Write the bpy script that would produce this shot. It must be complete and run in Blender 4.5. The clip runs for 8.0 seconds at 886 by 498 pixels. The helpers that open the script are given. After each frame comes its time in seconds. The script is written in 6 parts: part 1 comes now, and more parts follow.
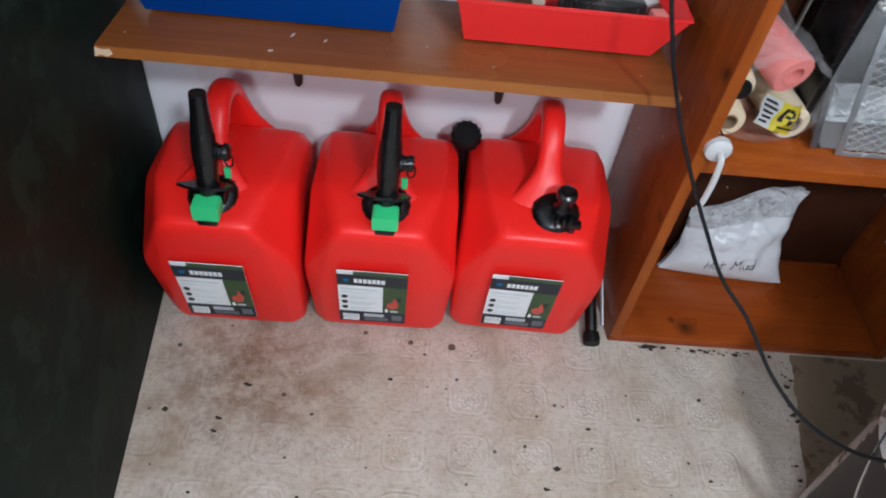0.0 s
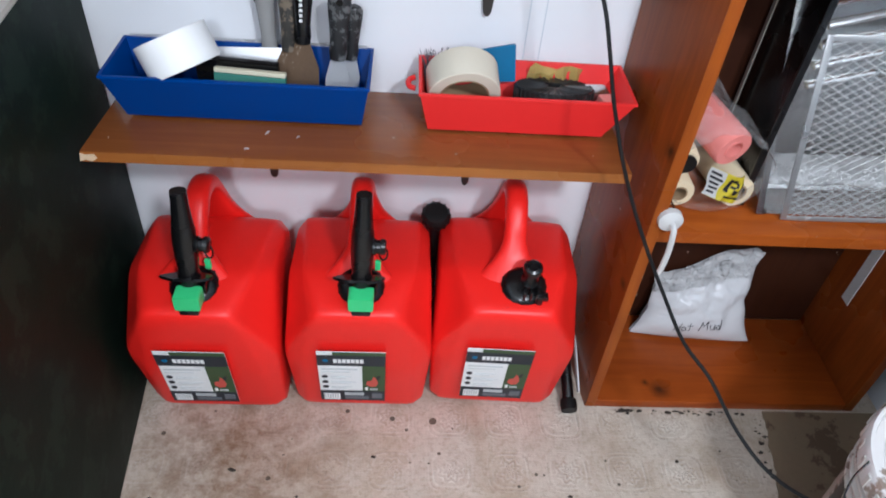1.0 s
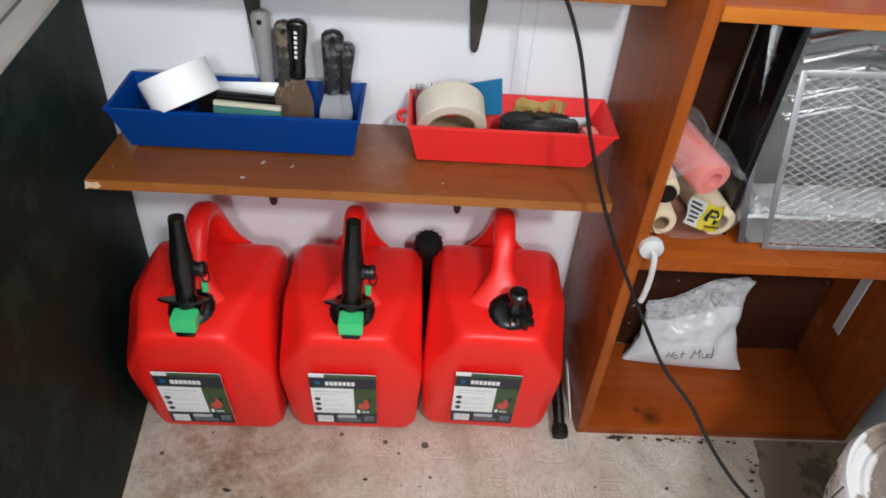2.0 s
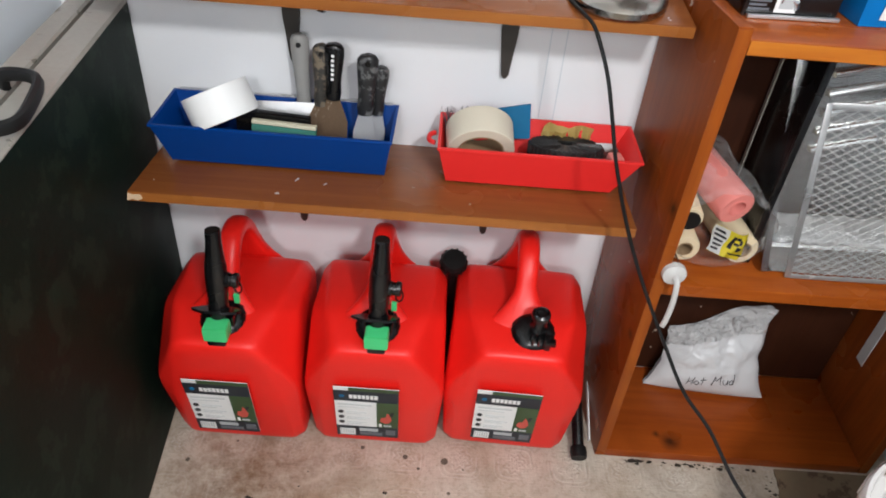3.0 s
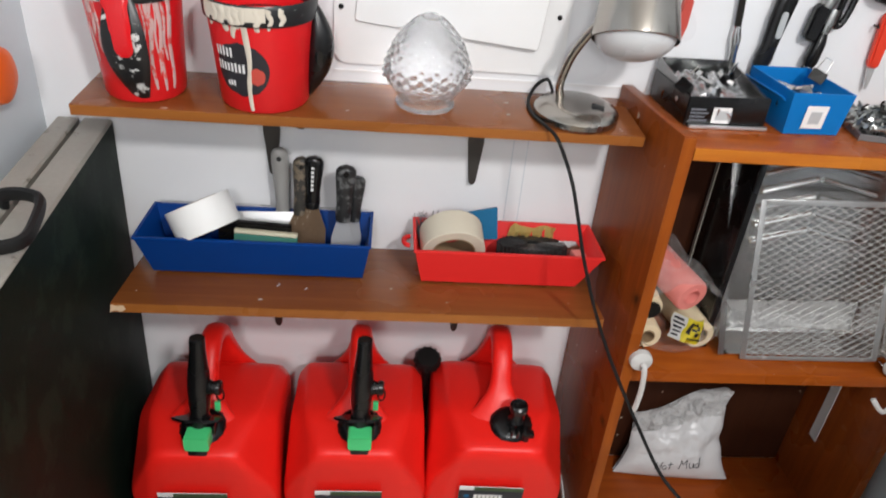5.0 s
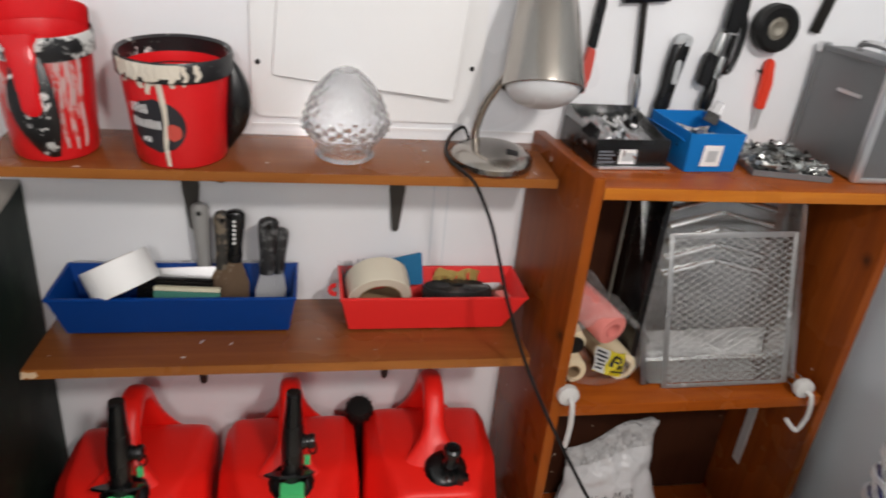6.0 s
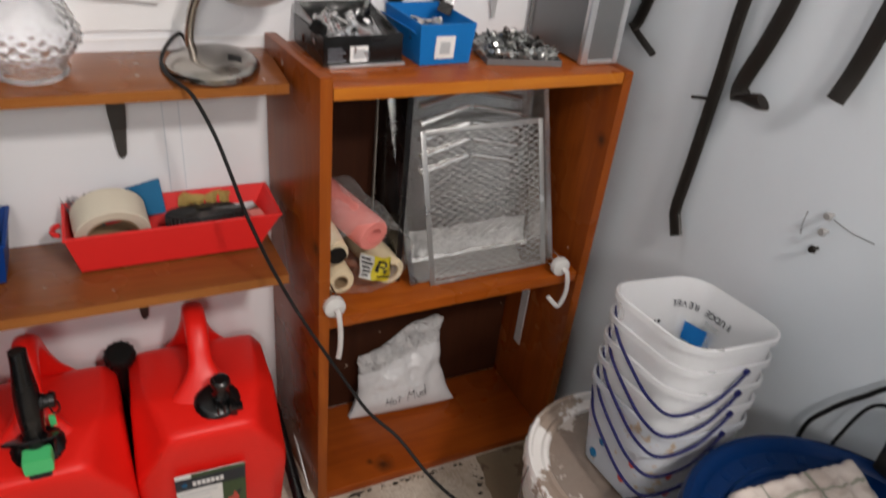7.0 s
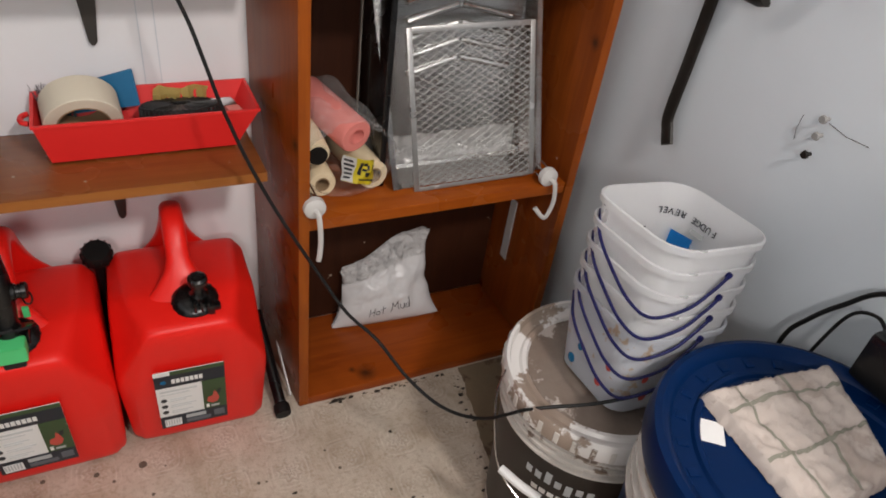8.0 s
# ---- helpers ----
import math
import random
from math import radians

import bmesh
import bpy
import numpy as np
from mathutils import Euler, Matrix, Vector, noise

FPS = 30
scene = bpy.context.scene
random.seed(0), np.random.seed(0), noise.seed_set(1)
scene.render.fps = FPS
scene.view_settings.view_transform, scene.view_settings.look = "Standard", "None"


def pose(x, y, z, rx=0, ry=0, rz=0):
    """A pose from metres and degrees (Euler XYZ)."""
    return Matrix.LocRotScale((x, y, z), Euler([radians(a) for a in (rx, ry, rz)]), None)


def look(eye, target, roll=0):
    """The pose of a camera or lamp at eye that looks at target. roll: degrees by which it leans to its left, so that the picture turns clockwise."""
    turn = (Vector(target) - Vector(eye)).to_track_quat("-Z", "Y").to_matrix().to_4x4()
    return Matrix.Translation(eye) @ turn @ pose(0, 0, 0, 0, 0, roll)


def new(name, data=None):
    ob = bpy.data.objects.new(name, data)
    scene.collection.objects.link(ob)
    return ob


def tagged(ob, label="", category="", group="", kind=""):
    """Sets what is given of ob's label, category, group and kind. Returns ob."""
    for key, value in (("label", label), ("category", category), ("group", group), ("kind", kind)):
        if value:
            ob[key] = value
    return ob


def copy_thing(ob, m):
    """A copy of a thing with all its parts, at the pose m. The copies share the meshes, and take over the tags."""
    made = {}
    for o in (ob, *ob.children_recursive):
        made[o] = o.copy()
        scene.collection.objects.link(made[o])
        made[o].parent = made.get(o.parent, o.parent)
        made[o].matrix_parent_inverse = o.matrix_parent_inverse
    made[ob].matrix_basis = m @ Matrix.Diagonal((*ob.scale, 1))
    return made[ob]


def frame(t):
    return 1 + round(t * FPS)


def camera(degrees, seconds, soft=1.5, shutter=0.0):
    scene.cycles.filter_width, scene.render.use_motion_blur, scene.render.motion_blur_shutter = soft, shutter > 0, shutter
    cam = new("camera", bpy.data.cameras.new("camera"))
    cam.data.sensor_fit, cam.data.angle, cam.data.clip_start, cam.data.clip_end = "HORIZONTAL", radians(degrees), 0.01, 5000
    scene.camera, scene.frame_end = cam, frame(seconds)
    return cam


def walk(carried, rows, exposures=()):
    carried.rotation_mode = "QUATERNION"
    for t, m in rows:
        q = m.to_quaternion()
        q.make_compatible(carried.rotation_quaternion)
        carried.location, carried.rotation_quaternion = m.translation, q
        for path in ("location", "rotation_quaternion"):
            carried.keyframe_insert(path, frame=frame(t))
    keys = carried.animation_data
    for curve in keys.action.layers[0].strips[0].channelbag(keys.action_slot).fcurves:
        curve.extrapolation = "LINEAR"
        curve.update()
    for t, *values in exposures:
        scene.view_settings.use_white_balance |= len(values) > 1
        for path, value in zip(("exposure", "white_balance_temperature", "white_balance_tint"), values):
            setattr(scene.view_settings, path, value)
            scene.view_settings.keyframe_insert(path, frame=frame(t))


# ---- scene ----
cam = camera(64.8, 8.0, soft=1.8, shutter=0.4)
PATH = [
    (0, (-0.398, -1.005, 1.096), (-0.296, 0.32, -0.398), 7.7),
    (0.5, (-0.406, -1.003, 1.122), (-0.235, 0.344, -0.346), 6.9),
    (1, (-0.384, -1.029, 1.142), (-0.247, 0.437, -0.211), 5.6),
    (2.5, (-0.334, -1.07, 1.174), (-0.277, 0.467, -0.105), 4.7),
    (3, (-0.348, -1.081, 1.182), (-0.328, 0.476, -0.073), 4.7),
    (3.5, (-0.351, -1.083, 1.181), (-0.341, 0.478, -0.069), 3.8),
    (4, (-0.359, -1.096, 1.194), (-0.31, 0.547, 0.055), 4.3),
    (4.2, (-0.356, -1.095, 1.201), (-0.321, 0.525, 0.029), 3.5),
    (5.3, (-0.422, -1.136, 1.208), (-0.212, 0.614, 0.262), 5.4),
    (5.5, (-0.418, -1.137, 1.206), (-0.211, 0.622, 0.278), 4.7),
    (6, (-0.404, -1.141, 1.214), (-0.034, 0.62, 0.339), 5.5),
    (6.5, (-0.332, -1.136, 1.216), (0.305, 0.519, 0.292), 5.8),
    (7, (-0.271, -1.147, 1.196), (0.542, 0.357, 0.158), 6.5),
    (7.5, (-0.245, -1.16, 1.147), (0.542, 0.246, -0.039), 7.7),
    (8, (-0.249, -1.165, 1.142), (0.546, 0.232, -0.049), 8.6),
]
walk(cam, [(t, look(eye, target, roll)) for t, eye, target, roll in PATH], [(0, -0.22, 5500, 9), (0.5, -0.05, 5500, 10), (1, -0.03, 5550, 10), (2.5, -0.12, 6150, 10), (3.5, -0.13, 6200, 10), (5.5, -0.43, 6500, 12), (6.5, -0.66, 6750, 14), (8, -0.61, 6800, 15)])

# ---- world and lights ----
world = bpy.data.worlds.new("world")
scene.world = world
world.use_nodes = True
world.node_tree.nodes["Background"].inputs["Color"].default_value = (0.9, 0.95, 1.0, 1)
world.node_tree.nodes["Background"].inputs["Strength"].default_value = 0.05


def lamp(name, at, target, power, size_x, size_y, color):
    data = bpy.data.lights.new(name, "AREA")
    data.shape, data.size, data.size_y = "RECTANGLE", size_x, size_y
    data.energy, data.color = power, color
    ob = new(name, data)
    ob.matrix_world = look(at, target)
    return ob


lamp("ceiling_light_near", (0.20, -1.90, 2.03), (-0.08, -0.30, 0.5), 30.5, 0.16, 0.16, (1.0, 0.97, 0.93))
# Unseen fill light, added to brighten the wall below the shelves.
lamp("fill_light_far", (-0.55, -2.20, 1.60), (0.10, -0.4, 0.5), 15.5, 0.26, 0.28, (1.0, 0.98, 0.96))

# ---- material helpers ----
def nodes_of(name):
    m = bpy.data.materials.new(name)
    m.use_nodes = True
    t = m.node_tree
    return m, t, t.nodes["Principled BSDF"]


def coords(t, scale=(1, 1, 1)):
    c = t.nodes.new("ShaderNodeTexCoord")
    m = t.nodes.new("ShaderNodeMapping")
    m.inputs["Scale"].default_value = scale
    t.links.new(c.outputs["Object"], m.inputs["Vector"])
    return m.outputs["Vector"]


def noise_tex(t, vec, scale, detail=4.0, rough=0.55, distortion=0.0):
    n = t.nodes.new("ShaderNodeTexNoise")
    n.inputs["Scale"].default_value, n.inputs["Detail"].default_value = scale, detail
    n.inputs["Roughness"].default_value, n.inputs["Distortion"].default_value = rough, distortion
    t.links.new(vec, n.inputs["Vector"])
    return n.outputs["Fac"]


def ramp(t, fac, stops):
    r = t.nodes.new("ShaderNodeValToRGB")
    while len(r.color_ramp.elements) < len(stops):
        r.color_ramp.elements.new(0.5)
    for e, (p, c) in zip(r.color_ramp.elements, stops):
        e.position, e.color = p, (*c, 1) if len(c) == 3 else c
    t.links.new(fac, r.inputs["Fac"])
    return r.outputs["Color"]


def blend(t, fac, a, b, mode="MIX"):
    m = t.nodes.new("ShaderNodeMix")
    m.data_type, m.blend_type = "RGBA", mode
    for sock, v in ((m.inputs["Factor"], fac), (m.inputs["A"], a), (m.inputs["B"], b)):
        if isinstance(v, bpy.types.NodeSocket):
            t.links.new(v, sock)
        elif isinstance(v, (int, float)):
            sock.default_value = v
        else:
            sock.default_value = (*v, 1)
    return m.outputs["Result"]


def calc(t, op, a, b=0.0, c=0.0):
    m = t.nodes.new("ShaderNodeMath")
    m.operation = op
    for sock, v in zip(m.inputs, (a, b, c)):
        if isinstance(v, bpy.types.NodeSocket):
            t.links.new(v, sock)
        else:
            sock.default_value = v
    return m.outputs[0]


def bump(t, bsdf, height, strength=0.2, distance=0.002):
    b = t.nodes.new("ShaderNodeBump")
    b.inputs["Strength"].default_value, b.inputs["Distance"].default_value = strength, distance
    t.links.new(height, b.inputs["Height"])
    t.links.new(b.outputs["Normal"], bsdf.inputs["Normal"])


def plain(name, color, rough=0.5, metal=0.0, vary=0.12, scale=30.0, relief=0.08, spots=None, spot_level=0.68, spot_scale=18.0, **more):
    """A surface with grain at two scales and, if asked, dirt or paint spots with a shape of their own."""
    m, t, b = nodes_of(name)
    v = coords(t)
    big, fine = noise_tex(t, v, scale * 0.25, 3), noise_tex(t, v, scale * 5, 5, 0.7)
    dark = tuple(c * (1 - vary) for c in color)
    light = tuple(min(1, c * (1 + vary)) for c in color)
    col = blend(t, calc(t, "MULTIPLY_ADD", fine, 0.5, calc(t, "MULTIPLY", big, 0.5)), dark, light)
    if spots:
        s = noise_tex(t, v, spot_scale, 6, 0.65)
        col = blend(t, ramp(t, s, [(spot_level, (0, 0, 0)), (spot_level + 0.03, (1, 1, 1))]), col, spots)
    t.links.new(col, b.inputs["Base Color"])
    b.inputs["Metallic"].default_value = metal
    r = calc(t, "MULTIPLY_ADD", big, 0.25, rough - 0.12)
    t.links.new(r, b.inputs["Roughness"])
    if relief:
        bump(t, b, fine, relief, 0.001)
    for k, x in more.items():
        b.inputs[k.replace("_", " ")].default_value = x
    return m


def wood(name, light, dark, knots=(), along="x", rough=0.26):
    """Stained pine: long grain, darker growth bands, a few knots, worn streaks."""
    m, t, b = nodes_of(name)
    s = {"x": (1.2, 16, 16), "z": (16, 16, 1.2), "y": (16, 1.2, 16)}[along]
    v = coords(t, s)
    grain = noise_tex(t, v, 3.2, 8, 0.62, 0.6)
    fine = noise_tex(t, v, 16, 4, 0.7)
    blot = noise_tex(t, coords(t), 5.0, 3)
    col = blend(t, ramp(t, grain, [(0.22, (0, 0, 0)), (0.80, (1, 1, 1))]), dark, light)
    col = blend(t, calc(t, "MULTIPLY", fine, 0.22), col, tuple(c * 0.5 for c in dark))
    col = blend(t, ramp(t, blot, [(0.35, (0.35, 0.35, 0.35)), (0.7, (0, 0, 0))]), col, tuple(c * 0.7 for c in dark))
    for x, y, z, r in knots:
        c = t.nodes.new("ShaderNodeTexCoord")
        d = t.nodes.new("ShaderNodeVectorMath")
        d.operation = "DISTANCE"
        d.inputs[1].default_value = (x, y, z)
        t.links.new(c.outputs["Object"], d.inputs[0])
        wob = calc(t, "MULTIPLY_ADD", noise_tex(t, coords(t), 60, 3), r * 0.9, d.outputs["Value"])
        k = ramp(t, calc(t, "DIVIDE", wob, r * 2.2), [(0.3, (0.9, 0.9, 0.9)), (0.62, (0.35, 0.35, 0.35)), (0.95, (0, 0, 0))])
        col = blend(t, k, col, (0.035, 0.012, 0.006))
    chips = noise_tex(t, coords(t), 42, 3, 0.5)
    col = blend(t, ramp(t, chips, [(0.745, (0, 0, 0)), (0.76, (0.7, 0.7, 0.7))]), col, (0.62, 0.52, 0.42))
    t.links.new(col, b.inputs["Base Color"])
    t.links.new(calc(t, "MULTIPLY_ADD", blot, 0.25, rough - 0.1), b.inputs["Roughness"])
    b.inputs["Specular IOR Level"].default_value = 0.24
    bump(t, b, grain, 0.12, 0.0012)
    return m


# ---- geometry helpers ----
def link_mesh(name, bm, material, parent=None, smooth=True, angle=35):
    bmesh.ops.recalc_face_normals(bm, faces=bm.faces)
    me = bpy.data.meshes.new(name)
    for f in bm.faces:
        f.smooth = smooth
    if smooth:
        lim = radians(angle)
        for e in bm.edges:
            if len(e.link_faces) == 2 and e.calc_face_angle(0) > lim:
                e.smooth = False
    bm.to_mesh(me)
    bm.free()
    me.materials.append(material)
    ob = new(name, me)
    if parent:
        ob.parent = parent
    return ob


def part(name, bm, material, parent, label="", smooth=True, angle=35):
    ob = link_mesh(name, bm, material, parent, smooth, angle)
    return tagged(ob, label) if label else ob


def thing(name, m, label, category, group="", kind=""):
    ob = new(name)
    ob.empty_display_size = 0.05
    ob.matrix_world = m
    return tagged(ob, label, category, group, kind)


def solid(name, bm, material, label, category, m=None, group="", kind="", smooth=True, angle=35):
    ob = link_mesh(name, bm, material, None, smooth, angle)
    if m is not None:
        ob.matrix_world = m
    return tagged(ob, label, category, group, kind)


def block(x0, x1, y0, y1, z0, z1, bevel=0.002, seg=2, bm=None):
    """A box between two corners, with its edges rounded."""
    own = bmesh.new()
    bmesh.ops.create_cube(own, size=1, matrix=Matrix.Translation(((x0 + x1) / 2, (y0 + y1) / 2, (z0 + z1) / 2)) @ Matrix.Diagonal((x1 - x0, y1 - y0, z1 - z0, 1)))
    if bevel:
        bmesh.ops.bevel(own, geom=own.edges[:], offset=bevel, segments=seg, affect="EDGES", profile=0.6)
    return join(bm, own)


def join(bm, own):
    if bm is None:
        return own
    me = bpy.data.meshes.new("join")
    own.to_mesh(me)
    own.free()
    bm.from_mesh(me)
    bpy.data.meshes.remove(me)
    return bm


def moved(bm, m):
    bmesh.ops.transform(bm, matrix=m, verts=bm.verts)
    return bm


def loft(rings, cap=True, closed=True, bm=None):
    own = bm or bmesh.new()
    rows = [[own.verts.new(p) for p in ring] for ring in rings]
    n = len(rows[0])
    for a, b in zip(rows, rows[1:]):
        for i in range(n if closed else n - 1):
            j = (i + 1) % n
            try:
                own.faces.new((a[i], a[j], b[j], b[i]))
            except ValueError:
                pass
    if cap:
        own.faces.new(rows[0][::-1])
        own.faces.new(rows[-1])
    return own


def lathe(profile, seg=40, bm=None):
    """A turned body from (radius, height) pairs; a radius of 0 closes it."""
    own = bm or bmesh.new()
    rows = []
    for r, z in profile:
        if r <= 1e-6:
            rows.append([own.verts.new((0, 0, z))])
        else:
            rows.append([own.verts.new((r * math.cos(2 * math.pi * i / seg), r * math.sin(2 * math.pi * i / seg), z)) for i in range(seg)])
    for a, b in zip(rows, rows[1:]):
        for i in range(seg):
            j = (i + 1) % seg
            if len(a) == 1 and len(b) > 1:
                own.faces.new((a[0], b[i], b[j]))
            elif len(b) == 1 and len(a) > 1:
                own.faces.new((a[i], a[j], b[0]))
            elif len(a) > 1:
                own.faces.new((a[i], a[j], b[j], b[i]))
    return own


def smooth_path(points, steps=6):
    """A Catmull-Rom line through the points."""
    p = [Vector(q) for q in points]
    p = [p[0] * 2 - p[1]] + p + [p[-1] * 2 - p[-2]]
    out = []
    for i in range(1, len(p) - 2):
        for k in range(steps):
            u = k / steps
            out.append(0.5 * ((2 * p[i]) + (p[i + 1] - p[i - 1]) * u + (2 * p[i - 1] - 5 * p[i] + 4 * p[i + 1] - p[i + 2]) * u * u + (3 * p[i] - p[i - 1] - 3 * p[i + 1] + p[i + 2]) * u ** 3))
    return out + [p[-2]]


def tube(points, radius, seg=10, bm=None, flat=1.0, side=None):
    """A rod along points; radius may be a list; flat squeezes it across the second axis."""
    pts = [Vector(q) for q in points]
    rad = radius if isinstance(radius, (list, tuple)) else [radius] * len(pts)
    rings, u = [], None
    for i, q in enumerate(pts):
        d = (pts[min(i + 1, len(pts) - 1)] - pts[max(i - 1, 0)]).normalized()
        if side is not None:
            u = Vector(side)
        elif u is None:
            u = d.orthogonal()
        u = (u - d * u.dot(d)).normalized()
        w = d.cross(u)
        rings.append([q + rad[i] * (math.cos(2 * math.pi * k / seg) * u + flat * math.sin(2 * math.pi * k / seg) * w) for k in range(seg)])
    return join(bm, loft(rings))


def rrect(w, d, r, n=5, z=0.0, cx=0.0, cy=0.0):
    """A rounded rectangle of width w and depth d at height z."""
    out = []
    for sx, sy, a0 in ((1, 1, 0), (-1, 1, 90), (-1, -1, 180), (1, -1, 270)):
        for k in range(n):
            a = radians(a0 + 90 * k / (n - 1))
            out.append(Vector((cx + sx * (w / 2 - r) + r * math.cos(a), cy + sy * (d / 2 - r) + r * math.sin(a), z)))
    return out


def prism(outline, y0, y1, bevel=0.0):
    """An outline of (x, z) pairs, drawn out from y0 to y1."""
    own = loft([[Vector((x, y0, z)) for x, z in outline], [Vector((x, y1, z)) for x, z in outline]])
    if bevel:
        bmesh.ops.bevel(own, geom=own.edges[:], offset=bevel, segments=2, affect="EDGES")
    return own


def writing(name, words, size, m, material, parent, depth=0.0004):
    """Letters of the built-in font as a mesh, in the plane of m."""
    cu = bpy.data.curves.new(name, "FONT")
    cu.body, cu.size, cu.extrude = words, size, depth
    tmp = bpy.data.objects.new(name, cu)
    me = bpy.data.meshes.new_from_object(tmp)
    bpy.data.objects.remove(tmp)
    me.materials.append(material)
    ob = new(name, me)
    ob.parent = parent
    ob.matrix_local = m
    return ob

# ---- materials ----
WALL = plain("white_wall_paint", (0.82, 0.83, 0.85), 0.30, 0, 0.03, 6, 0.12)
GREY_WALL = plain("pale_grey_wall_paint", (0.64, 0.69, 0.73), 0.5, 0, 0.04, 6, 0.12)
CEIL = plain("ceiling_paint", (0.78, 0.77, 0.74), 0.8, 0, 0.03, 5, 0.1)
WOOD_X = wood("stained_pine_boards", (0.51, 0.130, 0.014), (0.26, 0.048, 0.006))
WOOD_Z = wood("stained_pine_uprights", (0.37, 0.088, 0.013), (0.175, 0.034, 0.006), along="z", knots=((0.0, -0.223, 0.60, 0.012), (0.0, -0.22, 0.33, 0.009), (0.53, -0.215, 0.735, 0.011)))
WOOD_Z.node_tree.nodes["Principled BSDF"].inputs["Specular IOR Level"].default_value = 0.12
WOOD_BOTTOM = wood("stained_pine_bottom_board", (0.42, 0.094, 0.011), (0.24, 0.040, 0.006), knots=((0.154, -0.207, 0.02, 0.017), (0.128, -0.190, 0.02, 0.006)))
WOOD_SHELF = wood("worn_shelf_boards", (0.30, 0.098, 0.024), (0.19, 0.054, 0.013), rough=0.22)
WOOD_SHELF.node_tree.nodes["Principled BSDF"].inputs["Specular IOR Level"].default_value = 0.42
CRUMB = plain("dark_grit", (0.030, 0.022, 0.015), 0.8, 0, 0.5, 200, 0.3)
CHIP_WOOD = plain("bare_splintered_pine", (0.62, 0.46, 0.30), 0.75, 0, 0.15, 60, 0.3)
EDGE_WOOD = wood("bright_pine_edge", (0.42, 0.155, 0.034), (0.27, 0.085, 0.018))
FRONT_EDGE = wood("worn_orange_edge", (0.43, 0.112, 0.012), (0.22, 0.042, 0.005), along="z")
TOP_EDGE = wood("bright_orange_edge", (0.70, 0.26, 0.028), (0.44, 0.12, 0.014))
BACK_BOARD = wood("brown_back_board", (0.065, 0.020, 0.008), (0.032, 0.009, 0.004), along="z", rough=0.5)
RED_CAN = plain("red_polyethylene", (0.84, 0.016, 0.010), 0.40, 0, 0.05, 14, 0.10, spots=(0.75, 0.35, 0.25), spot_level=0.77, spot_scale=30, Specular_IOR_Level=0.36)
RED_PAN = plain("red_plastic_pan", (0.75, 0.02, 0.018), 0.45, 0, 0.06, 20, 0.06, spots=(0.8, 0.45, 0.4), spot_level=0.78, spot_scale=40)
RED_PAIL = plain("red_pail_plastic", (0.72, 0.012, 0.016), 0.35, 0, 0.06, 20, 0.05, spots=(0.72, 0.68, 0.62), spot_level=0.70, spot_scale=26)
RED_WET = plain("red_paint_film", (0.65, 0.008, 0.012), 0.2, 0, 0.05, 20, 0.05)
BLUE_PAN = plain("blue_plastic_pan", (0.0006, 0.042, 0.225), 0.42, 0, 0.06, 20, 0.05, Specular_IOR_Level=0.2)
BLUE_LID = plain("blue_lid_plastic", (0.0007, 0.015, 0.068), 0.34, 0, 0.1, 14, 0.06, spots=(0.5, 0.55, 0.65), spot_level=0.75, spot_scale=70, Specular_IOR_Level=0.10)
BLUE_BOX = plain("bright_blue_card", (0.001, 0.155, 0.47), 0.5, 0, 0.05, 20, 0.04, Specular_IOR_Level=0.25)
BLUE_WIRE = plain("navy_handle_plastic", (0.006, 0.008, 0.075), 0.45, Specular_IOR_Level=0.3)
BLACK = plain("black_plastic", (0.005, 0.005, 0.0055), 0.27, 0, 0.2, 30, 0.05)
BLACK_MATT = plain("black_rubber", (0.007, 0.007, 0.007), 0.5, 0, 0.25, 30, 0.12, Specular_IOR_Level=0.25)
HUB = plain("dusty_metal_hub", (0.24, 0.22, 0.18), 0.5, 0.4, 0.3, 60, 0.2)
SPLASH = plain("dull_paint_splash", (0.44, 0.37, 0.30), 0.6, 0, 0.2, 80, 0.2)
SMOKED = plain("smoky_foil_lining", (0.23, 0.23, 0.23), 0.22, 1.0, 0.2, 30, 0.3)
DULL_STEEL = plain("dull_zinc_screws", (0.46, 0.47, 0.46), 0.3, 1.0, 0.2, 60, 0.1)
BLACK_PAINTED = plain("black_plastic_with_paint_smears", (0.010, 0.010, 0.011), 0.35, 0, 0.2, 30, 0.1, spots=(0.66, 0.66, 0.64), spot_level=0.585, spot_scale=34)
KNIFE_SMEARED = plain("black_handle_with_grey_smears", (0.016, 0.016, 0.017), 0.4, 0, 0.3, 40, 0.3, spots=(0.11, 0.112, 0.112), spot_level=0.54, spot_scale=75)
SMEAR_PALE = plain("thin_white_paint_over_red", (0.60, 0.40, 0.385), 0.4, 0, 0.12, 60, 0.2, spots=(0.66, 0.10, 0.09), spot_level=0.54, spot_scale=70)
RIM_PAINTED = plain("black_rim_caked_with_white_paint", (0.010, 0.010, 0.011), 0.35, 0, 0.2, 30, 0.25, spots=(0.62, 0.62, 0.60), spot_level=0.47, spot_scale=26)
DARK_PANEL = plain("dark_green_grey_panel", (0.005, 0.012, 0.008), 0.5, 0, 0.75, 22, 0.2, spots=(0.011, 0.021, 0.014), spot_level=0.54, spot_scale=13, Specular_IOR_Level=0.08)
BRACKET = plain("dark_painted_steel", (0.055, 0.05, 0.045), 0.45, 0.3, 0.2, 30, 0.08)
STEEL = plain("brushed_nickel", (0.40, 0.37, 0.335), 0.23, 1.0, 0.10, 40, 0.05)
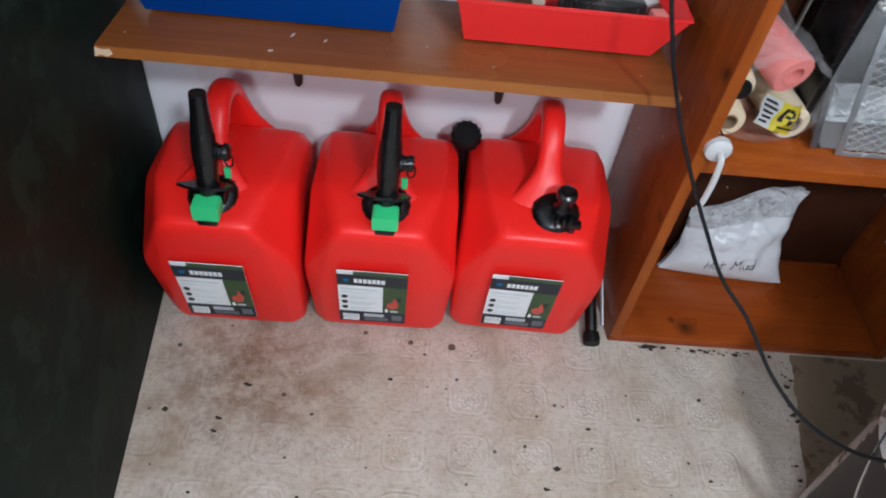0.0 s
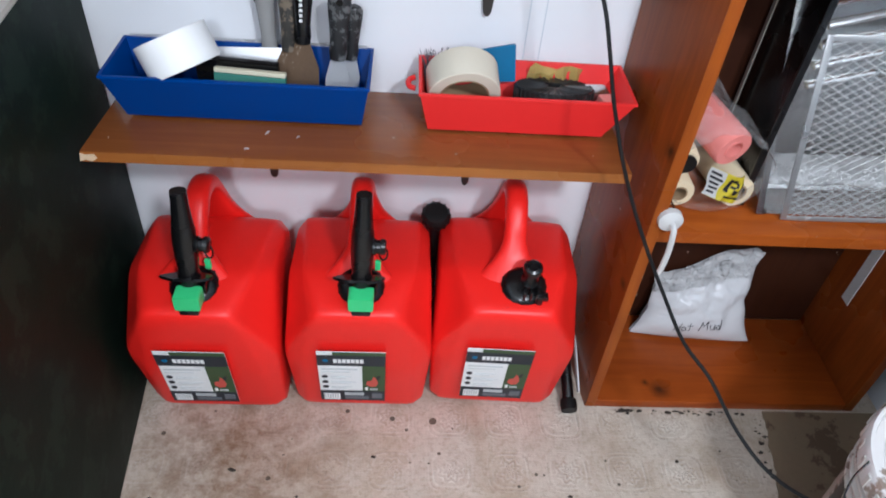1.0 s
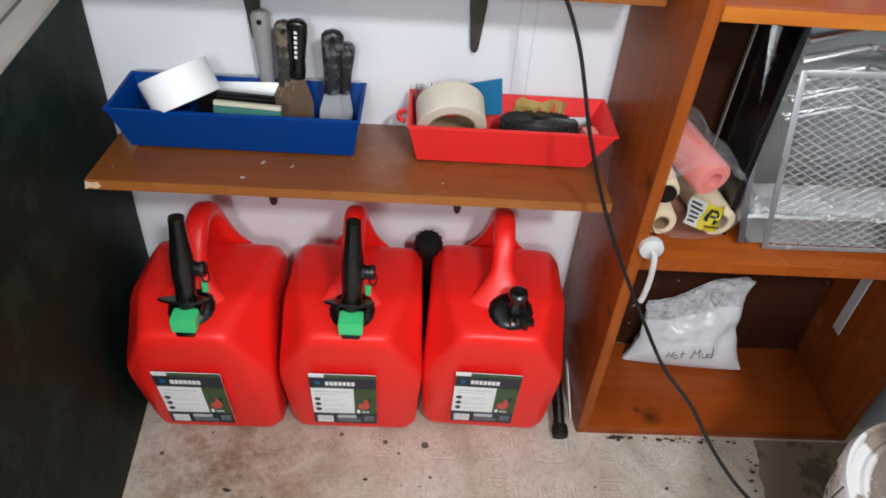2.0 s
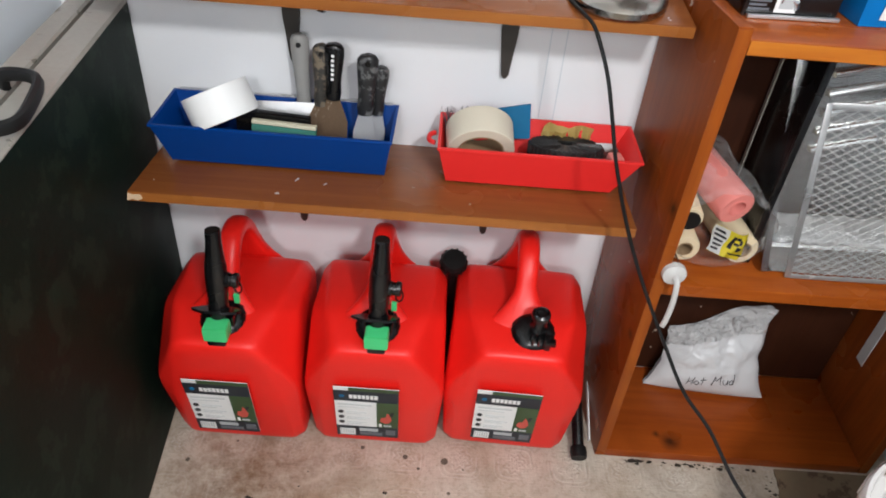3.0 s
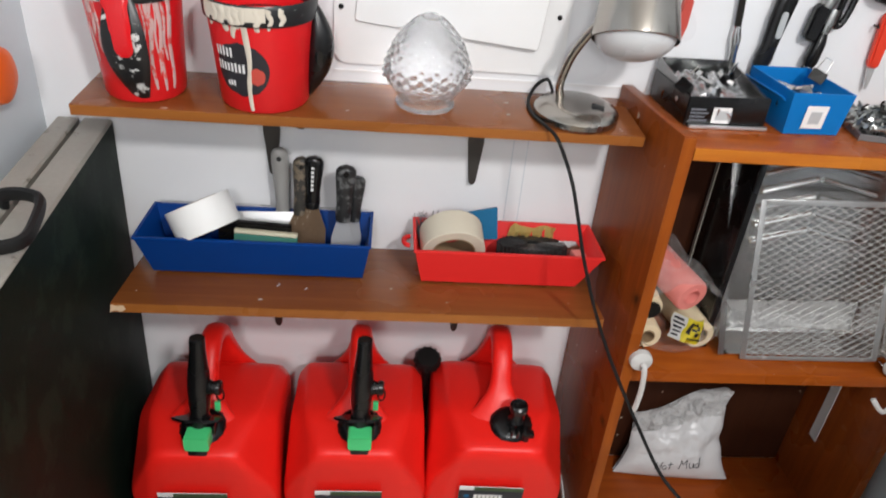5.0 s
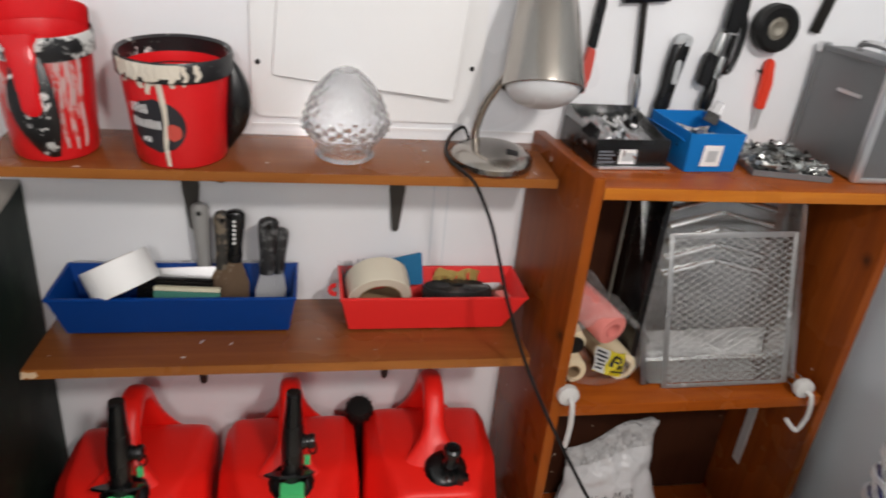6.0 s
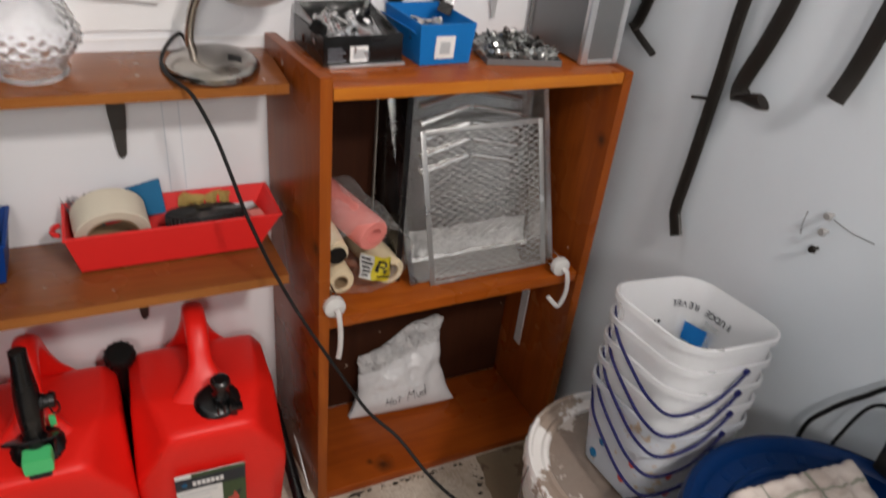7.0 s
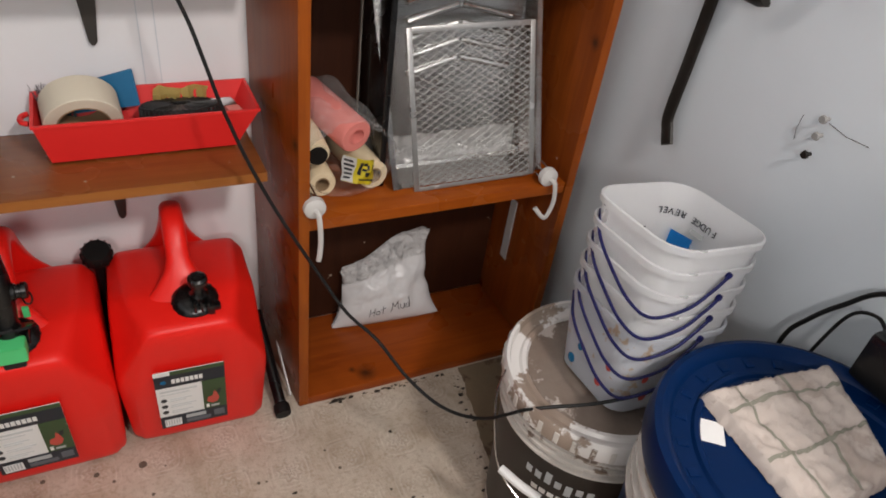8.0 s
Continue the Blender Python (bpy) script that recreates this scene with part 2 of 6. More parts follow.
GALV = plain("tinned_steel_tray", (0.86, 0.86, 0.84), 0.19, 1.0, 0.12, 26, 0.35, spots=(0.85, 0.85, 0.85), spot_level=0.72, spot_scale=30)
SCREEN_RIM = plain("tin_screen_rim", (0.50, 0.50, 0.49), 0.3, 0.8, 0.2, 40, 0.3, spots=(0.80, 0.80, 0.79), spot_level=0.60, spot_scale=40)
GRID_WHITE = plain("paint_crusted_mesh_metal", (0.74, 0.74, 0.73), 0.32, 0.45, 0.25, 40, 0.15, spots=(0.86, 0.86, 0.85), spot_level=0.60, spot_scale=24)
PAINT_SHEEN = plain("white_paint_and_sheen_on_tin", (0.70, 0.70, 0.69), 0.3, 0.4, 0.2, 40, 0.5, spots=(0.84, 0.84, 0.83), spot_level=0.47, spot_scale=45)
CHROME = plain("bright_steel", (0.70, 0.70, 0.70), 0.22, 1.0, 0.1, 40, 0.05)
FRONT_WALL = plain("dim_far_room_wall", (0.24, 0.225, 0.205), 0.8, 0, 0.1, 5, 0.1)
ALU = plain("grey_aluminium_case", (0.19, 0.195, 0.20), 0.42, 0.4, 0.1, 14, 0.08)
ALU_EDGE = plain("bright_aluminium_edge", (0.72, 0.73, 0.74), 0.35, 0.8, 0.08, 30, 0.05)
RUST = plain("old_tool_steel", (0.014, 0.012, 0.010), 0.45, 0.1, 0.35, 40, 0.25, Specular_IOR_Level=0.3)
WHITE_PLASTIC = plain("white_plastic", (0.78, 0.78, 0.77), 0.4, 0, 0.04, 20, 0.05)
HOOK_WHITE = plain("painted_hook", (0.58, 0.57, 0.55), 0.5, 0, 0.1, 50, 0.2)
MILKY = plain("milky_pail_plastic", (0.95, 0.96, 0.97), 0.30, 0, 0.03, 16, 0.05, Transmission_Weight=0.62, IOR=1.12)
CLEAR_PRINT = plain("printed_pail_plastic", (0.68, 0.71, 0.76), 0.4, 0, 0.05, 16, 0.05, spots=(0.55, 0.42, 0.30), spot_level=0.60, spot_scale=20, Transmission_Weight=0.45, IOR=1.15)
BUCKET = plain("paint_spattered_white_bucket", (0.58, 0.55, 0.51), 0.28, 0, 0.06, 20, 0.08, spots=(0.20, 0.15, 0.12), spot_level=0.56, spot_scale=16)
LABEL_BROWN = plain("dark_brown_paint_label", (0.014, 0.009, 0.007), 0.45, 0, 0.12, 20, 0.05)
PAPER = plain("white_label_paper", (0.80, 0.80, 0.79), 0.5, 0, 0.03, 30, 0.02)
INK = plain("dark_ink", (0.02, 0.02, 0.025), 0.5)
NAVY = plain("navy_ink", (0.010, 0.016, 0.026), 0.45)
GREEN_PHOTO = plain("green_lawn_print", (0.035, 0.075, 0.025), 0.45, 0, 0.3, 60, 0.02)
RED_INK = plain("red_print", (0.55, 0.07, 0.05), 0.45)
PALE_INK = plain("pale_grey_print", (0.45, 0.47, 0.48), 0.5)
TEXT_DIM = plain("dim_grey_print", (0.12, 0.13, 0.15), 0.5)
TEXT_INK = plain("faint_grey_print", (0.60, 0.62, 0.62), 0.5)
GREEN_CLIP = plain("bright_green_plastic", (0.07, 0.58, 0.20), 0.4, 0, 0.05, 30, 0.04)
TAPE_RIB = plain("ribbed_black_rubber", (0.010, 0.010, 0.010), 0.4, 0, 0.2, 40, 0.2)
TAPE_CREAM = plain("cream_masking_tape", (0.66, 0.60, 0.48), 0.6, 0, 0.05, 40, 0.06)
TAPE_WHITE = plain("white_mesh_tape", (0.84, 0.84, 0.83), 0.6, 0, 0.03, 60, 0.1)
CARD = plain("brown_card", (0.30, 0.20, 0.11), 0.8)
SPONGE_GREEN = plain("green_sponge", (0.035, 0.16, 0.12), 0.85, 0, 0.2, 80, 0.3)
SPONGE_TOP = plain("cream_sponge", (0.58, 0.54, 0.40), 0.85, 0, 0.1, 80, 0.3)
YELLOW = plain("yellow_abrasive_cloth", (0.74, 0.58, 0.20), 0.8, 0, 0.15, 60, 0.3)
YELLOW_LABEL = plain("yellow_print", (0.80, 0.68, 0.03), 0.4)
GREY_HANDLE = plain("grey_handle_plastic", (0.27, 0.265, 0.255), 0.5, 0, 0.1, 30, 0.05)
DIRTY_HANDLE = plain("plaster_smeared_handle", (0.035, 0.032, 0.028), 0.5, 0, 0.2, 40, 0.2, spots=(0.17, 0.135, 0.095), spot_level=0.52, spot_scale=70)
BROWN_STEEL = plain("rusty_blade", (0.20, 0.13, 0.08), 0.5, 0.5, 0.35, 40, 0.2, spots=(0.5, 0.42, 0.33), spot_level=0.62, spot_scale=50)
BLADE = plain("blade_steel", (0.70, 0.70, 0.70), 0.3, 0.55, 0.1, 40, 0.05)
DARK_BRISTLE = plain("dark_grey_bristle", (0.055, 0.065, 0.080), 0.6, 0, 0.3, 80, 0.1)
TEAL = plain("teal_plastic", (0.004, 0.125, 0.27), 0.4, 0, 0.2, 30, 0.05, Specular_IOR_Level=0.2)
PINK = plain("pink_foam_roller", (0.72, 0.22, 0.19), 0.85, 0, 0.08, 90, 0.4)
CREAM_NAP = plain("cream_roller_nap", (0.72, 0.60, 0.40), 0.95, 0, 0.1, 120, 0.7)
POWDER = plain("white_powder_bag", (0.66, 0.66, 0.67), 0.22, 0, 0.05, 20, 0.15)
TOWEL = plain("cream_terry_cloth", (0.55, 0.48, 0.435), 0.95, 0, 0.08, 160, 0.35, spots=(0.46, 0.385, 0.34), spot_level=0.58, spot_scale=7)
TOWEL_GREEN = plain("faded_green_stripe", (0.27, 0.265, 0.215), 0.95, 0, 0.2, 160, 0.9)
ORANGE = plain("orange_plastic", (0.85, 0.13, 0.01), 0.4)
RAIL = plain("worn_beige_rail", (0.33, 0.31, 0.27), 0.45, 0.1, 0.3, 30, 0.15, spots=(0.15, 0.135, 0.11), spot_level=0.64, spot_scale=22)
PAINT_DRIP = plain("dried_cream_paint", (0.66, 0.60, 0.50), 0.45, 0, 0.05, 40, 0.1)
ENAMEL = plain("white_enamel_cover", (0.82, 0.82, 0.82), 0.35, 0, 0.02, 10, 0.04)
CONCRETE = plain("bare_brown_subfloor", (0.20, 0.145, 0.088), 0.7, 0, 0.25, 20, 0.3, spots=(0.11, 0.07, 0.04), spot_level=0.55, spot_scale=12)
FROST = plain("frosted_lens", (0.62, 0.63, 0.64), 0.28, 0, 0.04, 20, 0.02)


def clear(name, rough=0.05, tint=(1, 1, 1), rel=0.0, scale=60, ior=1.45):
    m, t, b = nodes_of(name)
    b.inputs["Base Color"].default_value = (*tint, 1)
    b.inputs["Roughness"].default_value = rough
    b.inputs["Transmission Weight"].default_value = 1.0
    b.inputs["IOR"].default_value = ior
    if rel:
        bump(t, b, noise_tex(t, coords(t), scale, 2), rel, 0.004)
    return m


def film_sheet(name):
    """Thin clear bag film: mostly see-through, with glossy creases."""
    m, t, b = nodes_of(name)
    b.inputs["Base Color"].default_value = (0.9, 0.9, 0.9, 1)
    b.inputs["Roughness"].default_value = 0.09
    b.inputs["Alpha"].default_value = 0.20
    bump(t, b, noise_tex(t, coords(t), 38, 4, 0.6, 1.5), 1.0, 0.03)
    return m


GLASS = clear("pressed_glass", 0.015, (0.80, 0.81, 0.82), 0.7, 95, 1.34)
GLASS.node_tree.nodes["Principled BSDF"].inputs["Specular IOR Level"].default_value = 0.3
GLASS.node_tree.nodes["Principled BSDF"].inputs["Transmission Weight"].default_value = 0.94
FILM = film_sheet("clear_bag_film")


def vinyl():
    """Cream sheet vinyl with an embossed rosette in each square, brown stains and dark specks."""
    m, t, b = nodes_of("worn_cream_vinyl")
    v = coords(t, (1 / 0.108, 1 / 0.108, 1))
    sep = t.nodes.new("ShaderNodeSeparateXYZ")
    t.links.new(v, sep.inputs[0])
    fx = calc(t, "SUBTRACT", calc(t, "FRACT", sep.outputs["X"]), 0.5)
    fy = calc(t, "SUBTRACT", calc(t, "FRACT", sep.outputs["Y"]), 0.5)
    ax, ay = calc(t, "ABSOLUTE", fx), calc(t, "ABSOLUTE", fy)
    rad = calc(t, "SQRT", calc(t, "ADD", calc(t, "MULTIPLY", fx, fx), calc(t, "MULTIPLY", fy, fy)))
    sq = calc(t, "POWER", calc(t, "ADD", calc(t, "POWER", ax, 4.0), calc(t, "POWER", ay, 4.0)), 0.25)
    ang = calc(t, "ARCTAN2", fy, fx)
    petal = calc(t, "MULTIPLY", calc(t, "COSINE", calc(t, "MULTIPLY", ang, 8.0)), 0.03)
    rings = calc(t, "SINE", calc(t, "MULTIPLY", calc(t, "ADD", rad, petal), 62.0))
    frame_line = calc(t, "SINE", calc(t, "MULTIPLY", sq, 70.0))
    inner = ramp(t, rad, [(0.22, (1, 1, 1)), (0.25, (0, 0, 0))])
    outer = ramp(t, sq, [(0.27, (0, 0, 0)), (0.30, (1, 1, 1)), (0.36, (1, 1, 1)), (0.39, (0, 0, 0))])
    o = coords(t)
    worn = ramp(t, noise_tex(t, o, 22, 5, 0.75), [(0.40, (0, 0, 0)), (0.60, (1, 1, 1))])
    relief = calc(t, "MULTIPLY", calc(t, "ADD", calc(t, "MULTIPLY", rings, inner), calc(t, "MULTIPLY", frame_line, outer)), worn)
    weave = noise_tex(t, coords(t, (260, 60, 1)), 1.0, 2)
    weave2 = noise_tex(t, coords(t, (60, 260, 1)), 1.0, 2)
    big, mid_n, fine = noise_tex(t, o, 3.0, 4), noise_tex(t, o, 11, 6, 0.65), noise_tex(t, o, 90, 5, 0.7)
    col = blend(t, big, (0.62, 0.56, 0.475), (0.76, 0.71, 0.625))
    col = blend(t, calc(t, "MULTIPLY", calc(t, "ADD", weave, weave2), 0.22), col, (0.80, 0.755, 0.69))
    col = blend(t, ramp(t, relief, [(0.0, (0.40, 0.40, 0.40)), (0.8, (0, 0, 0))]), col, (0.36, 0.265, 0.17))
    cloud = noise_tex(t, o, 6.5, 5, 0.7, 0.6)
    col = blend(t, ramp(t, cloud, [(0.45, (0, 0, 0)), (0.68, (0.55, 0.55, 0.55))]), col, (0.38, 0.28, 0.18))
    col = blend(t, ramp(t, mid_n, [(0.46, (0, 0, 0)), (0.74, (0.6, 0.6, 0.6))]), col, (0.28, 0.20, 0.13))
    col = blend(t, ramp(t, fine, [(0.48, (0, 0, 0)), (0.72, (0.55, 0.55, 0.55))]), col, (0.25, 0.18, 0.11))
    # the brown rust stain in front of the cans
    d = t.nodes.new("ShaderNodeVectorMath")
    d.operation = "DISTANCE"
    d.inputs[1].default_value = (-0.66, -0.36, 0)
    t.links.new(o, d.inputs[0])
    near = ramp(t, calc(t, "MULTIPLY_ADD", noise_tex(t, o, 26, 5, 0.7), 0.16, d.outputs["Value"]), [(0.10, (1, 1, 1)), (0.32, (0, 0, 0))])
    patchy = ramp(t, noise_tex(t, o, 22, 6, 0.75), [(0.40, (0, 0, 0)), (0.60, (1, 1, 1))])
    col = blend(t, calc(t, "MULTIPLY", near, calc(t, "MULTIPLY_ADD", patchy, 0.6, 0.25)), col, (0.15, 0.075, 0.03))
    vor = t.nodes.new("ShaderNodeTexVoronoi")
    vor.inputs["Scale"].default_value = 27.0
    t.links.new(o, vor.inputs["Vector"])
    size = calc(t, "MULTIPLY", calc(t, "POWER", noise_tex(t, o, 9, 2), 3.5), 0.74)
    speck = calc(t, "LESS_THAN", calc(t, "MULTIPLY_ADD", fine, 0.06, vor.outputs["Distance"]), calc(t, "ADD", size, 0.01))
    col = blend(t, calc(t, "MULTIPLY", speck, 0.85), col, (0.045, 0.035, 0.02))
    t.links.new(col, b.inputs["Base Color"])
    t.links.new(calc(t, "MULTIPLY_ADD", big, 0.3, 0.35), b.inputs["Roughness"])
    bump(t, b, calc(t, "ADD", relief, calc(t, "MULTIPLY", calc(t, "ADD", weave, weave2), 1.4)), 0.55, 0.0010)
    return m


VINYL = vinyl()

# ---- the room ----
def room_box(name, x0, x1, y0, y1, z0, z1, material, label, category):
    return solid(name, block(x0, x1, y0, y1, z0, z1, 0), material, label, category, kind="structure", smooth=False)


XL, XR, YF, ZC = -0.968, 0.608, -3.2, 2.2
room_box("floor", XL - 0.1, XR + 0.1, YF - 0.1, 0.1, -0.06, 0.0, VINYL, "worn cream patterned vinyl floor with brown stains", "floor")
room_box("wall_back", XL - 0.1, XR + 0.1, 0.0, 0.1, 0.0, ZC, WALL, "white painted wall behind the shelves", "wall")
room_box("wall_right", XR, XR + 0.1, YF, 0.0, 0.0, ZC, GREY_WALL, "pale grey painted wall with hanging tools", "wall")
room_box("wall_left", XL - 0.1, XL, YF, 0.0, 0.0, ZC, GREY_WALL, "pale grey painted side wall", "wall")
room_box("wall_front", XL - 0.1, XR + 0.1, YF - 0.1, YF, 0.0, ZC, FRONT_WALL, "plain dim wall closing the room", "wall")
room_box("ceiling", XL - 0.1, XR + 0.1, YF - 0.1, 0.1, ZC, ZC + 0.08, CEIL, "plain off-white ceiling", "ceiling")
# Unseen low wall, added only to cast shade on the tub and right wall.
room_box("shade_wall", 0.34, XR, -1.46, -1.20, 0.0, 1.27, GREY_WALL, "unseen low grey wall added to shade the tub corner", "wall")
# where the vinyl is torn away beside the cabinet
torn = bmesh.new()
edge = []
for k in range(61):
    u = k / 60
    y = -0.242 - 0.66 * u
    x = 0.361 - 0.155 * (u * 0.66) - 0.09 * u * u + 0.007 * noise.noise(Vector((0.2, y * 26, 0))) + 0.004 * noise.noise(Vector((1.2, y * 90, 0)))
    edge.append((x, y))
edge += [(0.604, -0.902), (0.604, -0.242)]
loft([[Vector((x, y, 0.0005)) for x, y in edge], [Vector((x, y, 0.0035)) for x, y in edge]], bm=torn)
solid("bare_floor_patch", torn, CONCRETE, "bare brown floor where the vinyl is torn away", "floor", kind="structure", smooth=False)

crumbs = bmesh.new()
r_c = random.Random(21)
for k in range(150):
    if k < 45:
        x, y = 0.06 + 0.26 * r_c.random() ** 1.3, -0.243 - 0.010 * r_c.random() ** 2
    elif k < 95:
        u = r_c.random()
        x, y = 0.352 - 0.10 * u - 0.09 * u * u + 0.030 * (r_c.random() - 0.6), -0.25 - 0.62 * u
    else:
        x, y = -0.80 + 1.05 * r_c.random(), -0.30 - 0.75 * r_c.random()
    size = 0.0012 + 0.0040 * r_c.random() ** 3
    flake = []
    for q in range(5):
        a = 2 * math.pi * q / 5 + r_c.random()
        flake.append(Vector((x + size * (0.6 + 0.8 * r_c.random()) * math.cos(a) * 1.5, y + size * (0.6 + 0.8 * r_c.random()) * math.sin(a), 0.0004)))
    mid = sum(flake, Vector()) / 5
    loft([flake, [mid.lerp(p, 0.6) + Vector((0, 0, size * 0.5)) for p in flake]], bm=crumbs)
solid("floor_crumbs", crumbs, CRUMB, "dark crumbs and grit scattered on the vinyl floor", "grit", kind="stuff")

# ---- pine shelf unit ----
unit = thing("shelf_unit", pose(0, 0, 0), "orange-brown stained pine shelf unit with three levels", "shelf unit")
FY = -0.236


def racked(bm):
    """Push the left end outwards towards the wall: the unit has gone out of square."""
    for vtx in bm.verts:
        if vtx.co.x < 0.1:
            vtx.co.x -= 0.024 * (vtx.co.y - FY) / (-0.004 - FY)
    return bm


part("side_panel", racked(block(0.0, 0.0195, FY, -0.004, 0.0, 0.882, 0.003)), WOOD_Z, unit)
part("side_panel", block(0.531, 0.5505, FY, -0.004, 0.0, 0.868, 0.003), WOOD_Z, unit)
part("top_board", racked(block(0.0197, 0.5308, FY, -0.004, 0.846, 0.867, 0.002)), WOOD_X, unit)
part("shelf", racked(block(0.0197, 0.5308, FY + 0.002, -0.008, 0.438, 0.461, 0.002)), WOOD_X, unit)
part("bottom_board", racked(block(0.0197, 0.5308, FY + 0.001, -0.008, -0.001, 0.021, 0.0015)), WOOD_BOTTOM, unit)
part("worn_edge", block(0.0006, 0.0189, FY - 0.0012, FY + 0.0004, 0.004, 0.879, 0.0003, 1), FRONT_EDGE, unit, "worn orange front edge")
part("worn_edge", block(0.0205, 0.5300, FY - 0.0012, FY + 0.0004, 0.8475, 0.8655, 0.0003, 1), TOP_EDGE, unit, "worn orange front edge")
part("worn_edge", block(0.5316, 0.5499, FY - 0.0012, FY + 0.0004, 0.004, 0.865, 0.0003, 1), FRONT_EDGE, unit, "worn orange front edge")
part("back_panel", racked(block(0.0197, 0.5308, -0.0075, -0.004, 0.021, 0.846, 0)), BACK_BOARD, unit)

# ---- wall shelves on brackets ----
def shelf_bracket(parent, x, y_front, z_back, z_front, drop):
    """A pressed steel bracket: a tapered upright against the wall and a tapered arm under the board."""
    up = prism([(-0.016, 0), (0.016, 0), (0.0135, -drop * 0.5), (0.006, -drop + 0.006), (0.0, -drop), (-0.006, -drop + 0.006), (-0.0135, -drop * 0.5)], -0.010, -0.002, 0.0015)
    moved(up, Matrix.Translation((x, 0, z_back - 0.0005)))
    arm = prism([(-0.016, 0), (0.016, 0), (0.012, 0.08), (0.005, 0.13), (-0.005, 0.13), (-0.012, 0.08)], 0, 0.006, 0.001)
    slope = math.atan2(z_front - z_back, 0.2)
    moved(arm, Matrix.Translation((x, -0.010, z_back - 0.0008)) @ Matrix.Rotation(-slope, 4, "X") @ Matrix.Rotation(math.pi / 2, 4, "X"))
    return part("bracket", join(up, arm), BRACKET, parent, "dark tapered steel bracket")


def wall_shelf(x0, x1, depth, z_back, z_front, thick, drop, brackets, label):
    sh = thing("wall_shelf", pose(0, 0, 0), label, "shelf", "wall shelves")
    slope = math.atan2(z_front - z_back, depth)
    bd = moved(block(x0, x1, -depth, -0.001, -thick, 0, 0.002), Matrix.Translation((0, 0, z_back)) @ Matrix.Rotation(-slope, 4, "X"))
    part("board", bd, WOOD_SHELF, sh)
    lip = moved(block(x0 + 0.001, x1 - 0.001, -depth - 0.0012, -depth + 0.001, -thick + 0.001, -0.001, 0), Matrix.Translation((0, 0, z_back)) @ Matrix.Rotation(-slope, 4, "X"))
    part("front_edge", lip, EDGE_WOOD, sh, "paler worn front edge", smooth=False)
    for x in brackets:
        shelf_bracket(sh, x, -depth, z_back - thick, z_front - thick, drop)
    return sh


low_shelf = wall_shelf(-0.822, -0.044, 0.221, 0.543, 0.556, 0.017, 0.165, (-0.605, -0.261), "worn brown stained pine wall shelf above red cans")
high_shelf = wall_shelf(-0.858, -0.020, 0.151, 0.857, 0.846, 0.017, 0.155, (-0.602, -0.257), "worn brown stained pine wall shelf with pails and lamp")


def worn_corner(x, y, z, w, d, label):
    """A paler splintered spot where the edge of a board is chipped."""
    own = prism([(0, 0), (w * 0.35, 0.0035), (w * 0.7, 0.001), (w, 0.006), (w * 0.86, 0.0125), (w * 0.4, 0.011), (w * 0.1, 0.0135)], -d, 0.0)
    return solid("chipped_edge", own, CHIP_WOOD, label, "trim", pose(x, y, z), kind="structure", smooth=False)


worn_corner(-0.8232, -0.2205, 0.5402, 0.024, 0.003, "pale splintered corner of a shelf board")


def paint_spot(parent, x, y, z, long, wide, turn, seed):
    """A thin dried splash lying on a board."""
    own = bmesh.new()
    edge_pts = []
    for k in range(14):
        a = 2 * math.pi * k / 14
        r = 1 + 0.45 * noise.noise(Vector((math.cos(a) * 1.7, math.sin(a) * 1.7, seed)))
        edge_pts.append(Vector((0.75 * long * r * math.cos(a), 0.75 * wide * r * math.sin(a), 0)))
    loft([edge_pts, [p * 0.8 + Vector((0, 0, 0.0006)) for p in edge_pts]], bm=own)
    moved(own, Matrix.Translation((x, y, z + 0.0001)) @ Matrix.Rotation(radians(turn), 4, "Z"))
    return part("paint_spot", own, SPLASH, parent, "small splash of dried paint")


for x, y, long, wide, turn, seed in ((-0.578, -0.150, 0.0085, 0.0026, 70, 1.3), (-0.532, -0.158, 0.0052, 0.0018, 60, 2.6), (-0.600, -0.196, 0.0050, 0.0040, 10, 3.9), (-0.392, -0.148, 0.0030, 0.0022, 0, 4.1), (-0.300, -0.186, 0.0030, 0.0020, 0, 5.2)):
    paint_spot(low_shelf, x, y, 0.543 + 0.013 * (-y / 0.221), long, wide, turn, seed)
for x, y, long, wide, turn, seed in ((-0.222, -0.052, 0.0070, 0.0028, 0, 6.3), (-0.224, -0.098, 0.0050, 0.0032, 20, 7.7), (-0.06, -0.060, 0.0042, 0.0022, 40, 8.1), (-0.47, -0.118, 0.0030, 0.0022, 0, 9.4)):
    paint_spot(high_shelf, x, y, 0.857 - 0.011 * (-y / 0.151), long, wide, turn, seed)


def shelf2_z(y):
    return 0.857 + (0.846 - 0.857) * (-y / 0.151)


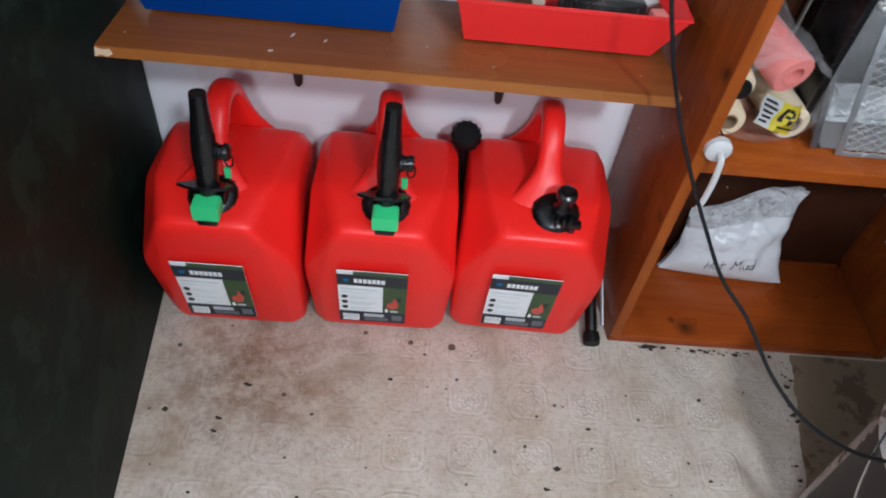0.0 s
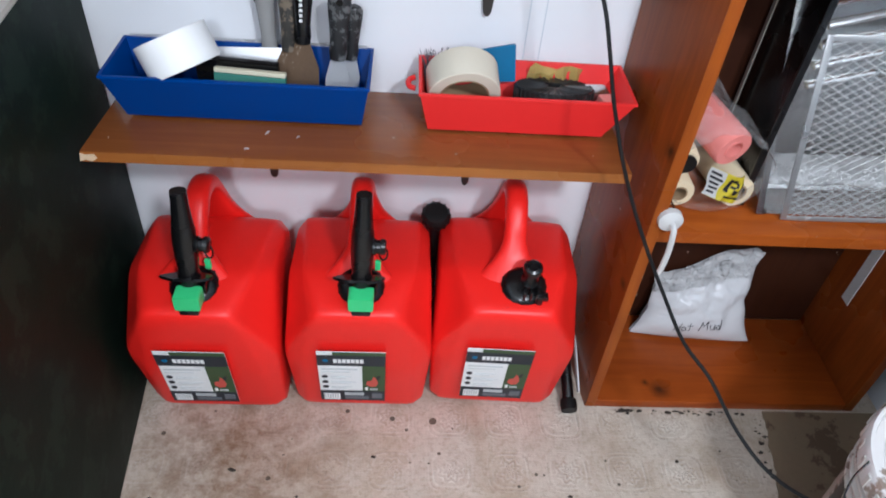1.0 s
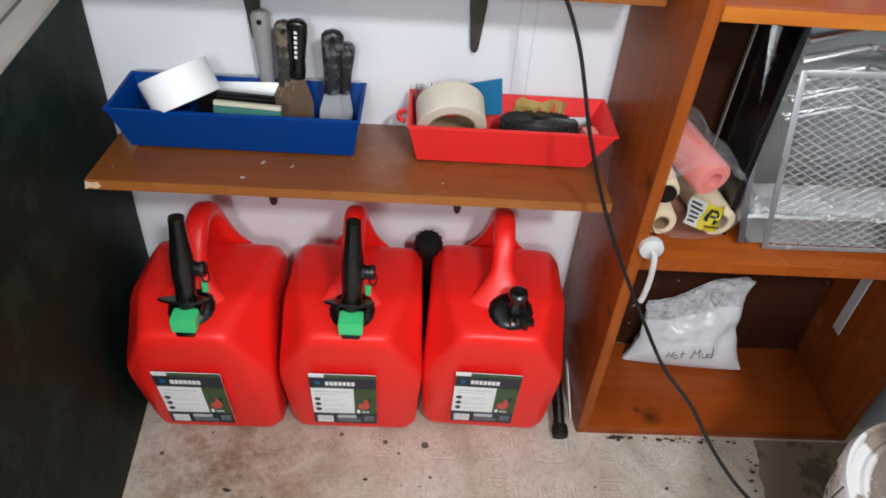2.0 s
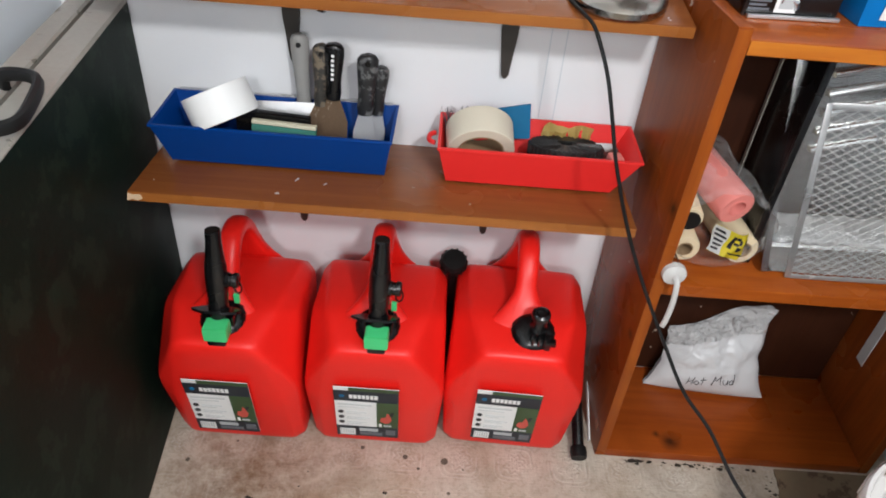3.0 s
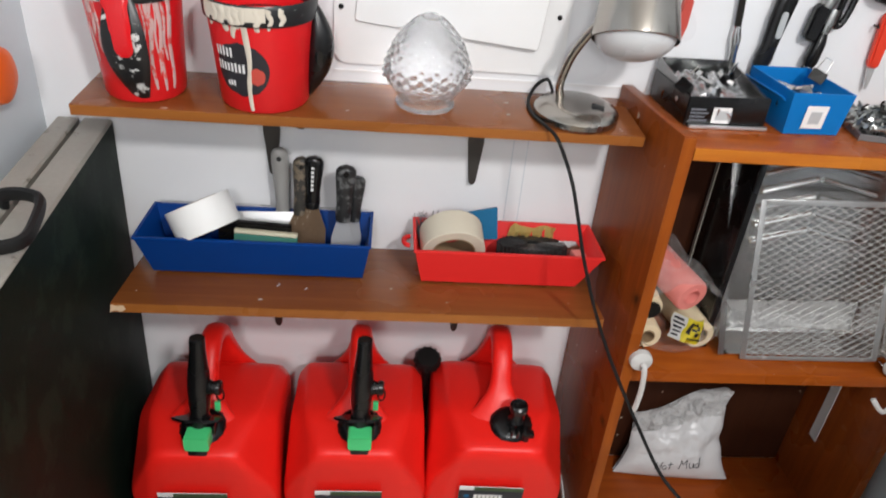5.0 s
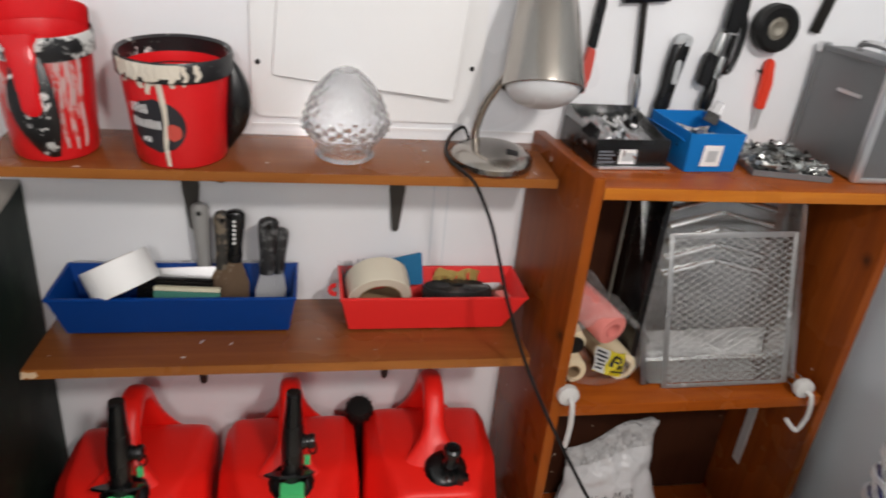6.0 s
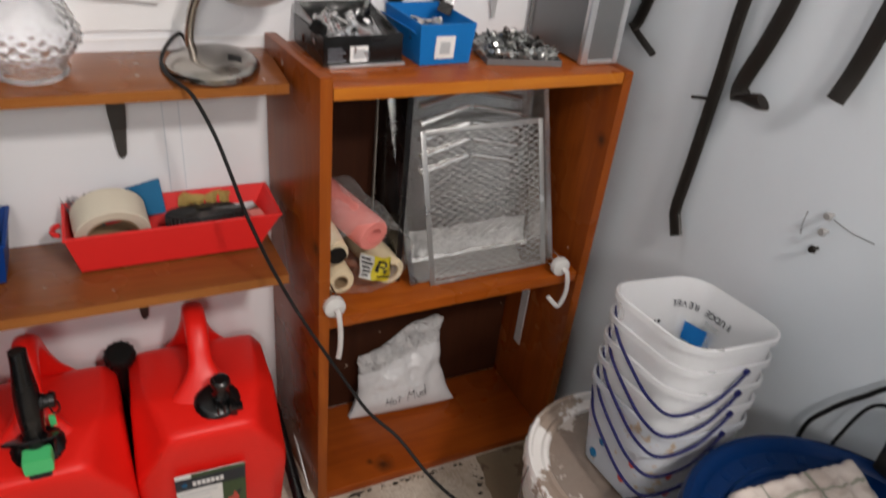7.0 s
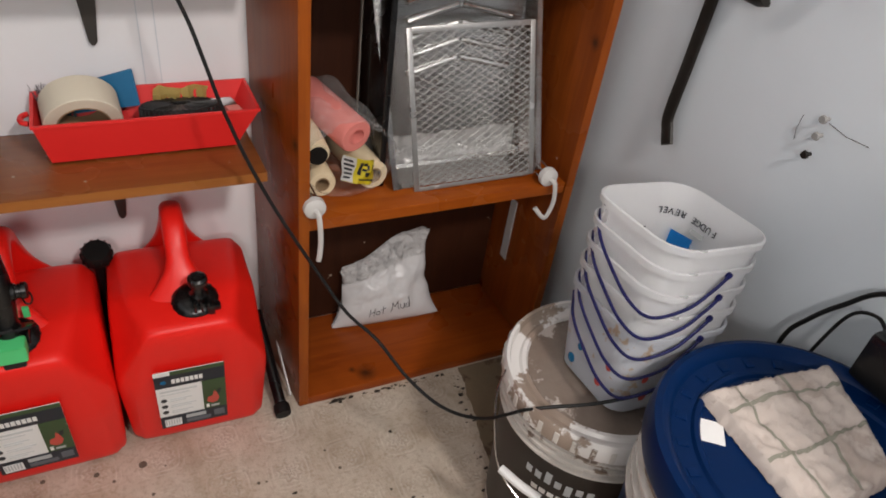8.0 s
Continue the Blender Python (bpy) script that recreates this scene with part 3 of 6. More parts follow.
# ---- red fuel cans ----
def can_body():
    """A blow-moulded can: label front leaning out to a ridge, sloped spout facet, chamfered cheeks, flat top."""
    bm = bmesh.new()

    def pair(x, y, z):
        return [bm.verts.new((k * x, y, z)) for k in (-1, 1)]
    foot, foot_side = pair(0.098, -0.236, 0.0), pair(0.119, -0.220, 0.003)
    face, corner = pair(0.093, -0.277, 0.165), pair(0.1275, -0.264, 0.205)
    ridge = pair(0.066, -0.303, 0.334)
    facet, shoulder = pair(0.086, -0.216, 0.348), pair(0.1195, -0.188, 0.316)
    top, top_side = pair(0.098, -0.070, 0.335), pair(0.1185, -0.072, 0.306)
    back, back_side = pair(0.100, -0.014, 0.285), pair(0.1185, -0.034, 0.275)
    heel, heel_side = pair(0.098, -0.022, 0.0), pair(0.116, -0.040, 0.003)
    loop = (foot, face, ridge, facet, top, back, heel)
    for p, q in zip(loop, loop[1:] + loop[:1]):
        bm.faces.new((p[0], p[1], q[1], q[0]))
    for k in (0, 1):
        for ring in ((foot, face, corner, foot_side), (face, ridge, corner), (ridge, facet, shoulder, corner), (facet, top, top_side, shoulder), (top, back, back_side, top_side), (back, heel, heel_side, back_side), (heel, foot, foot_side, heel_side), (foot_side, corner, shoulder, top_side, back_side, heel_side)):
            bm.faces.new([v[k] for v in ring])
    bmesh.ops.recalc_face_normals(bm, faces=bm.faces)
    return bm


def can_handle():
    """An arched grip whose two feet spread into thin webs over the top of the can."""
    line = smooth_path([(0, -0.236, 0.331), (0, -0.217, 0.347), (0, -0.199, 0.364), (0, -0.183, 0.384), (0, -0.164, 0.410), (0, -0.138, 0.431), (0, -0.104, 0.431), (0, -0.075, 0.410), (0, -0.058, 0.374), (0, -0.047, 0.336), (0, -0.036, 0.302)], 4)
    n = len(line)
    rings = []
    for i, p in enumerate(line):
        u = i / (n - 1)
        d = (line[min(i + 1, n - 1)] - line[max(i - 1, 0)]).normalized()
        w = Vector((1, 0, 0)).cross(d).normalized()
        half = 0.0185 + 0.058 * max(0.0, 1 - u / 0.33) ** 1.7 + 0.040 * max(0.0, (u - 0.66) / 0.34) ** 2.6
        thick = 0.0155 - 0.002 * abs(2 * u - 1)
        ring = []
        for k in range(24):
            a = 2 * math.pi * k / 24
            c, q = math.cos(a), math.sin(a)
            ring.append(p + Vector((1, 0, 0)) * half * abs(c) ** 0.75 * (1 if c > 0 else -1) + w * thick * abs(q) ** 0.85 * (1 if q > 0 else -1) * (1 - 0.55 * max(0.0, half - 0.03) / 0.05 * c * c))
        rings.append(ring)
    return loft(rings)


def fuel_can(m, spout, label):
    can = thing("fuel_can", m, label, "fuel can", "red fuel cans")
    body = part("body", can_body(), RED_CAN, can, angle=180)
    cut = body.modifiers.new("cut", "SUBSURF")
    cut.subdivision_type = "SIMPLE"
    cut.levels = cut.render_levels = 2
    sub = body.modifiers.new("round", "SUBSURF")
    sub.levels = sub.render_levels = 2
    part("handle", can_handle(), RED_CAN, can, angle=180)
    part("mould_seam", tube([(0, -0.205, 0.3460), (0, -0.10, 0.3420)], 0.0012, 6), RED_CAN, can)
    # label on the front
    lb = moved(block(-0.066, 0.047, -0.0012, 0, 0, 0.168, 0.0005, 1), Matrix.Translation((0, -0.2735, 0.080)) @ Matrix.Rotation(radians(8.5), 4, "X"))
    lab = part("label", lb, PAPER, can, "printed paper label with a green picture")
    tilt = Matrix.Translation((0, -0.2749, 0.080)) @ Matrix.Rotation(radians(8.5), 4, "X")

    def strip(name, x0, x1, z0, z1, material, label="", up=0.0):
        return part(name, moved(block(x0, x1, -0.0006 - up, 0.0, z0, z1, 0), tilt), material, lab, label, smooth=False)

    strip("green_corner", -0.040, 0.047, 0.1575, 0.1675, GREEN_PHOTO)
    strip("band", -0.066, 0.047, 0.124, 0.157, NAVY, "navy band with a pale word")
    part("logo", moved(lathe([(0, 0), (0.0050, 0), (0.0046, 0.0006), (0, 0.0008)], 14), tilt @ Matrix.Translation((-0.052, -0.0006, 0.140)) @ Matrix.Rotation(radians(90), 4, "X")), TEAL, lab)
    for k in range(7):
        x = -0.039 + k * 0.0073
        strip("word_bar", x, x + 0.0058, 0.134, 0.1455, PAPER, up=0.0006)
    strip("picture", 0.008, 0.047, 0.036, 0.1235, GREEN_PHOTO, "green lawn picture")
    mower = prism([(0.014, 0.060), (0.022, 0.052), (0.031, 0.055), (0.035, 0.066), (0.032, 0.080), (0.027, 0.090), (0.024, 0.074), (0.016, 0.072)], -0.0011, -0.0004)
    part("red_shape", moved(mower, tilt), RED_INK, lab, smooth=False)
    part("dark_shape", moved(prism([(0.031, 0.078), (0.037, 0.080), (0.039, 0.092), (0.033, 0.090)], -0.0011, -0.0004), tilt), INK, lab, smooth=False)
    strip("number_bar", 0.012, 0.017, 0.040, 0.050, PAPER, up=0.0006)
    strip("number_bar", 0.020, 0.034, 0.041, 0.046, PALE_INK, up=0.0006)
    strip("footer", -0.066, 0.047, 0.0, 0.0355, NAVY)
    strip("barcode", -0.060, -0.032, 0.004, 0.026, PAPER, up=0.0006)
    strip("footer_patch", -0.024, 0.010, 0.020, 0.030, PALE_INK, up=0.0006)
    strip("footer_patch", -0.024, 0.018, 0.006, 0.016, TEXT_DIM, up=0.0006)
    strip("footer_patch", 0.024, 0.042, 0.010, 0.028, TEXT_DIM, up=0.0006)
    for k, z in enumerate((0.050, 0.068, 0.086)):
        part("mark", moved(lathe([(0, 0), (0.0052, 0), (0.0050, 0.0006), (0, 0.0008)], 14), tilt @ Matrix.Translation((-0.0555, -0.0003, z)) @ Matrix.Rotation(radians(90), 4, "X")), INK, lab)
        strip("text_bar", -0.046, -0.010 + 0.006 * (k % 2), z - 0.001, z + 0.0012, TEXT_INK)
        strip("text_bar", -0.046, -0.020 + 0.008 * (k % 2), z - 0.006, z - 0.0040, TEXT_INK)
    strip("text_bar", -0.060, 0.000, 0.1095, 0.1145, TEXT_INK)
    strip("text_bar", -0.060, -0.012, 0.1015, 0.1040, TEXT_INK)
    for k in range(6):
        strip("code_line", -0.0585 + k * 0.0043, -0.0565 + k * 0.0043, 0.009, 0.0255, PALE_INK, up=0.001)
    # threaded neck on the sloped facet
    axis = Matrix.Translation((0.005 if spout else 0.016, -0.246, 0.3435)) @ Matrix.Rotation(radians(18), 4, "X")
    collar = lathe([(0.0, -0.006), (0.0345, -0.006), (0.0365, 0.000), (0.0365, 0.004), (0.0335, 0.0075), (0.0285, 0.012), (0.022, 0.013), (0.0, 0.013)], 40)
    part("collar", moved(collar, axis), BLACK, can, "black threaded collar")
    for k in range(18):
        a = 2 * math.pi * k / 18
        part("collar_rib", moved(block(0.0335, 0.0372, -0.0022, 0.0022, -0.003, 0.0050, 0.0008, 1), axis @ Matrix.Rotation(a, 4, "Z")), BLACK, can)
    if spout:
        base = Vector((0.006, -0.260, 0.366))
        tip = Vector((0.010, -0.238, 0.523))
        sp = tube([base + (tip - base) * u for u in (0, 0.10, 0.13, 0.30, 0.45, 0.58, 0.72, 0.86, 0.985, 1.0)], [0.0165, 0.0165, 0.0150, 0.0172, 0.0176, 0.0168, 0.0142, 0.0124, 0.0118, 0.0114], 24)
        part("spout", sp, BLACK, can, "glossy black pour spout")
        part("spout_mouth", tube([tip + (tip - base).normalized() * 0.0002, tip + (tip - base).normalized() * 0.0008], 0.0096, 18), BLACK_MATT, can)
        wing = prism([(-0.044, -0.004), (-0.038, -0.010), (-0.022, -0.0200), (0.014, -0.0220), (0.032, -0.013), (0.037, 0.000), (0.030, 0.010), (0.0, 0.0170), (-0.024, 0.012), (-0.036, 0.004)], -0.0022, 0.0022, 0.0012)
        part("flange", moved(wing, Matrix.Translation(base + Vector((0, 0.0, 0.011))) @ Matrix.Rotation(radians(-116), 4, "X")), BLACK, can, "flat black thumb flange")
        part("spout_knob", moved(lathe([(0, 0), (0.011, 0), (0.0125, 0.003), (0.0125, 0.007), (0.0105, 0.008), (0.0105, 0.014), (0.0125, 0.015), (0.012, 0.021), (0.009, 0.023), (0, 0.023)], 20), Matrix.Translation((0.020, -0.250, 0.434)) @ Matrix.Rotation(radians(90), 4, "Y")), BLACK, can, "small round black cap")
        ring = [Vector((0.039 + 0.006 * math.sin(a), -0.250, 0.420 + 0.013 * math.cos(a))) for a in [2 * math.pi * k / 14 for k in range(15)]]
        part("strap_loop", tube(ring, 0.0014, 6), BLACK, can)
        part("lock_sleeve", tube([base + Vector((0.001, 0.006, -0.026)), base + Vector((0.001, 0.003, -0.010)), base + Vector((0, 0, 0.002))], [0.0185, 0.0185, 0.0172], 20), BLACK, can)
        for k in range(5):
            x = -0.013 + k * 0.0105
            part("rib", block(x - 0.0016, x + 0.0016, -0.2705, -0.245, 0.350, 0.3705, 0.0008), BLACK, can)
        button = loft([[Vector((0.007 + sx * hw, y, z)) for sx, y in ((-1, -0.299), (1, -0.299), (1, -0.271), (-1, -0.271))] for hw, z in ((0.0184, 0.3420), (0.0190, 0.3445), (0.0194, 0.3620), (0.0190, 0.3675), (0.0176, 0.3695))])
        bmesh.ops.bevel(button, geom=button.edges[:], offset=0.0014, segments=2, affect="EDGES")
        part("release_button", button, GREEN_CLIP, can, "bright green release button")
        part("button_foot", block(-0.008, 0.022, -0.2965, -0.271, 0.3270, 0.3420, 0.003), BLACK, can)
        part("green_tab", block(0.026, 0.035, -0.242, -0.236, 0.376, 0.394, 0.001), GREEN_CLIP, can)
    else:
        st = Matrix.Translation((0.022, -0.252, 0.352)) @ Matrix.Rotation(radians(8), 4, "X")
        part("stub", moved(lathe([(0, 0), (0.0150, 0), (0.0150, 0.014), (0.0110, 0.019), (0.0095, 0.034), (0.0150, 0.038), (0.0160, 0.043), (0.0150, 0.049), (0.0110, 0.052), (0.0090, 0.048), (0, 0.047)], 24), st), BLACK, can, "short black vent stub")
        wing = prism([(-0.026, -0.002), (-0.014, -0.017), (0.012, -0.019), (0.030, -0.013), (0.046, 0.001), (0.030, 0.006), (0.018, 0.012), (-0.014, 0.012)], 0.0150, 0.0195, 0.0012)
        part("flange", moved(wing, st @ Matrix.Rotation(radians(90), 4, "X") @ Matrix.Scale(-1, 4, (0, 1, 0))), BLACK, can)
        for k in range(3):
            part("rib", moved(block(-0.010 + 0.010 * k, -0.0065 + 0.010 * k, -0.027, -0.009, -0.010, 0.014, 0.001), st), BLACK, can)
        part("lever", moved(block(0.012, 0.021, -0.030, -0.010, -0.012, 0.009, 0.0015), st), BLACK, can)
        part("catch", moved(block(0.021, 0.031, -0.024, -0.012, -0.008, 0.001, 0.0015), st), BLACK, can)
    return can


first_can = fuel_can(pose(-0.696, -0.020, 0, 0, 0, 0), True, "red plastic fuel can with an upright black spout")
copy_thing(first_can, pose(-0.440, -0.012, 0, 0, 0, 0))
fuel_can(pose(-0.182, 0.000, 0, 0, 0, -2), False, "red plastic fuel can with only a short black stub")

# ---- folded workbench against the side wall ----
bench = thing("folded_workbench", pose(0, 0, 0), "dark green-grey folded workbench with a slotted beige top rail", "workbench")


def bench_x(y, z):
    low, high = -0.871 - 0.094 * y, -0.860 - 0.108 * y
    return low + (high - low) * z / 0.765


YB, YE = -0.006, -0.80
panel_rings = []
for y in (YB, -0.2, -0.4, -0.6, YE):
    panel_rings.append([Vector((bench_x(y, z) - d, y, z)) for d, z in ((0, 0.004), (0, 0.30), (0, 0.7645), (0.022, 0.7645), (0.022, 0.004))])
part("side_board", loft(panel_rings), DARK_PANEL, bench, "dark scuffed green-grey board")


def rail_bar(x_in, x_out, z0, z1):
    rings = []
    for y in (YB, -0.2, -0.4, -0.6, YE):
        x = bench_x(y, 0.765)
        rings.append([Vector((x - x_in, y, z0)), Vector((x - x_in, y, z1 - 0.003)), Vector((x - x_in - 0.003, y, z1)), Vector((x - x_out + 0.003, y, z1)), Vector((x - x_out, y, z1 - 0.003)), Vector((x - x_out, y, z0))])
    return loft(rings)


part("jaw", rail_bar(0.0, 0.046, 0.765, 0.770), RAIL, bench, "worn beige jaw board")
part("jaw", rail_bar(0.053, 0.088, 0.742, 0.770), RAIL, bench, "worn beige jaw board")
part("inner_frame", rail_bar(0.030, 0.080, 0.02, 0.735), BLACK_MATT, bench)
grip = smooth_path([(-0.882, -0.322, 0.771), (-0.876, -0.325, 0.788), (-0.846, -0.332, 0.794), (-0.824, -0.345, 0.793), (-0.812, -0.385, 0.790), (-0.806, -0.430, 0.788), (-0.826, -0.450, 0.788), (-0.870, -0.452, 0.786), (-0.880, -0.450, 0.770)], 4)
part("clamp_handle", tube(grip, 0.0092, 8, flat=0.7, side=(0, 0, 1)), BLACK_MATT, bench, "black curved clamp handle")
part("clamp_screw", moved(lathe([(0, 0), (0.006, 0), (0.006, 0.02), (0.0035, 0.024), (0, 0.024)], 12), Matrix.Translation((-0.825, -0.52, 0.7665))), CHROME, bench)

orange = thing("orange_reel", pose(XL + 0.001, -0.136, 0.876, 0, 90, 0) @ Matrix.Scale(0.66, 4), "bright orange round plastic reel hung on the side wall", "reel")
part("disc", lathe([(0, 0), (0.055, 0), (0.062, 0.006), (0.064, 0.018), (0.058, 0.034), (0.040, 0.044), (0.018, 0.046), (0, 0.046)], 32), ORANGE, orange)

# ---- mud pans and what lies in them ----
def pan(x0, x1, y0, y1, top, bx0, bx1, by0, by1, low, wall=0.0022, lip=0.004):
    """An open trough with sloping walls, a floor and a folded rim."""
    def quad(a0, a1, b0, b1, z):
        return [Vector((a0, b0, z)), Vector((a1, b0, z)), Vector((a1, b1, z)), Vector((a0, b1, z))]
    rings = [
        quad(bx0, bx1, by0, by1, low), quad(x0, x1, y0, y1, top - lip), quad(x0 - lip * 0.6, x1 + lip * 0.6, y0 - lip * 0.6, y1 + lip * 0.6, top - lip),
        quad(x0 - lip * 0.6, x1 + lip * 0.6, y0 - lip * 0.6, y1 + lip * 0.6, top), quad(x0 + wall, x1 - wall, y0 + wall, y1 - wall, top), quad(bx0 + wall, bx1 - wall, by0 + wall, by1 - wall, low + wall)]
    return loft(rings)


z1 = 0.5545
blue_pan = thing("mud_pan", pose(0, 0, 0), "dark blue plastic mud pan full of taping tools", "mud pan", "mud pans")
part("trough", pan(-0.803, -0.430, -0.142, -0.022, 0.629, -0.786, -0.441, -0.122, -0.045, z1), BLUE_PAN, blue_pan, angle=20)
part("scraper_edge", block(-0.795, -0.438, -0.0215, -0.0195, 0.618, 0.633, 0.0005), BLADE, blue_pan, "thin steel scraping edge")

red_pan = thing("mud_pan", pose(0, 0, 0), "bright red plastic mud pan holding tape and pads", "mud pan", "mud pans")
part("trough", pan(-0.355, -0.036, -0.136, -0.021, 0.622, -0.341, -0.072, -0.124, -0.040, z1), RED_PAN, red_pan, angle=20)
ear = tube([Vector((-0.362 - 0.011 * math.sin(a), -0.078 + 0.016 * math.cos(a), 0.606)) for a in [math.pi * k / 10 for k in range(11)]], 0.0042, 8)
part("hanging_ear", ear, RED_PAN, red_pan, "red loop at the end")


def tape_roll(m, outer, inner, width, material, core, label):
    roll = thing("tape_roll", m, label, "tape roll")
    h = width / 2
    part("tape", lathe([(inner, -h), (outer - 0.001, -h), (outer, -h + 0.001), (outer, h - 0.001), (outer - 0.001, h), (inner, h), (inner, -h)], 44), material, roll)
    part("core", lathe([(inner - 0.002, -h - 0.0006), (inner, -h - 0.0006), (inner, h + 0.0006), (inner - 0.002, h + 0.0006), (inner - 0.002, -h - 0.0006)], 36), core, roll)
    return roll


tape_roll(Matrix.Translation((-0.706, -0.088, 0.642)) @ Vector((0.40, -0.30, -0.80)).to_track_quat("Z", "Y").to_matrix().to_4x4(), 0.054, 0.034, 0.052, TAPE_WHITE, CARD, "roll of white mesh tape tilted in a pan")
tape_roll(pose(-0.290, -0.084, 0.612, 112, 0, 4), 0.055, 0.038, 0.050, TAPE_CREAM, CARD, "wide roll of cream masking tape in a pan")
ribbed = tape_roll(pose(-0.148, -0.080, 0.597, -13, 0, 0) @ Matrix.Scale(1.32, 4, (1, 0, 0)), 0.046, 0.010, 0.030, TAPE_RIB, BLACK_MATT, "roll of black ribbed rubber tape in a pan")

for k in range(40):
    a = 2 * math.pi * k / 40
    part("rib", tube([(0.012 * math.cos(a), 0.012 * math.sin(a), 0.0155), (0.044 * math.cos(a), 0.044 * math.sin(a), 0.0155), (0.0462 * math.cos(a), 0.0462 * math.sin(a), 0.012), (0.0462 * math.cos(a), 0.0462 * math.sin(a), -0.013)], 0.0013, 5), TAPE_RIB, ribbed)

# sanding sponge, dark float and white trim in the blue pan
sponge = thing("sanding_sponge", pose(-0.601, -0.116, 0.612, -12, 2, -2), "green and cream sanding sponge lying in a pan", "sponge")
part("abrasive_layer", block(-0.051, 0.051, -0.006, 0.006, -0.022, 0.014, 0.002), SPONGE_GREEN, sponge)
part("foam_layer", block(-0.051, 0.051, -0.006, 0.006, 0.0142, 0.021, 0.002), SPONGE_TOP, sponge)
solid("dark_float", block(-0.060, 0.060, -0.006, 0.006, -0.022, 0.022, 0.003), BLACK, "black plastic float lying in a pan", "float", pose(-0.622, -0.094, 0.618, 10, 3, -1))
solid("drywall_knife", block(-0.055, 0.060, -0.0006, 0.0006, -0.03, 0.011, 0.0002, 1), BLADE, "broad pale taping blade leaning in a pan", "taping knife", pose(-0.620, -0.052, 0.624, -24, -2, 0))
solid("wooden_stick", block(-0.06, 0.06, -0.006, 0.006, -0.002, 0.002, 0.001), CARD, "flat brown paint stick in a pan", "stick", pose(-0.69, -0.118, 0.606, 4, 0, 5))


def putty_knife(m, length, width, blade_w, blade_len, handle, blade, label, hole=True, bars=False):
    """A scraper standing on its blade: waisted handle with a hanging hole, ferrule and flared blade."""
    kn = thing("putty_knife", m, label, "putty knife", "putty knives")
    w = width / 2
    prof = [(w * 0.70, 0.0), (w * 0.80, 0.012), (w * 0.74, length * 0.3), (w * 0.86, length * 0.55), (w * 1.0, length * 0.80), (w * 0.98, length * 0.93), (w * 0.72, length * 0.985), (w * 0.30, length)]
    rings = []
    for hw, z in prof:
        rings.append([Vector((hw * math.cos(a), 0.0105 * math.sin(a) * (0.8 + 0.2 * hw / w), z)) for a in [2 * math.pi * k / 20 for k in range(20)]])
    part("handle", loft(rings), handle, kn, angle=60)
    if hole:
        part("hanging_hole", moved(lathe([(0, 0), (w * 0.28, 0), (w * 0.28, 0.0012), (0, 0.0012)], 14), Matrix.Translation((0, -0.0095, length * 0.88)) @ Matrix.Rotation(radians(90), 4, "X")), BLACK, kn)
    if bars:
        for k in range(6):
            part("letter_bar", block(-0.0022, 0.0022, -0.0112, -0.0102, length * 0.38 + k * 0.0075, length * 0.38 + k * 0.0075 + 0.0042, 0), PAPER, kn, smooth=False)
    bl = prism([(-w * 0.6, 0.002), (w * 0.6, 0.002), (blade_w / 2, -blade_len * 0.45), (blade_w / 2, -blade_len), (-blade_w / 2, -blade_len), (-blade_w / 2, -blade_len * 0.45)], -0.001, 0.001)
    part("blade", bl, blade, kn, smooth=False)
    return kn


putty_knife(pose(-0.583, -0.040, 0.616, -6, -2, 0), 0.128, 0.030, 0.034, 0.068, GREY_HANDLE, BLADE, "grey-handled putty knife standing in a pan")
putty_knife(pose(-0.552, -0.060, 0.640, -4, 3, 6), 0.100, 0.028, 0.040, 0.055, DIRTY_HANDLE, BROWN_STEEL, "plaster-smeared scraper standing in a pan")
putty_knife(pose(-0.530, -0.064, 0.655, -4, 2, -4), 0.090, 0.032, 0.048, 0.085, BLACK, BROWN_STEEL, "black-handled scraper with a rusty blade in a pan", bars=True)
putty_knife(pose(-0.478, -0.072, 0.636, -5, 3, 4), 0.098, 0.034, 0.036, 0.070, KNIFE_SMEARED, BLADE, "paint-smeared black putty knife in a pan")
putty_knife(pose(-0.460, -0.058, 0.630, -5, 5, 8), 0.080, 0.026, 0.030, 0.062, KNIFE_SMEARED, BLADE, "smaller dark putty knife in a pan", hole=False)

# blue brush guard, bristles and pads in the red pan
guard = thing("paint_brush", pose(-0.248, -0.050, 0.590, -18, -8, -4), "paint brush in a teal plastic sleeve", "paint brush")
part("sleeve", prism([(-0.058, 0.050), (-0.052, 0.010), (0.044, 0.006), (0.046, 0.064), (-0.006, 0.058)], -0.004, 0.004, 0.0015), TEAL, guard)
bris = bmesh.new()
rng = random.Random(4)
for k in range(60):
    x = -0.098 + 0.046 * rng.random()
    y = 0.012 * (rng.random() - 0.5)
    tube([(x, y, 0.0), (x + 0.010 * (rng.random() - 0.5), y, 0.030), (x + 0.022 * (rng.random() - 0.5), y + 0.008 * (rng.random() - 0.5), 0.050 + 0.014 * rng.random())], [0.0011, 0.0008, 0.0004], 4, bm=bris)
part("bristles", bris, DARK_BRISTLE, guard, "stiff dark grey bristles")
cloth = bmesh.new()
nx, ny = 9, 5
grid_v = [[cloth.verts.new((0.088 * (i / (nx - 1) - 0.5), 0.010 * math.sin(3.0 * i + j), 0.047 * (j / (ny - 1)) + 0.003 * math.sin(i * 1.3) * (j == ny - 1))) for j in range(ny)] for i in range(nx)]
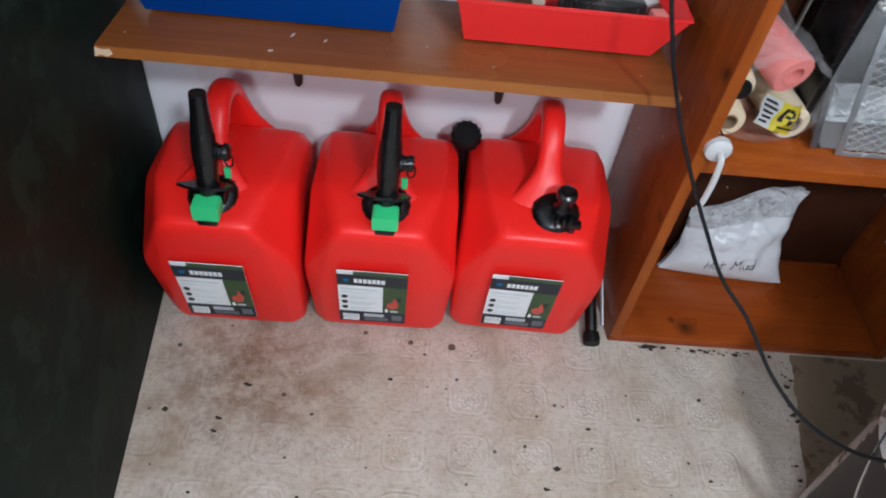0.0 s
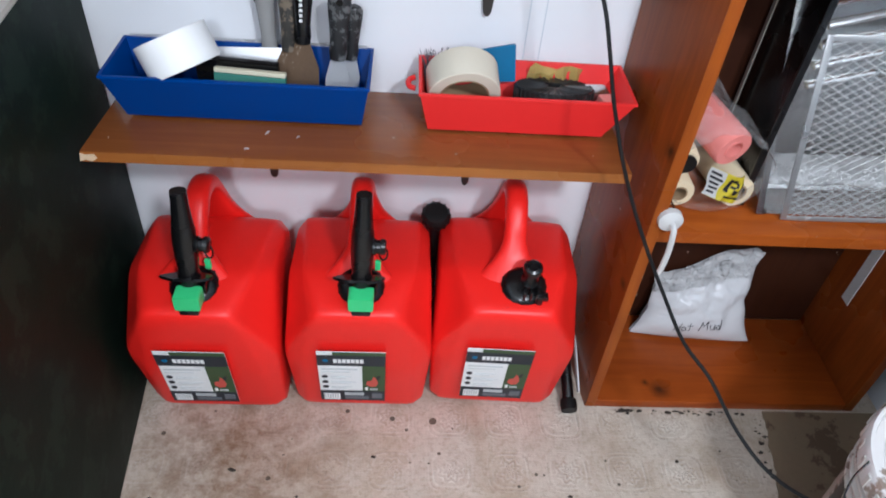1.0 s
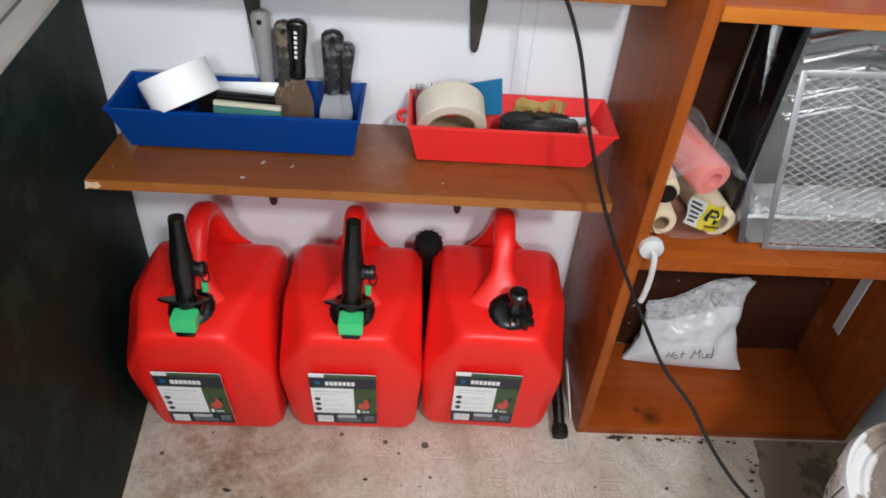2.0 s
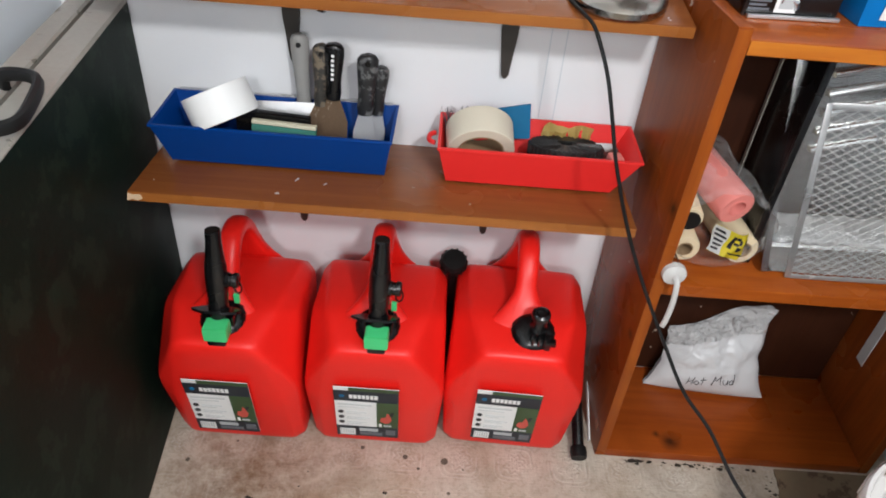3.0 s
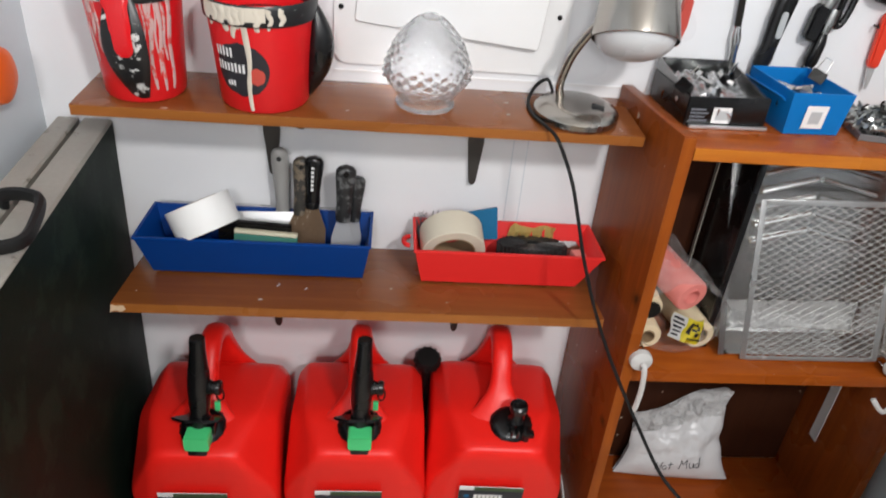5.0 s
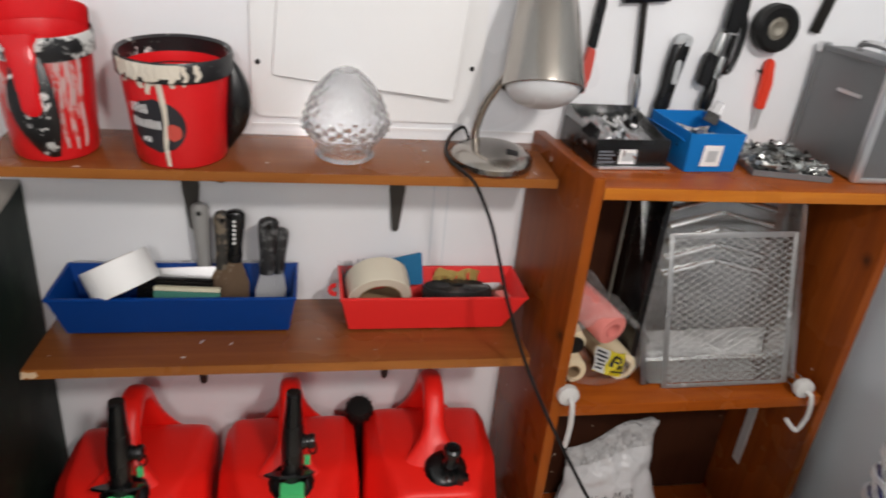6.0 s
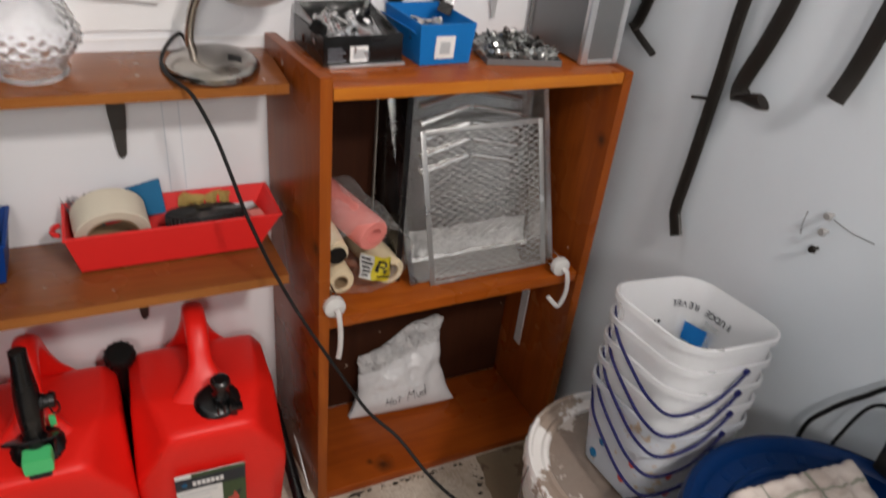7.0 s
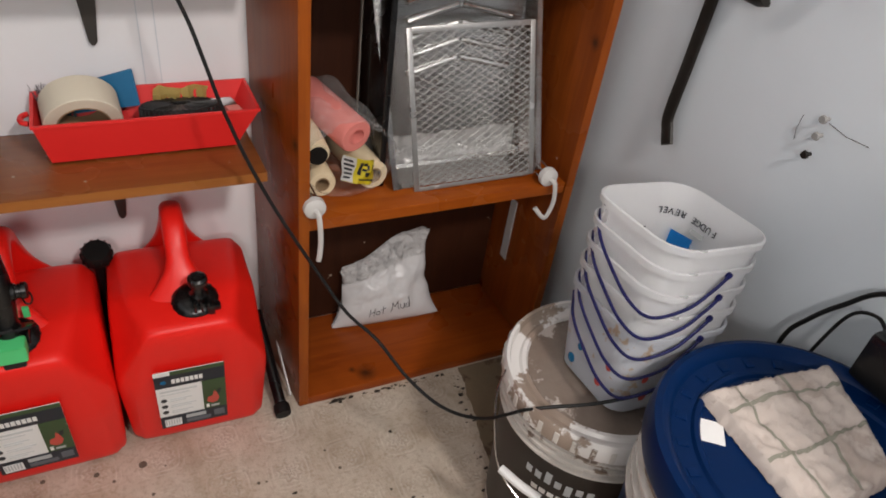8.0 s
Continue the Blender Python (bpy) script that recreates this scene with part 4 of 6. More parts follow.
for i in range(nx - 1):
    for j in range(ny - 1):
        cloth.faces.new((grid_v[i][j], grid_v[i + 1][j], grid_v[i + 1][j + 1], grid_v[i][j + 1]))
bmesh.ops.solidify(cloth, geom=cloth.faces[:], thickness=0.0015)
solid("abrasive_cloth", cloth, YELLOW, "crumpled yellow abrasive sheet standing in a pan", "abrasive sheet", pose(-0.141, -0.040, 0.574, -10, 2, 3))
solid("utility_blade_case", block(-0.018, 0.018, -0.012, 0.012, -0.008, 0.010, 0.002), CHROME, "small steel blade case in a pan", "blade case", pose(-0.080, -0.070, 0.598, 10, 5, 15))
solid("pink_eraser", block(-0.012, 0.012, -0.010, 0.010, -0.010, 0.010, 0.003), PINK, "small pink rubber block in a pan", "eraser", pose(-0.068, -0.092, 0.596, 8, 5, 20))

# ---- on the upper shelf: pails, glass globe, desk lamp ----
def paint_pail(m, label, smeared, drip):
    pail = thing("paint_pail", m, label, "paint pail", "red paint pails")
    part("body", lathe([(0, 0), (0.0625, 0), (0.0655, 0.004), (0.0750, 0.135), (0.0780, 0.136), (0.0795, 0.160), (0.0765, 0.163), (0.0740, 0.158), (0.0720, 0.130), (0.0625, 0.006), (0, 0.006)], 56), RED_PAIL, pail)
    part("rim_band", lathe([(0.0766, 0.134), (0.0798, 0.135), (0.0815, 0.158), (0.0785, 0.1645), (0.0735, 0.161)] + ([] if smeared else [(0.0725, 0.135), (0.0705, 0.112)]), 56), RIM_PAINTED if smeared else BLACK_PAINTED, pail, "black rim smeared with white paint")
    part("paint_inside", lathe([(0.0700, 0.122), (0.0690, 0.096), (0.0, 0.090)], 40), RED_WET, pail, "wet-looking red paint lining")
    return pail


pail_b = paint_pail(pose(-0.594, -0.087, shelf2_z(-0.087) + 0.001, 4.2, 0, 0) @ Matrix.Diagonal((0.985, 0.985, 0.95, 1)), "red paint pail with a black rim and cream drips", False, True)
strap_path = [Vector((0.0745 + 0.014 * math.sin(math.pi * u) - 0.010 * u, 0.0, 0.152 - 0.140 * u)) for u in [k / 14 for k in range(15)]]
part("hand_strap", tube(strap_path, [0.006 + 0.016 * math.sin(math.pi * k / 14) for k in range(15)], 14, flat=0.95, side=(0, 1, 0)), BLACK, pail_b, "black moulded strap on the side")


def wrap(radius_at, a0, a1, z0, z1, lift, cols=14, rows=6, ellipse=False, material=None, name="patch", parent=None, label=""):
    """A thin shell over a stretch of a round tapered wall; ellipse trims it to an oval."""
    bm = bmesh.new()
    vs = []
    for j in range(rows + 1):
        row = []
        v = j / rows
        z = z0 + (z1 - z0) * v
        half = math.sqrt(max(0.0, 1 - (2 * v - 1) ** 2)) if ellipse else 1.0
        for i in range(cols + 1):
            u = (i / cols - 0.5) * half + 0.5
            a = radians(a0 + (a1 - a0) * u)
            r = radius_at(z) + lift
            row.append(bm.verts.new((r * math.cos(a), r * math.sin(a), z)))
        vs.append(row)
    for a, b in zip(vs, vs[1:]):
        for i in range(cols):
            bm.faces.new((a[i], a[i + 1], b[i + 1], b[i]))
    bmesh.ops.remove_doubles(bm, verts=bm.verts, dist=0.00001)
    return part(name, bm, material, parent, label)


def pail_r(z):
    return 0.0655 + (0.0750 - 0.0655) * (z - 0.004) / 0.131


mark = wrap(pail_r, -140, -74, 0.026, 0.110, 0.0006, 18, 12, True, INK, "badge", pail_b, "round black badge with white words")
r7 = random.Random(17)
for a0, count, z0, z1, pitch in ((-138, 5, 0.086, 0.098, 5.0), (-138, 8, 0.064, 0.076, 4.8), (-126, 3, 0.042, 0.048, 4.0)):
    for q in range(count):
        s0 = a0 + q * pitch
        up = 0.003 * r7.random()
        wrap(pail_r, s0, s0 + 2.8, z0, z1 + up, 0.0012, 2, 2, False, PAPER, "word_bar", mark)
wrap(pail_r, -98, -79, 0.046, 0.074, 0.0012, 8, 6, True, RED_INK, "badge_picture", mark)


def drips(parent, angles, top, radius_at, material, seed):
    r2 = random.Random(seed)
    for a, length, w in angles:
        n = 10
        pts, rads = [], []
        for k in range(n + 1):
            z = top - length * k / n
            aa = radians(a + 1.5 * math.sin(k * 0.9 + a))
            r = (0.0805 if z > 0.137 else radius_at(z)) + 0.0003
            pts.append(Vector((r * math.cos(aa), r * math.sin(aa), z)))
            rads.append(w * (1.0 - 0.35 * k / n + 0.25 * r2.random()) * (0.7 if k == n else 1))
        mid = radians(a)
        part("paint_drip", tube(pts, rads, 8, flat=0.35, side=(-math.sin(mid), math.cos(mid), 0)), material, parent, "dried cream paint drip")


drips(pail_b, [(-97, 0.155, 0.0042), (-120, 0.036, 0.006), (-142, 0.034, 0.005), (-104, 0.030, 0.005), (-84, 0.032, 0.004), (-110, 0.044, 0.0045), (-72, 0.030, 0.0035), (-60, 0.024, 0.004), (-128, 0.026, 0.005)], 0.160, pail_r, PAINT_DRIP, 3)
wrap(lambda z: 0.0809, -146, -76, 0.143, 0.1625, 0.0010, 12, 2, False, PAINT_DRIP, "paint_smear", pail_b, "cream paint smeared on the rim")
pail_a = paint_pail(pose(-0.770, -0.080, shelf2_z(-0.080) + 0.001, 4.2, 0, 0) @ Matrix.Diagonal((0.87, 0.87, 1.06, 1)), "red paint pail caked with black and white paint", True, False)
strap_b = [Vector((0.004 + 0.008 * u, -0.0725 - 0.022 * math.sin(math.pi * u) + 0.010 * u, 0.148 - 0.140 * u)) for u in [k / 12 for k in range(13)]]
part("hand_strap", tube(strap_b, [0.012 + 0.022 * math.sin(math.pi * min(1, (k + 1) / 13)) for k in range(13)], 12, flat=0.2, side=(1, 0, 0)), BLACK_PAINTED, pail_a, "black strap smeared with white paint")
red_run = [Vector((0.000, -0.0790, 0.168)), Vector((0.002, -0.0862, 0.150)), Vector((0.006, -0.0950, 0.125)), Vector((0.009, -0.1010, 0.095)), Vector((0.010, -0.1015, 0.074))]
part("paint_run", tube(smooth_path(red_run, 4), [0.030, 0.027, 0.024] + [0.020] * 4 + [0.0165] * 4 + [0.0145] * 4 + [0.0125, 0.007], 12, flat=0.14, side=(1, 0, 0)), RED_WET, pail_a, "thick red paint run over the strap")
drips(pail_a, [(-58, 0.118, 0.0032), (-64, 0.09, 0.0016), (-50, 0.10, 0.0018), (-45, 0.122, 0.0036), (-39, 0.08, 0.0026), (-70, 0.06, 0.0014), (-54, 0.05, 0.0024), (-31, 0.122, 0.0040), (-122, 0.07, 0.0042), (-130, 0.05, 0.005), (-138, 0.09, 0.0025)], 0.136, pail_r, SMEAR_PALE, 5)
part("back_shield", moved(loft([[Vector((r * math.cos(a), r * math.sin(a), z)) for a in [radians(15 + 150 * k / 20) for k in range(21)]] for r, z in ((0.075, 0.158), (0.077, 0.186), (0.075, 0.187), (0.073, 0.160))], cap=False, closed=False), pose(0, 0, 0)), RED_PAIL, pail_a, "raised red back wall")

globe = thing("glass_lamp_globe", pose(-0.353, -0.078, shelf2_z(-0.078) + 0.002, 4.2, 0, 0), "clear pressed glass lamp globe with a pineapple pattern", "lamp globe")
prof = [(0.040, 0.0), (0.043, 0.003), (0.0425, 0.012), (0.050, 0.024), (0.0615, 0.038), (0.0655, 0.049), (0.0640, 0.062), (0.0575, 0.078), (0.0505, 0.094), (0.0405, 0.110), (0.0285, 0.124), (0.0175, 0.1335), (0.0080, 0.1385), (0.0010, 0.1400)]
gl = bmesh.new()
rows, seg = [], 144
dense = []
for (ra, za), (rb, zb) in zip(prof, prof[1:]):
    for k in range(6):
        dense.append((ra + (rb - ra) * k / 6, za + (zb - za) * k / 6))
dense.append(prof[-1])


def knob(r, z, a):
    """Radius with the pressed diamond knobs."""
    deep = 0.0044 if 0.044 < z < 0.134 else 0.0
    own = 0.0012 * noise.noise(Vector((9 * math.cos(a), 9 * math.sin(a), z * 160))) if deep else 0.0
    return r + deep * min(1.0, r / 0.05) * abs(math.sin(9 * a + z * 210) * math.sin(9 * a - z * 210)) + own


turns = [2 * math.pi * k / seg for k in range(seg)]
for r, z in dense:
    rows.append([Vector((knob(r, z, a) * math.cos(a), knob(r, z, a) * math.sin(a), z)) for a in turns])
for r, z in dense[::-1]:
    ri, zi = max(0.0006, r - 0.0045), min(z, 0.132)
    rows.append([Vector((ri * math.cos(a), ri * math.sin(a), zi)) for a in turns])
loft(rows + [rows[0]], cap=False, bm=gl)
bmesh.ops.remove_doubles(gl, verts=gl.verts, dist=0.00002)
glass_body = part("shade", gl, GLASS, globe, angle=60)
glass_body.visible_shadow = False
foot_ring = part("fitter_ring", lathe([(0.0395, 0.0005), (0.0450, 0.0005), (0.0462, 0.003), (0.0450, 0.0055), (0.0432, 0.0060), (0.0395, 0.0060), (0.0395, 0.0005)], 64), GLASS, globe, "thick clear glass rim")
foot_ring.visible_shadow = False

lamp_at = Vector((-0.118, -0.092, shelf2_z(-0.092) + 0.001))
desk_lamp = thing("desk_lamp", pose(*lamp_at, 4.2, 0, 0), "brushed nickel desk lamp with a gooseneck, switched off", "desk lamp")
part("base", lathe([(0, 0), (0.064, 0), (0.0665, 0.004), (0.066, 0.012), (0.060, 0.019), (0.040, 0.025), (0.015, 0.028), (0, 0.028)], 56), STEEL, desk_lamp)
part("switch", moved(block(-0.010, 0.010, -0.007, 0.007, 0, 0.005, 0.001), pose(0.026, -0.022, 0.0225, 16, 10, -10)), BLACK, desk_lamp, "black rocker switch")
neck = smooth_path([(-0.026, 0.012, 0.024), (-0.030, 0.010, 0.050), (-0.022, 0.002, 0.095), (-0.004, -0.012, 0.138), (0.010, -0.024, 0.160)], 8)
part("gooseneck", tube(neck, 0.0065, 14), STEEL, desk_lamp)
shade_m = Matrix.Translation((0.052, -0.040, 0.136)) @ Matrix.Rotation(radians(-29), 4, "X") @ Matrix.Rotation(radians(3), 4, "Y") @ Matrix.Scale(1.05, 4)
part("shade", moved(lathe([(0.0575, 0.0), (0.0590, 0.001), (0.0590, 0.006), (0.0560, 0.030), (0.0500, 0.075), (0.0430, 0.125), (0.034, 0.160), (0.020, 0.178), (0, 0.182), (0, 0.179), (0.018, 0.175), (0.032, 0.157), (0.041, 0.122), (0.048, 0.075), (0.054, 0.030), (0.0572, 0.006), (0.0575, 0.0)], 56), shade_m), STEEL, desk_lamp, "brushed nickel bell shade")
part("lens", moved(lathe([(0, -0.026), (0.020, -0.0245), (0.038, -0.018), (0.050, -0.007), (0.0545, 0.004), (0.053, 0.008), (0, 0.008)], 48), shade_m), FROST, desk_lamp, "frosted white bulb face")

cord = [(-0.145, -0.030, 0.872), (-0.152, -0.012, 0.884), (-0.170, -0.014, 0.872), (-0.186, -0.050, 0.858), (-0.186, -0.100, 0.853), (-0.174, -0.150, 0.853), (-0.160, -0.178, 0.843), (-0.141, -0.215, 0.800), (-0.127, -0.236, 0.750), (-0.114, -0.250, 0.700), (-0.101, -0.260, 0.660), (-0.087, -0.270, 0.620), (-0.062, -0.290, 0.560), (-0.032, -0.315, 0.500), (0.002, -0.348, 0.440), (0.036, -0.390, 0.386), (0.074, -0.432, 0.354), (0.109, -0.491, 0.312), (0.146, -0.548, 0.294), (0.184, -0.602, 0.316), (0.221, -0.648, 0.374), (0.262, -0.666, 0.386), (0.306, -0.688, 0.400), (0.352, -0.716, 0.432), (0.398, -0.726, 0.452), (0.440, -0.738, 0.470), (0.500, -0.744, 0.450)]
solid("lamp_cord", tube(smooth_path(cord, 6), 0.0028, 8), BLACK_MATT, "thin black lamp cord hanging down to the buckets", "cord")

# ---- on top of the shelf unit ----
TOP = 0.868
black_box = thing("parts_box", pose(0.094, -0.150, TOP, 0, 0, 3), "black and grey parts box full of shiny hardware", "parts box")


def open_box(w, d, h_front, h_back, wall, flare=0.0):
    """An open box with walls; the back may stand higher than the front."""
    own = bmesh.new()
    x = w / 2

    def ring(e, zf, zb, k):
        return [Vector((-x - e - k, -e - k, zf)), Vector((x + e + k, -e - k, zf)), Vector((x + e + k, d + e + k, zb)), Vector((-x - e - k, d + e + k, zb))]
    loft([ring(0, 0, 0, 0), ring(0, h_front, h_back, flare), ring(-wall, h_front, h_back, flare), ring(-wall, wall, wall, 0)], bm=own)
    return own


part("tray", open_box(0.126, 0.138, 0.044, 0.066, 0.003), SMOKED, black_box, "bright metal tray")
for s in (-1, 1):
    part("side_face", block(min(s * 0.0634, s * 0.0645), max(s * 0.0634, s * 0.0645), 0.0, 0.137, 0.002, 0.046, 0), BLACK, black_box, "glossy black side", smooth=False)
part("front_face", block(-0.0635, 0.0635, -0.0022, -0.0004, 0.004, 0.047, 0.0005), BLACK, black_box, "glossy black front")
front_label = part("label", block(-0.023, 0.006, -0.0030, -0.0023, 0.007, 0.031, 0), PAPER, black_box, "white code label", smooth=False)
for k in range(4):
    part("print_bar", block(-0.058, -0.030 - 0.005 * (k % 2), -0.0030, -0.0023, 0.009 + 0.0055 * k, 0.0122 + 0.0055 * k, 0), TEXT_DIM, black_box, smooth=False)
part("code_patch", block(-0.018, 0.001, -0.0034, -0.0031, 0.012, 0.026, 0), PALE_INK, front_label, smooth=False)
part("base_strip", block(-0.058, 0.066, -0.010, -0.003, 0.0002, 0.005, 0.001), ALU_EDGE, black_box)


def fittings(parent_name, label, category, at, w, d, count, seed, size, material, z0):
    """A heap of loose hardware as one mesh of many small turned and bent pieces."""
    r2 = random.Random(seed)
    bm = bmesh.new()
    for _ in range(count):
        p = Vector((at[0] + w * (r2.random() - 0.5), at[1] + d * (r2.random() - 0.5), 0))
        c = 1 - max(abs(p.x - at[0]) / (w / 2), abs(p.y - at[1]) / (d / 2))
        p.z = z0 + size * 0.3 + (0.012 + size * 0.5) * r2.random() * (0.3 + c)
        v = Vector((r2.random() - 0.5, r2.random() - 0.5, 0.5 * (r2.random() - 0.4))).normalized() * size * (0.6 + 0.8 * r2.random())
        tube([p - v / 2, p + v / 2 * 0.75, p + v / 2 * 0.76, p + v / 2], [size * 0.10, size * 0.10, size * 0.24, size * 0.22], 6, bm=bm)
    return solid(parent_name, bm, material, label, category, kind="stuff")


fittings("loose_fittings", "heap of shiny metal fittings in a box", "fittings", (0.092, -0.085), 0.10, 0.10, 26, 7, 0.042, CHROME, TOP + 0.006)


def foil_pouch(x0, width, y0, reach, low, rise, seed, label):
    """A crumpled sheet of metallised film with a soft belly."""
    foil = bmesh.new()
    rows_f = []
    for j in range(17):
        v = j / 16
        rows_f.append([Vector((x0 + width * i / 20 + 0.006 * v, y0 + reach * v, TOP + low + rise * v + 0.009 * math.sin(math.pi * i / 20) + 0.007 * noise.noise(Vector((i * 0.28, v * 2.0, seed))) + 0.003 * abs(noise.noise(Vector((i * 0.7, v * 6.0, seed + 2.0)))))) for i in range(21)])
    loft(rows_f, cap=False, closed=False, bm=foil)
    bmesh.ops.solidify(foil, geom=foil.faces[:], thickness=0.0006)
    return solid("foil_pouch", foil, CHROME, label, "pouch", angle=180)


foil_pouch(0.038, 0.042, -0.144, 0.100, 0.030, 0.016, 3.0, "crumpled shiny silver pouch in a black box")
foil_pouch(0.096, 0.052, -0.138, 0.112, 0.026, 0.018, 6.5, "wide crumpled silver pouch in a black box")
for x, y, rz in ((0.034, -0.120, 30), (0.124, -0.060, -50), (0.262, -0.075, 60)):
    clipm = pose(x, y, TOP + 0.052 + 0.016 * (x > 0.2), 18, 12, rz)
    clip = thing("bulldog_clip", clipm, "small black and steel bulldog clip", "clip", "bulldog clips")
    part("jaw", prism([(-0.010, -0.010), (0.010, -0.010), (0.003, 0.008), (-0.003, 0.008)], -0.012, 0.012, 0.001), BLACK, clip)
    part("wire_lever", tube([(0.002, -0.008, 0.006), (0.006, -0.006, 0.028), (0.006, 0.006, 0.028), (0.002, 0.008, 0.006)], 0.0011, 6), CHROME, clip, "steel wire lever")

blue_box = thing("parts_box", pose(0.228, -0.158, TOP, 0, 0, 4), "bright blue card parts box with a white code label", "parts box")
part("tray", open_box(0.090, 0.118, 0.064, 0.068, 0.0025, 0.005), BLUE_BOX, blue_box)
bl_label = part("label", moved(block(-0.022, 0.013, -0.0008, 0, 0, 0.036, 0.0003, 1), Matrix.Translation((0, -0.0026, 0.010)) @ Matrix.Rotation(radians(5), 4, "X")), PAPER, blue_box, "white square code label")
part("code_patch", moved(block(-0.0135, 0.0045, -0.0014, -0.0009, 0.008, 0.027, 0), Matrix.Translation((0, -0.0026, 0.010)) @ Matrix.Rotation(radians(5), 4, "X")), PALE_INK, bl_label, smooth=False)
fittings("loose_fittings", "dark and steel clips inside a blue box", "fittings", (0.230, -0.090), 0.062, 0.07, 16, 9, 0.036, CHROME, TOP + 0.020)
solid("folded_blue_flap", block(-0.012, 0.012, -0.055, 0.055, 0, 0.002, 0.0006), BLUE_BOX, "bent blue card flap beside a box", "flap", pose(0.174, -0.095, TOP + 0.046, 0, 38, 4))

screw_tray = thing("screw_tray", pose(0.362, -0.185, TOP, 0, 0, -12), "shallow steel tray heaped with screws", "screw tray")
part("tray", open_box(0.130, 0.130, 0.010, 0.012, 0.002), ALU, screw_tray)
fittings("screws", "heap of small bright and dark screws", "screws", (0.372, -0.118), 0.118, 0.118, 230, 11, 0.020, DULL_STEEL, TOP + 0.004)
fittings("screws", "dark screws mixed into the heap", "screws", (0.370, -0.115), 0.110, 0.110, 70, 12, 0.018, RUST, TOP + 0.006)

case = thing("aluminium_case", pose(0.466, -0.196, TOP, 0, 0, 0), "grey aluminium tool case with bright edges standing upright", "tool case")
part("shell", block(0.002, 0.076, 0.002, 0.178, 0.002, 0.190, 0.004), ALU, case)
for x0, x1, y0, y1, z0, z1b, metal in ((0.0, 0.013, -0.001, 0.012, 0.0, 0.192, ALU_EDGE), (0.066, 0.078, 0.0, 0.012, 0.0, 0.192, ALU_EDGE), (0.0, 0.012, 0.168, 0.180, 0.0, 0.192, ALU), (0.0132, 0.0655, -0.001, 0.008, 0.184, 0.193, ALU), (0.0132, 0.0655, -0.001, 0.008, 0.0, 0.009, ALU_EDGE), (-0.001, 0.008, 0.0125, 0.1675, 0.184, 0.193, ALU)):
    part("edge_strip", block(x0, x1, y0, y1, z0, z1b, 0.003), metal, case)
for y in (0.006, 0.174):
    part("corner_cap", block(-0.002, 0.016, y - 0.008, y + 0.008, 0.178, 0.196, 0.003), CHROME, case)
part("corner_cap", block(0.062, 0.081, -0.003, 0.014, 0.176, 0.196, 0.003), CHROME, case)
hndl = smooth_path([(0.039, 0.050, 0.190), (0.039, 0.055, 0.203), (0.039, 0.090, 0.207), (0.039, 0.125, 0.203), (0.039, 0.130, 0.190)], 5)
part("handle", tube(hndl, 0.006, 10), CHROME, case, "bright carrying handle")
part("latch", block(-0.0028, 0.001, 0.045, 0.100, 0.128, 0.134, 0.001), ALU_EDGE, case)

# ---- in the middle of the shelf unit: roller covers, paint tray, roller frames ----
MID = 0.4615
def roller_cover(at, length, r, material, core, label, dark=False):
    rc = thing("roller_cover", at, label, "roller cover", "roller covers in a bag")
    ri = r * 0.52
    part("nap", moved(lathe([(ri, 0), (r * 0.92, 0.0), (r, 0.004), (r, length - 0.004), (r * 0.92, length), (ri, length), (ri, 0)], 28), Matrix.Rotation(radians(-90), 4, "X")), material, rc)
    part("core", moved(lathe([(ri - 0.002, -0.001), (ri, -0.001), (ri, length), (ri - 0.002, length), (ri - 0.002, -0.001)], 24), Matrix.Rotation(radians(-90), 4, "X")), core, rc)
    return rc


roller_cover(pose(0.060, -0.172, MID + 0.026, 0, 0, 0), 0.160, 0.025, CREAM_NAP, CARD, "cream napped paint roller cover in clear wrap")
roller_cover(pose(0.156, -0.168, MID + 0.029, 0, 0, 8), 0.150, 0.028, CREAM_NAP, CARD, "cream napped paint roller cover in clear wrap")
roller_cover(pose(0.049, -0.176, MID + 0.088, 5, 0, 0), 0.162, 0.0225, CREAM_NAP, BLACK, "cream paint roller cover with a dark core")
roller_cover(pose(0.118, -0.172, MID + 0.112, 9, 0, 20), 0.150, 0.0315, PINK, PINK, "pink foam paint roller cover on the pile")
solid("dark_plug", lathe([(0, 0), (0.0165, 0), (0.0165, 0.004), (0, 0.004)], 20), BLACK_MATT, "dark plug in a roller cover end", "plug", pose(0.049, -0.1775, MID + 0.088, 95, 0, 0))
bagm = bmesh.new()
bag_rings = []
for k in range(26):
    u = k / 25
    ring_b = []
    for q in range(64):
        a = 2 * math.pi * q / 64
        fold = 1 - 2.2 * abs(noise.noise(Vector((math.cos(a) * 3.2, math.sin(a) * 3.2, u * 4.5))))
        wob = 1 + 0.05 * math.sin(5 * a + 9 * u) + 0.03 * math.sin(11 * a - 5 * u) + 0.030 * fold
        flare = 1.0 if k > 1 else 0.93
        ring_b.append(Vector((0.103 - 0.012 * u + (0.083 - 0.012 * u) * flare * wob * math.cos(a), -0.192 + 0.178 * u + 0.003 * fold * (k == 0), MID + 0.078 + 0.077 * flare * (wob if math.sin(a) > 0 else min(wob, 1.0)) * math.sin(a) * (1.0 if math.sin(a) < 0 else 0.95 + 0.05 * u))))
    bag_rings.append(ring_b)
loft(bag_rings, cap=False, bm=bagm)
bag_film = solid("clear_roller_bag", bagm, FILM, "crinkled clear plastic bag round the roller covers", "plastic bag", angle=180)
bag_film.visible_shadow = False
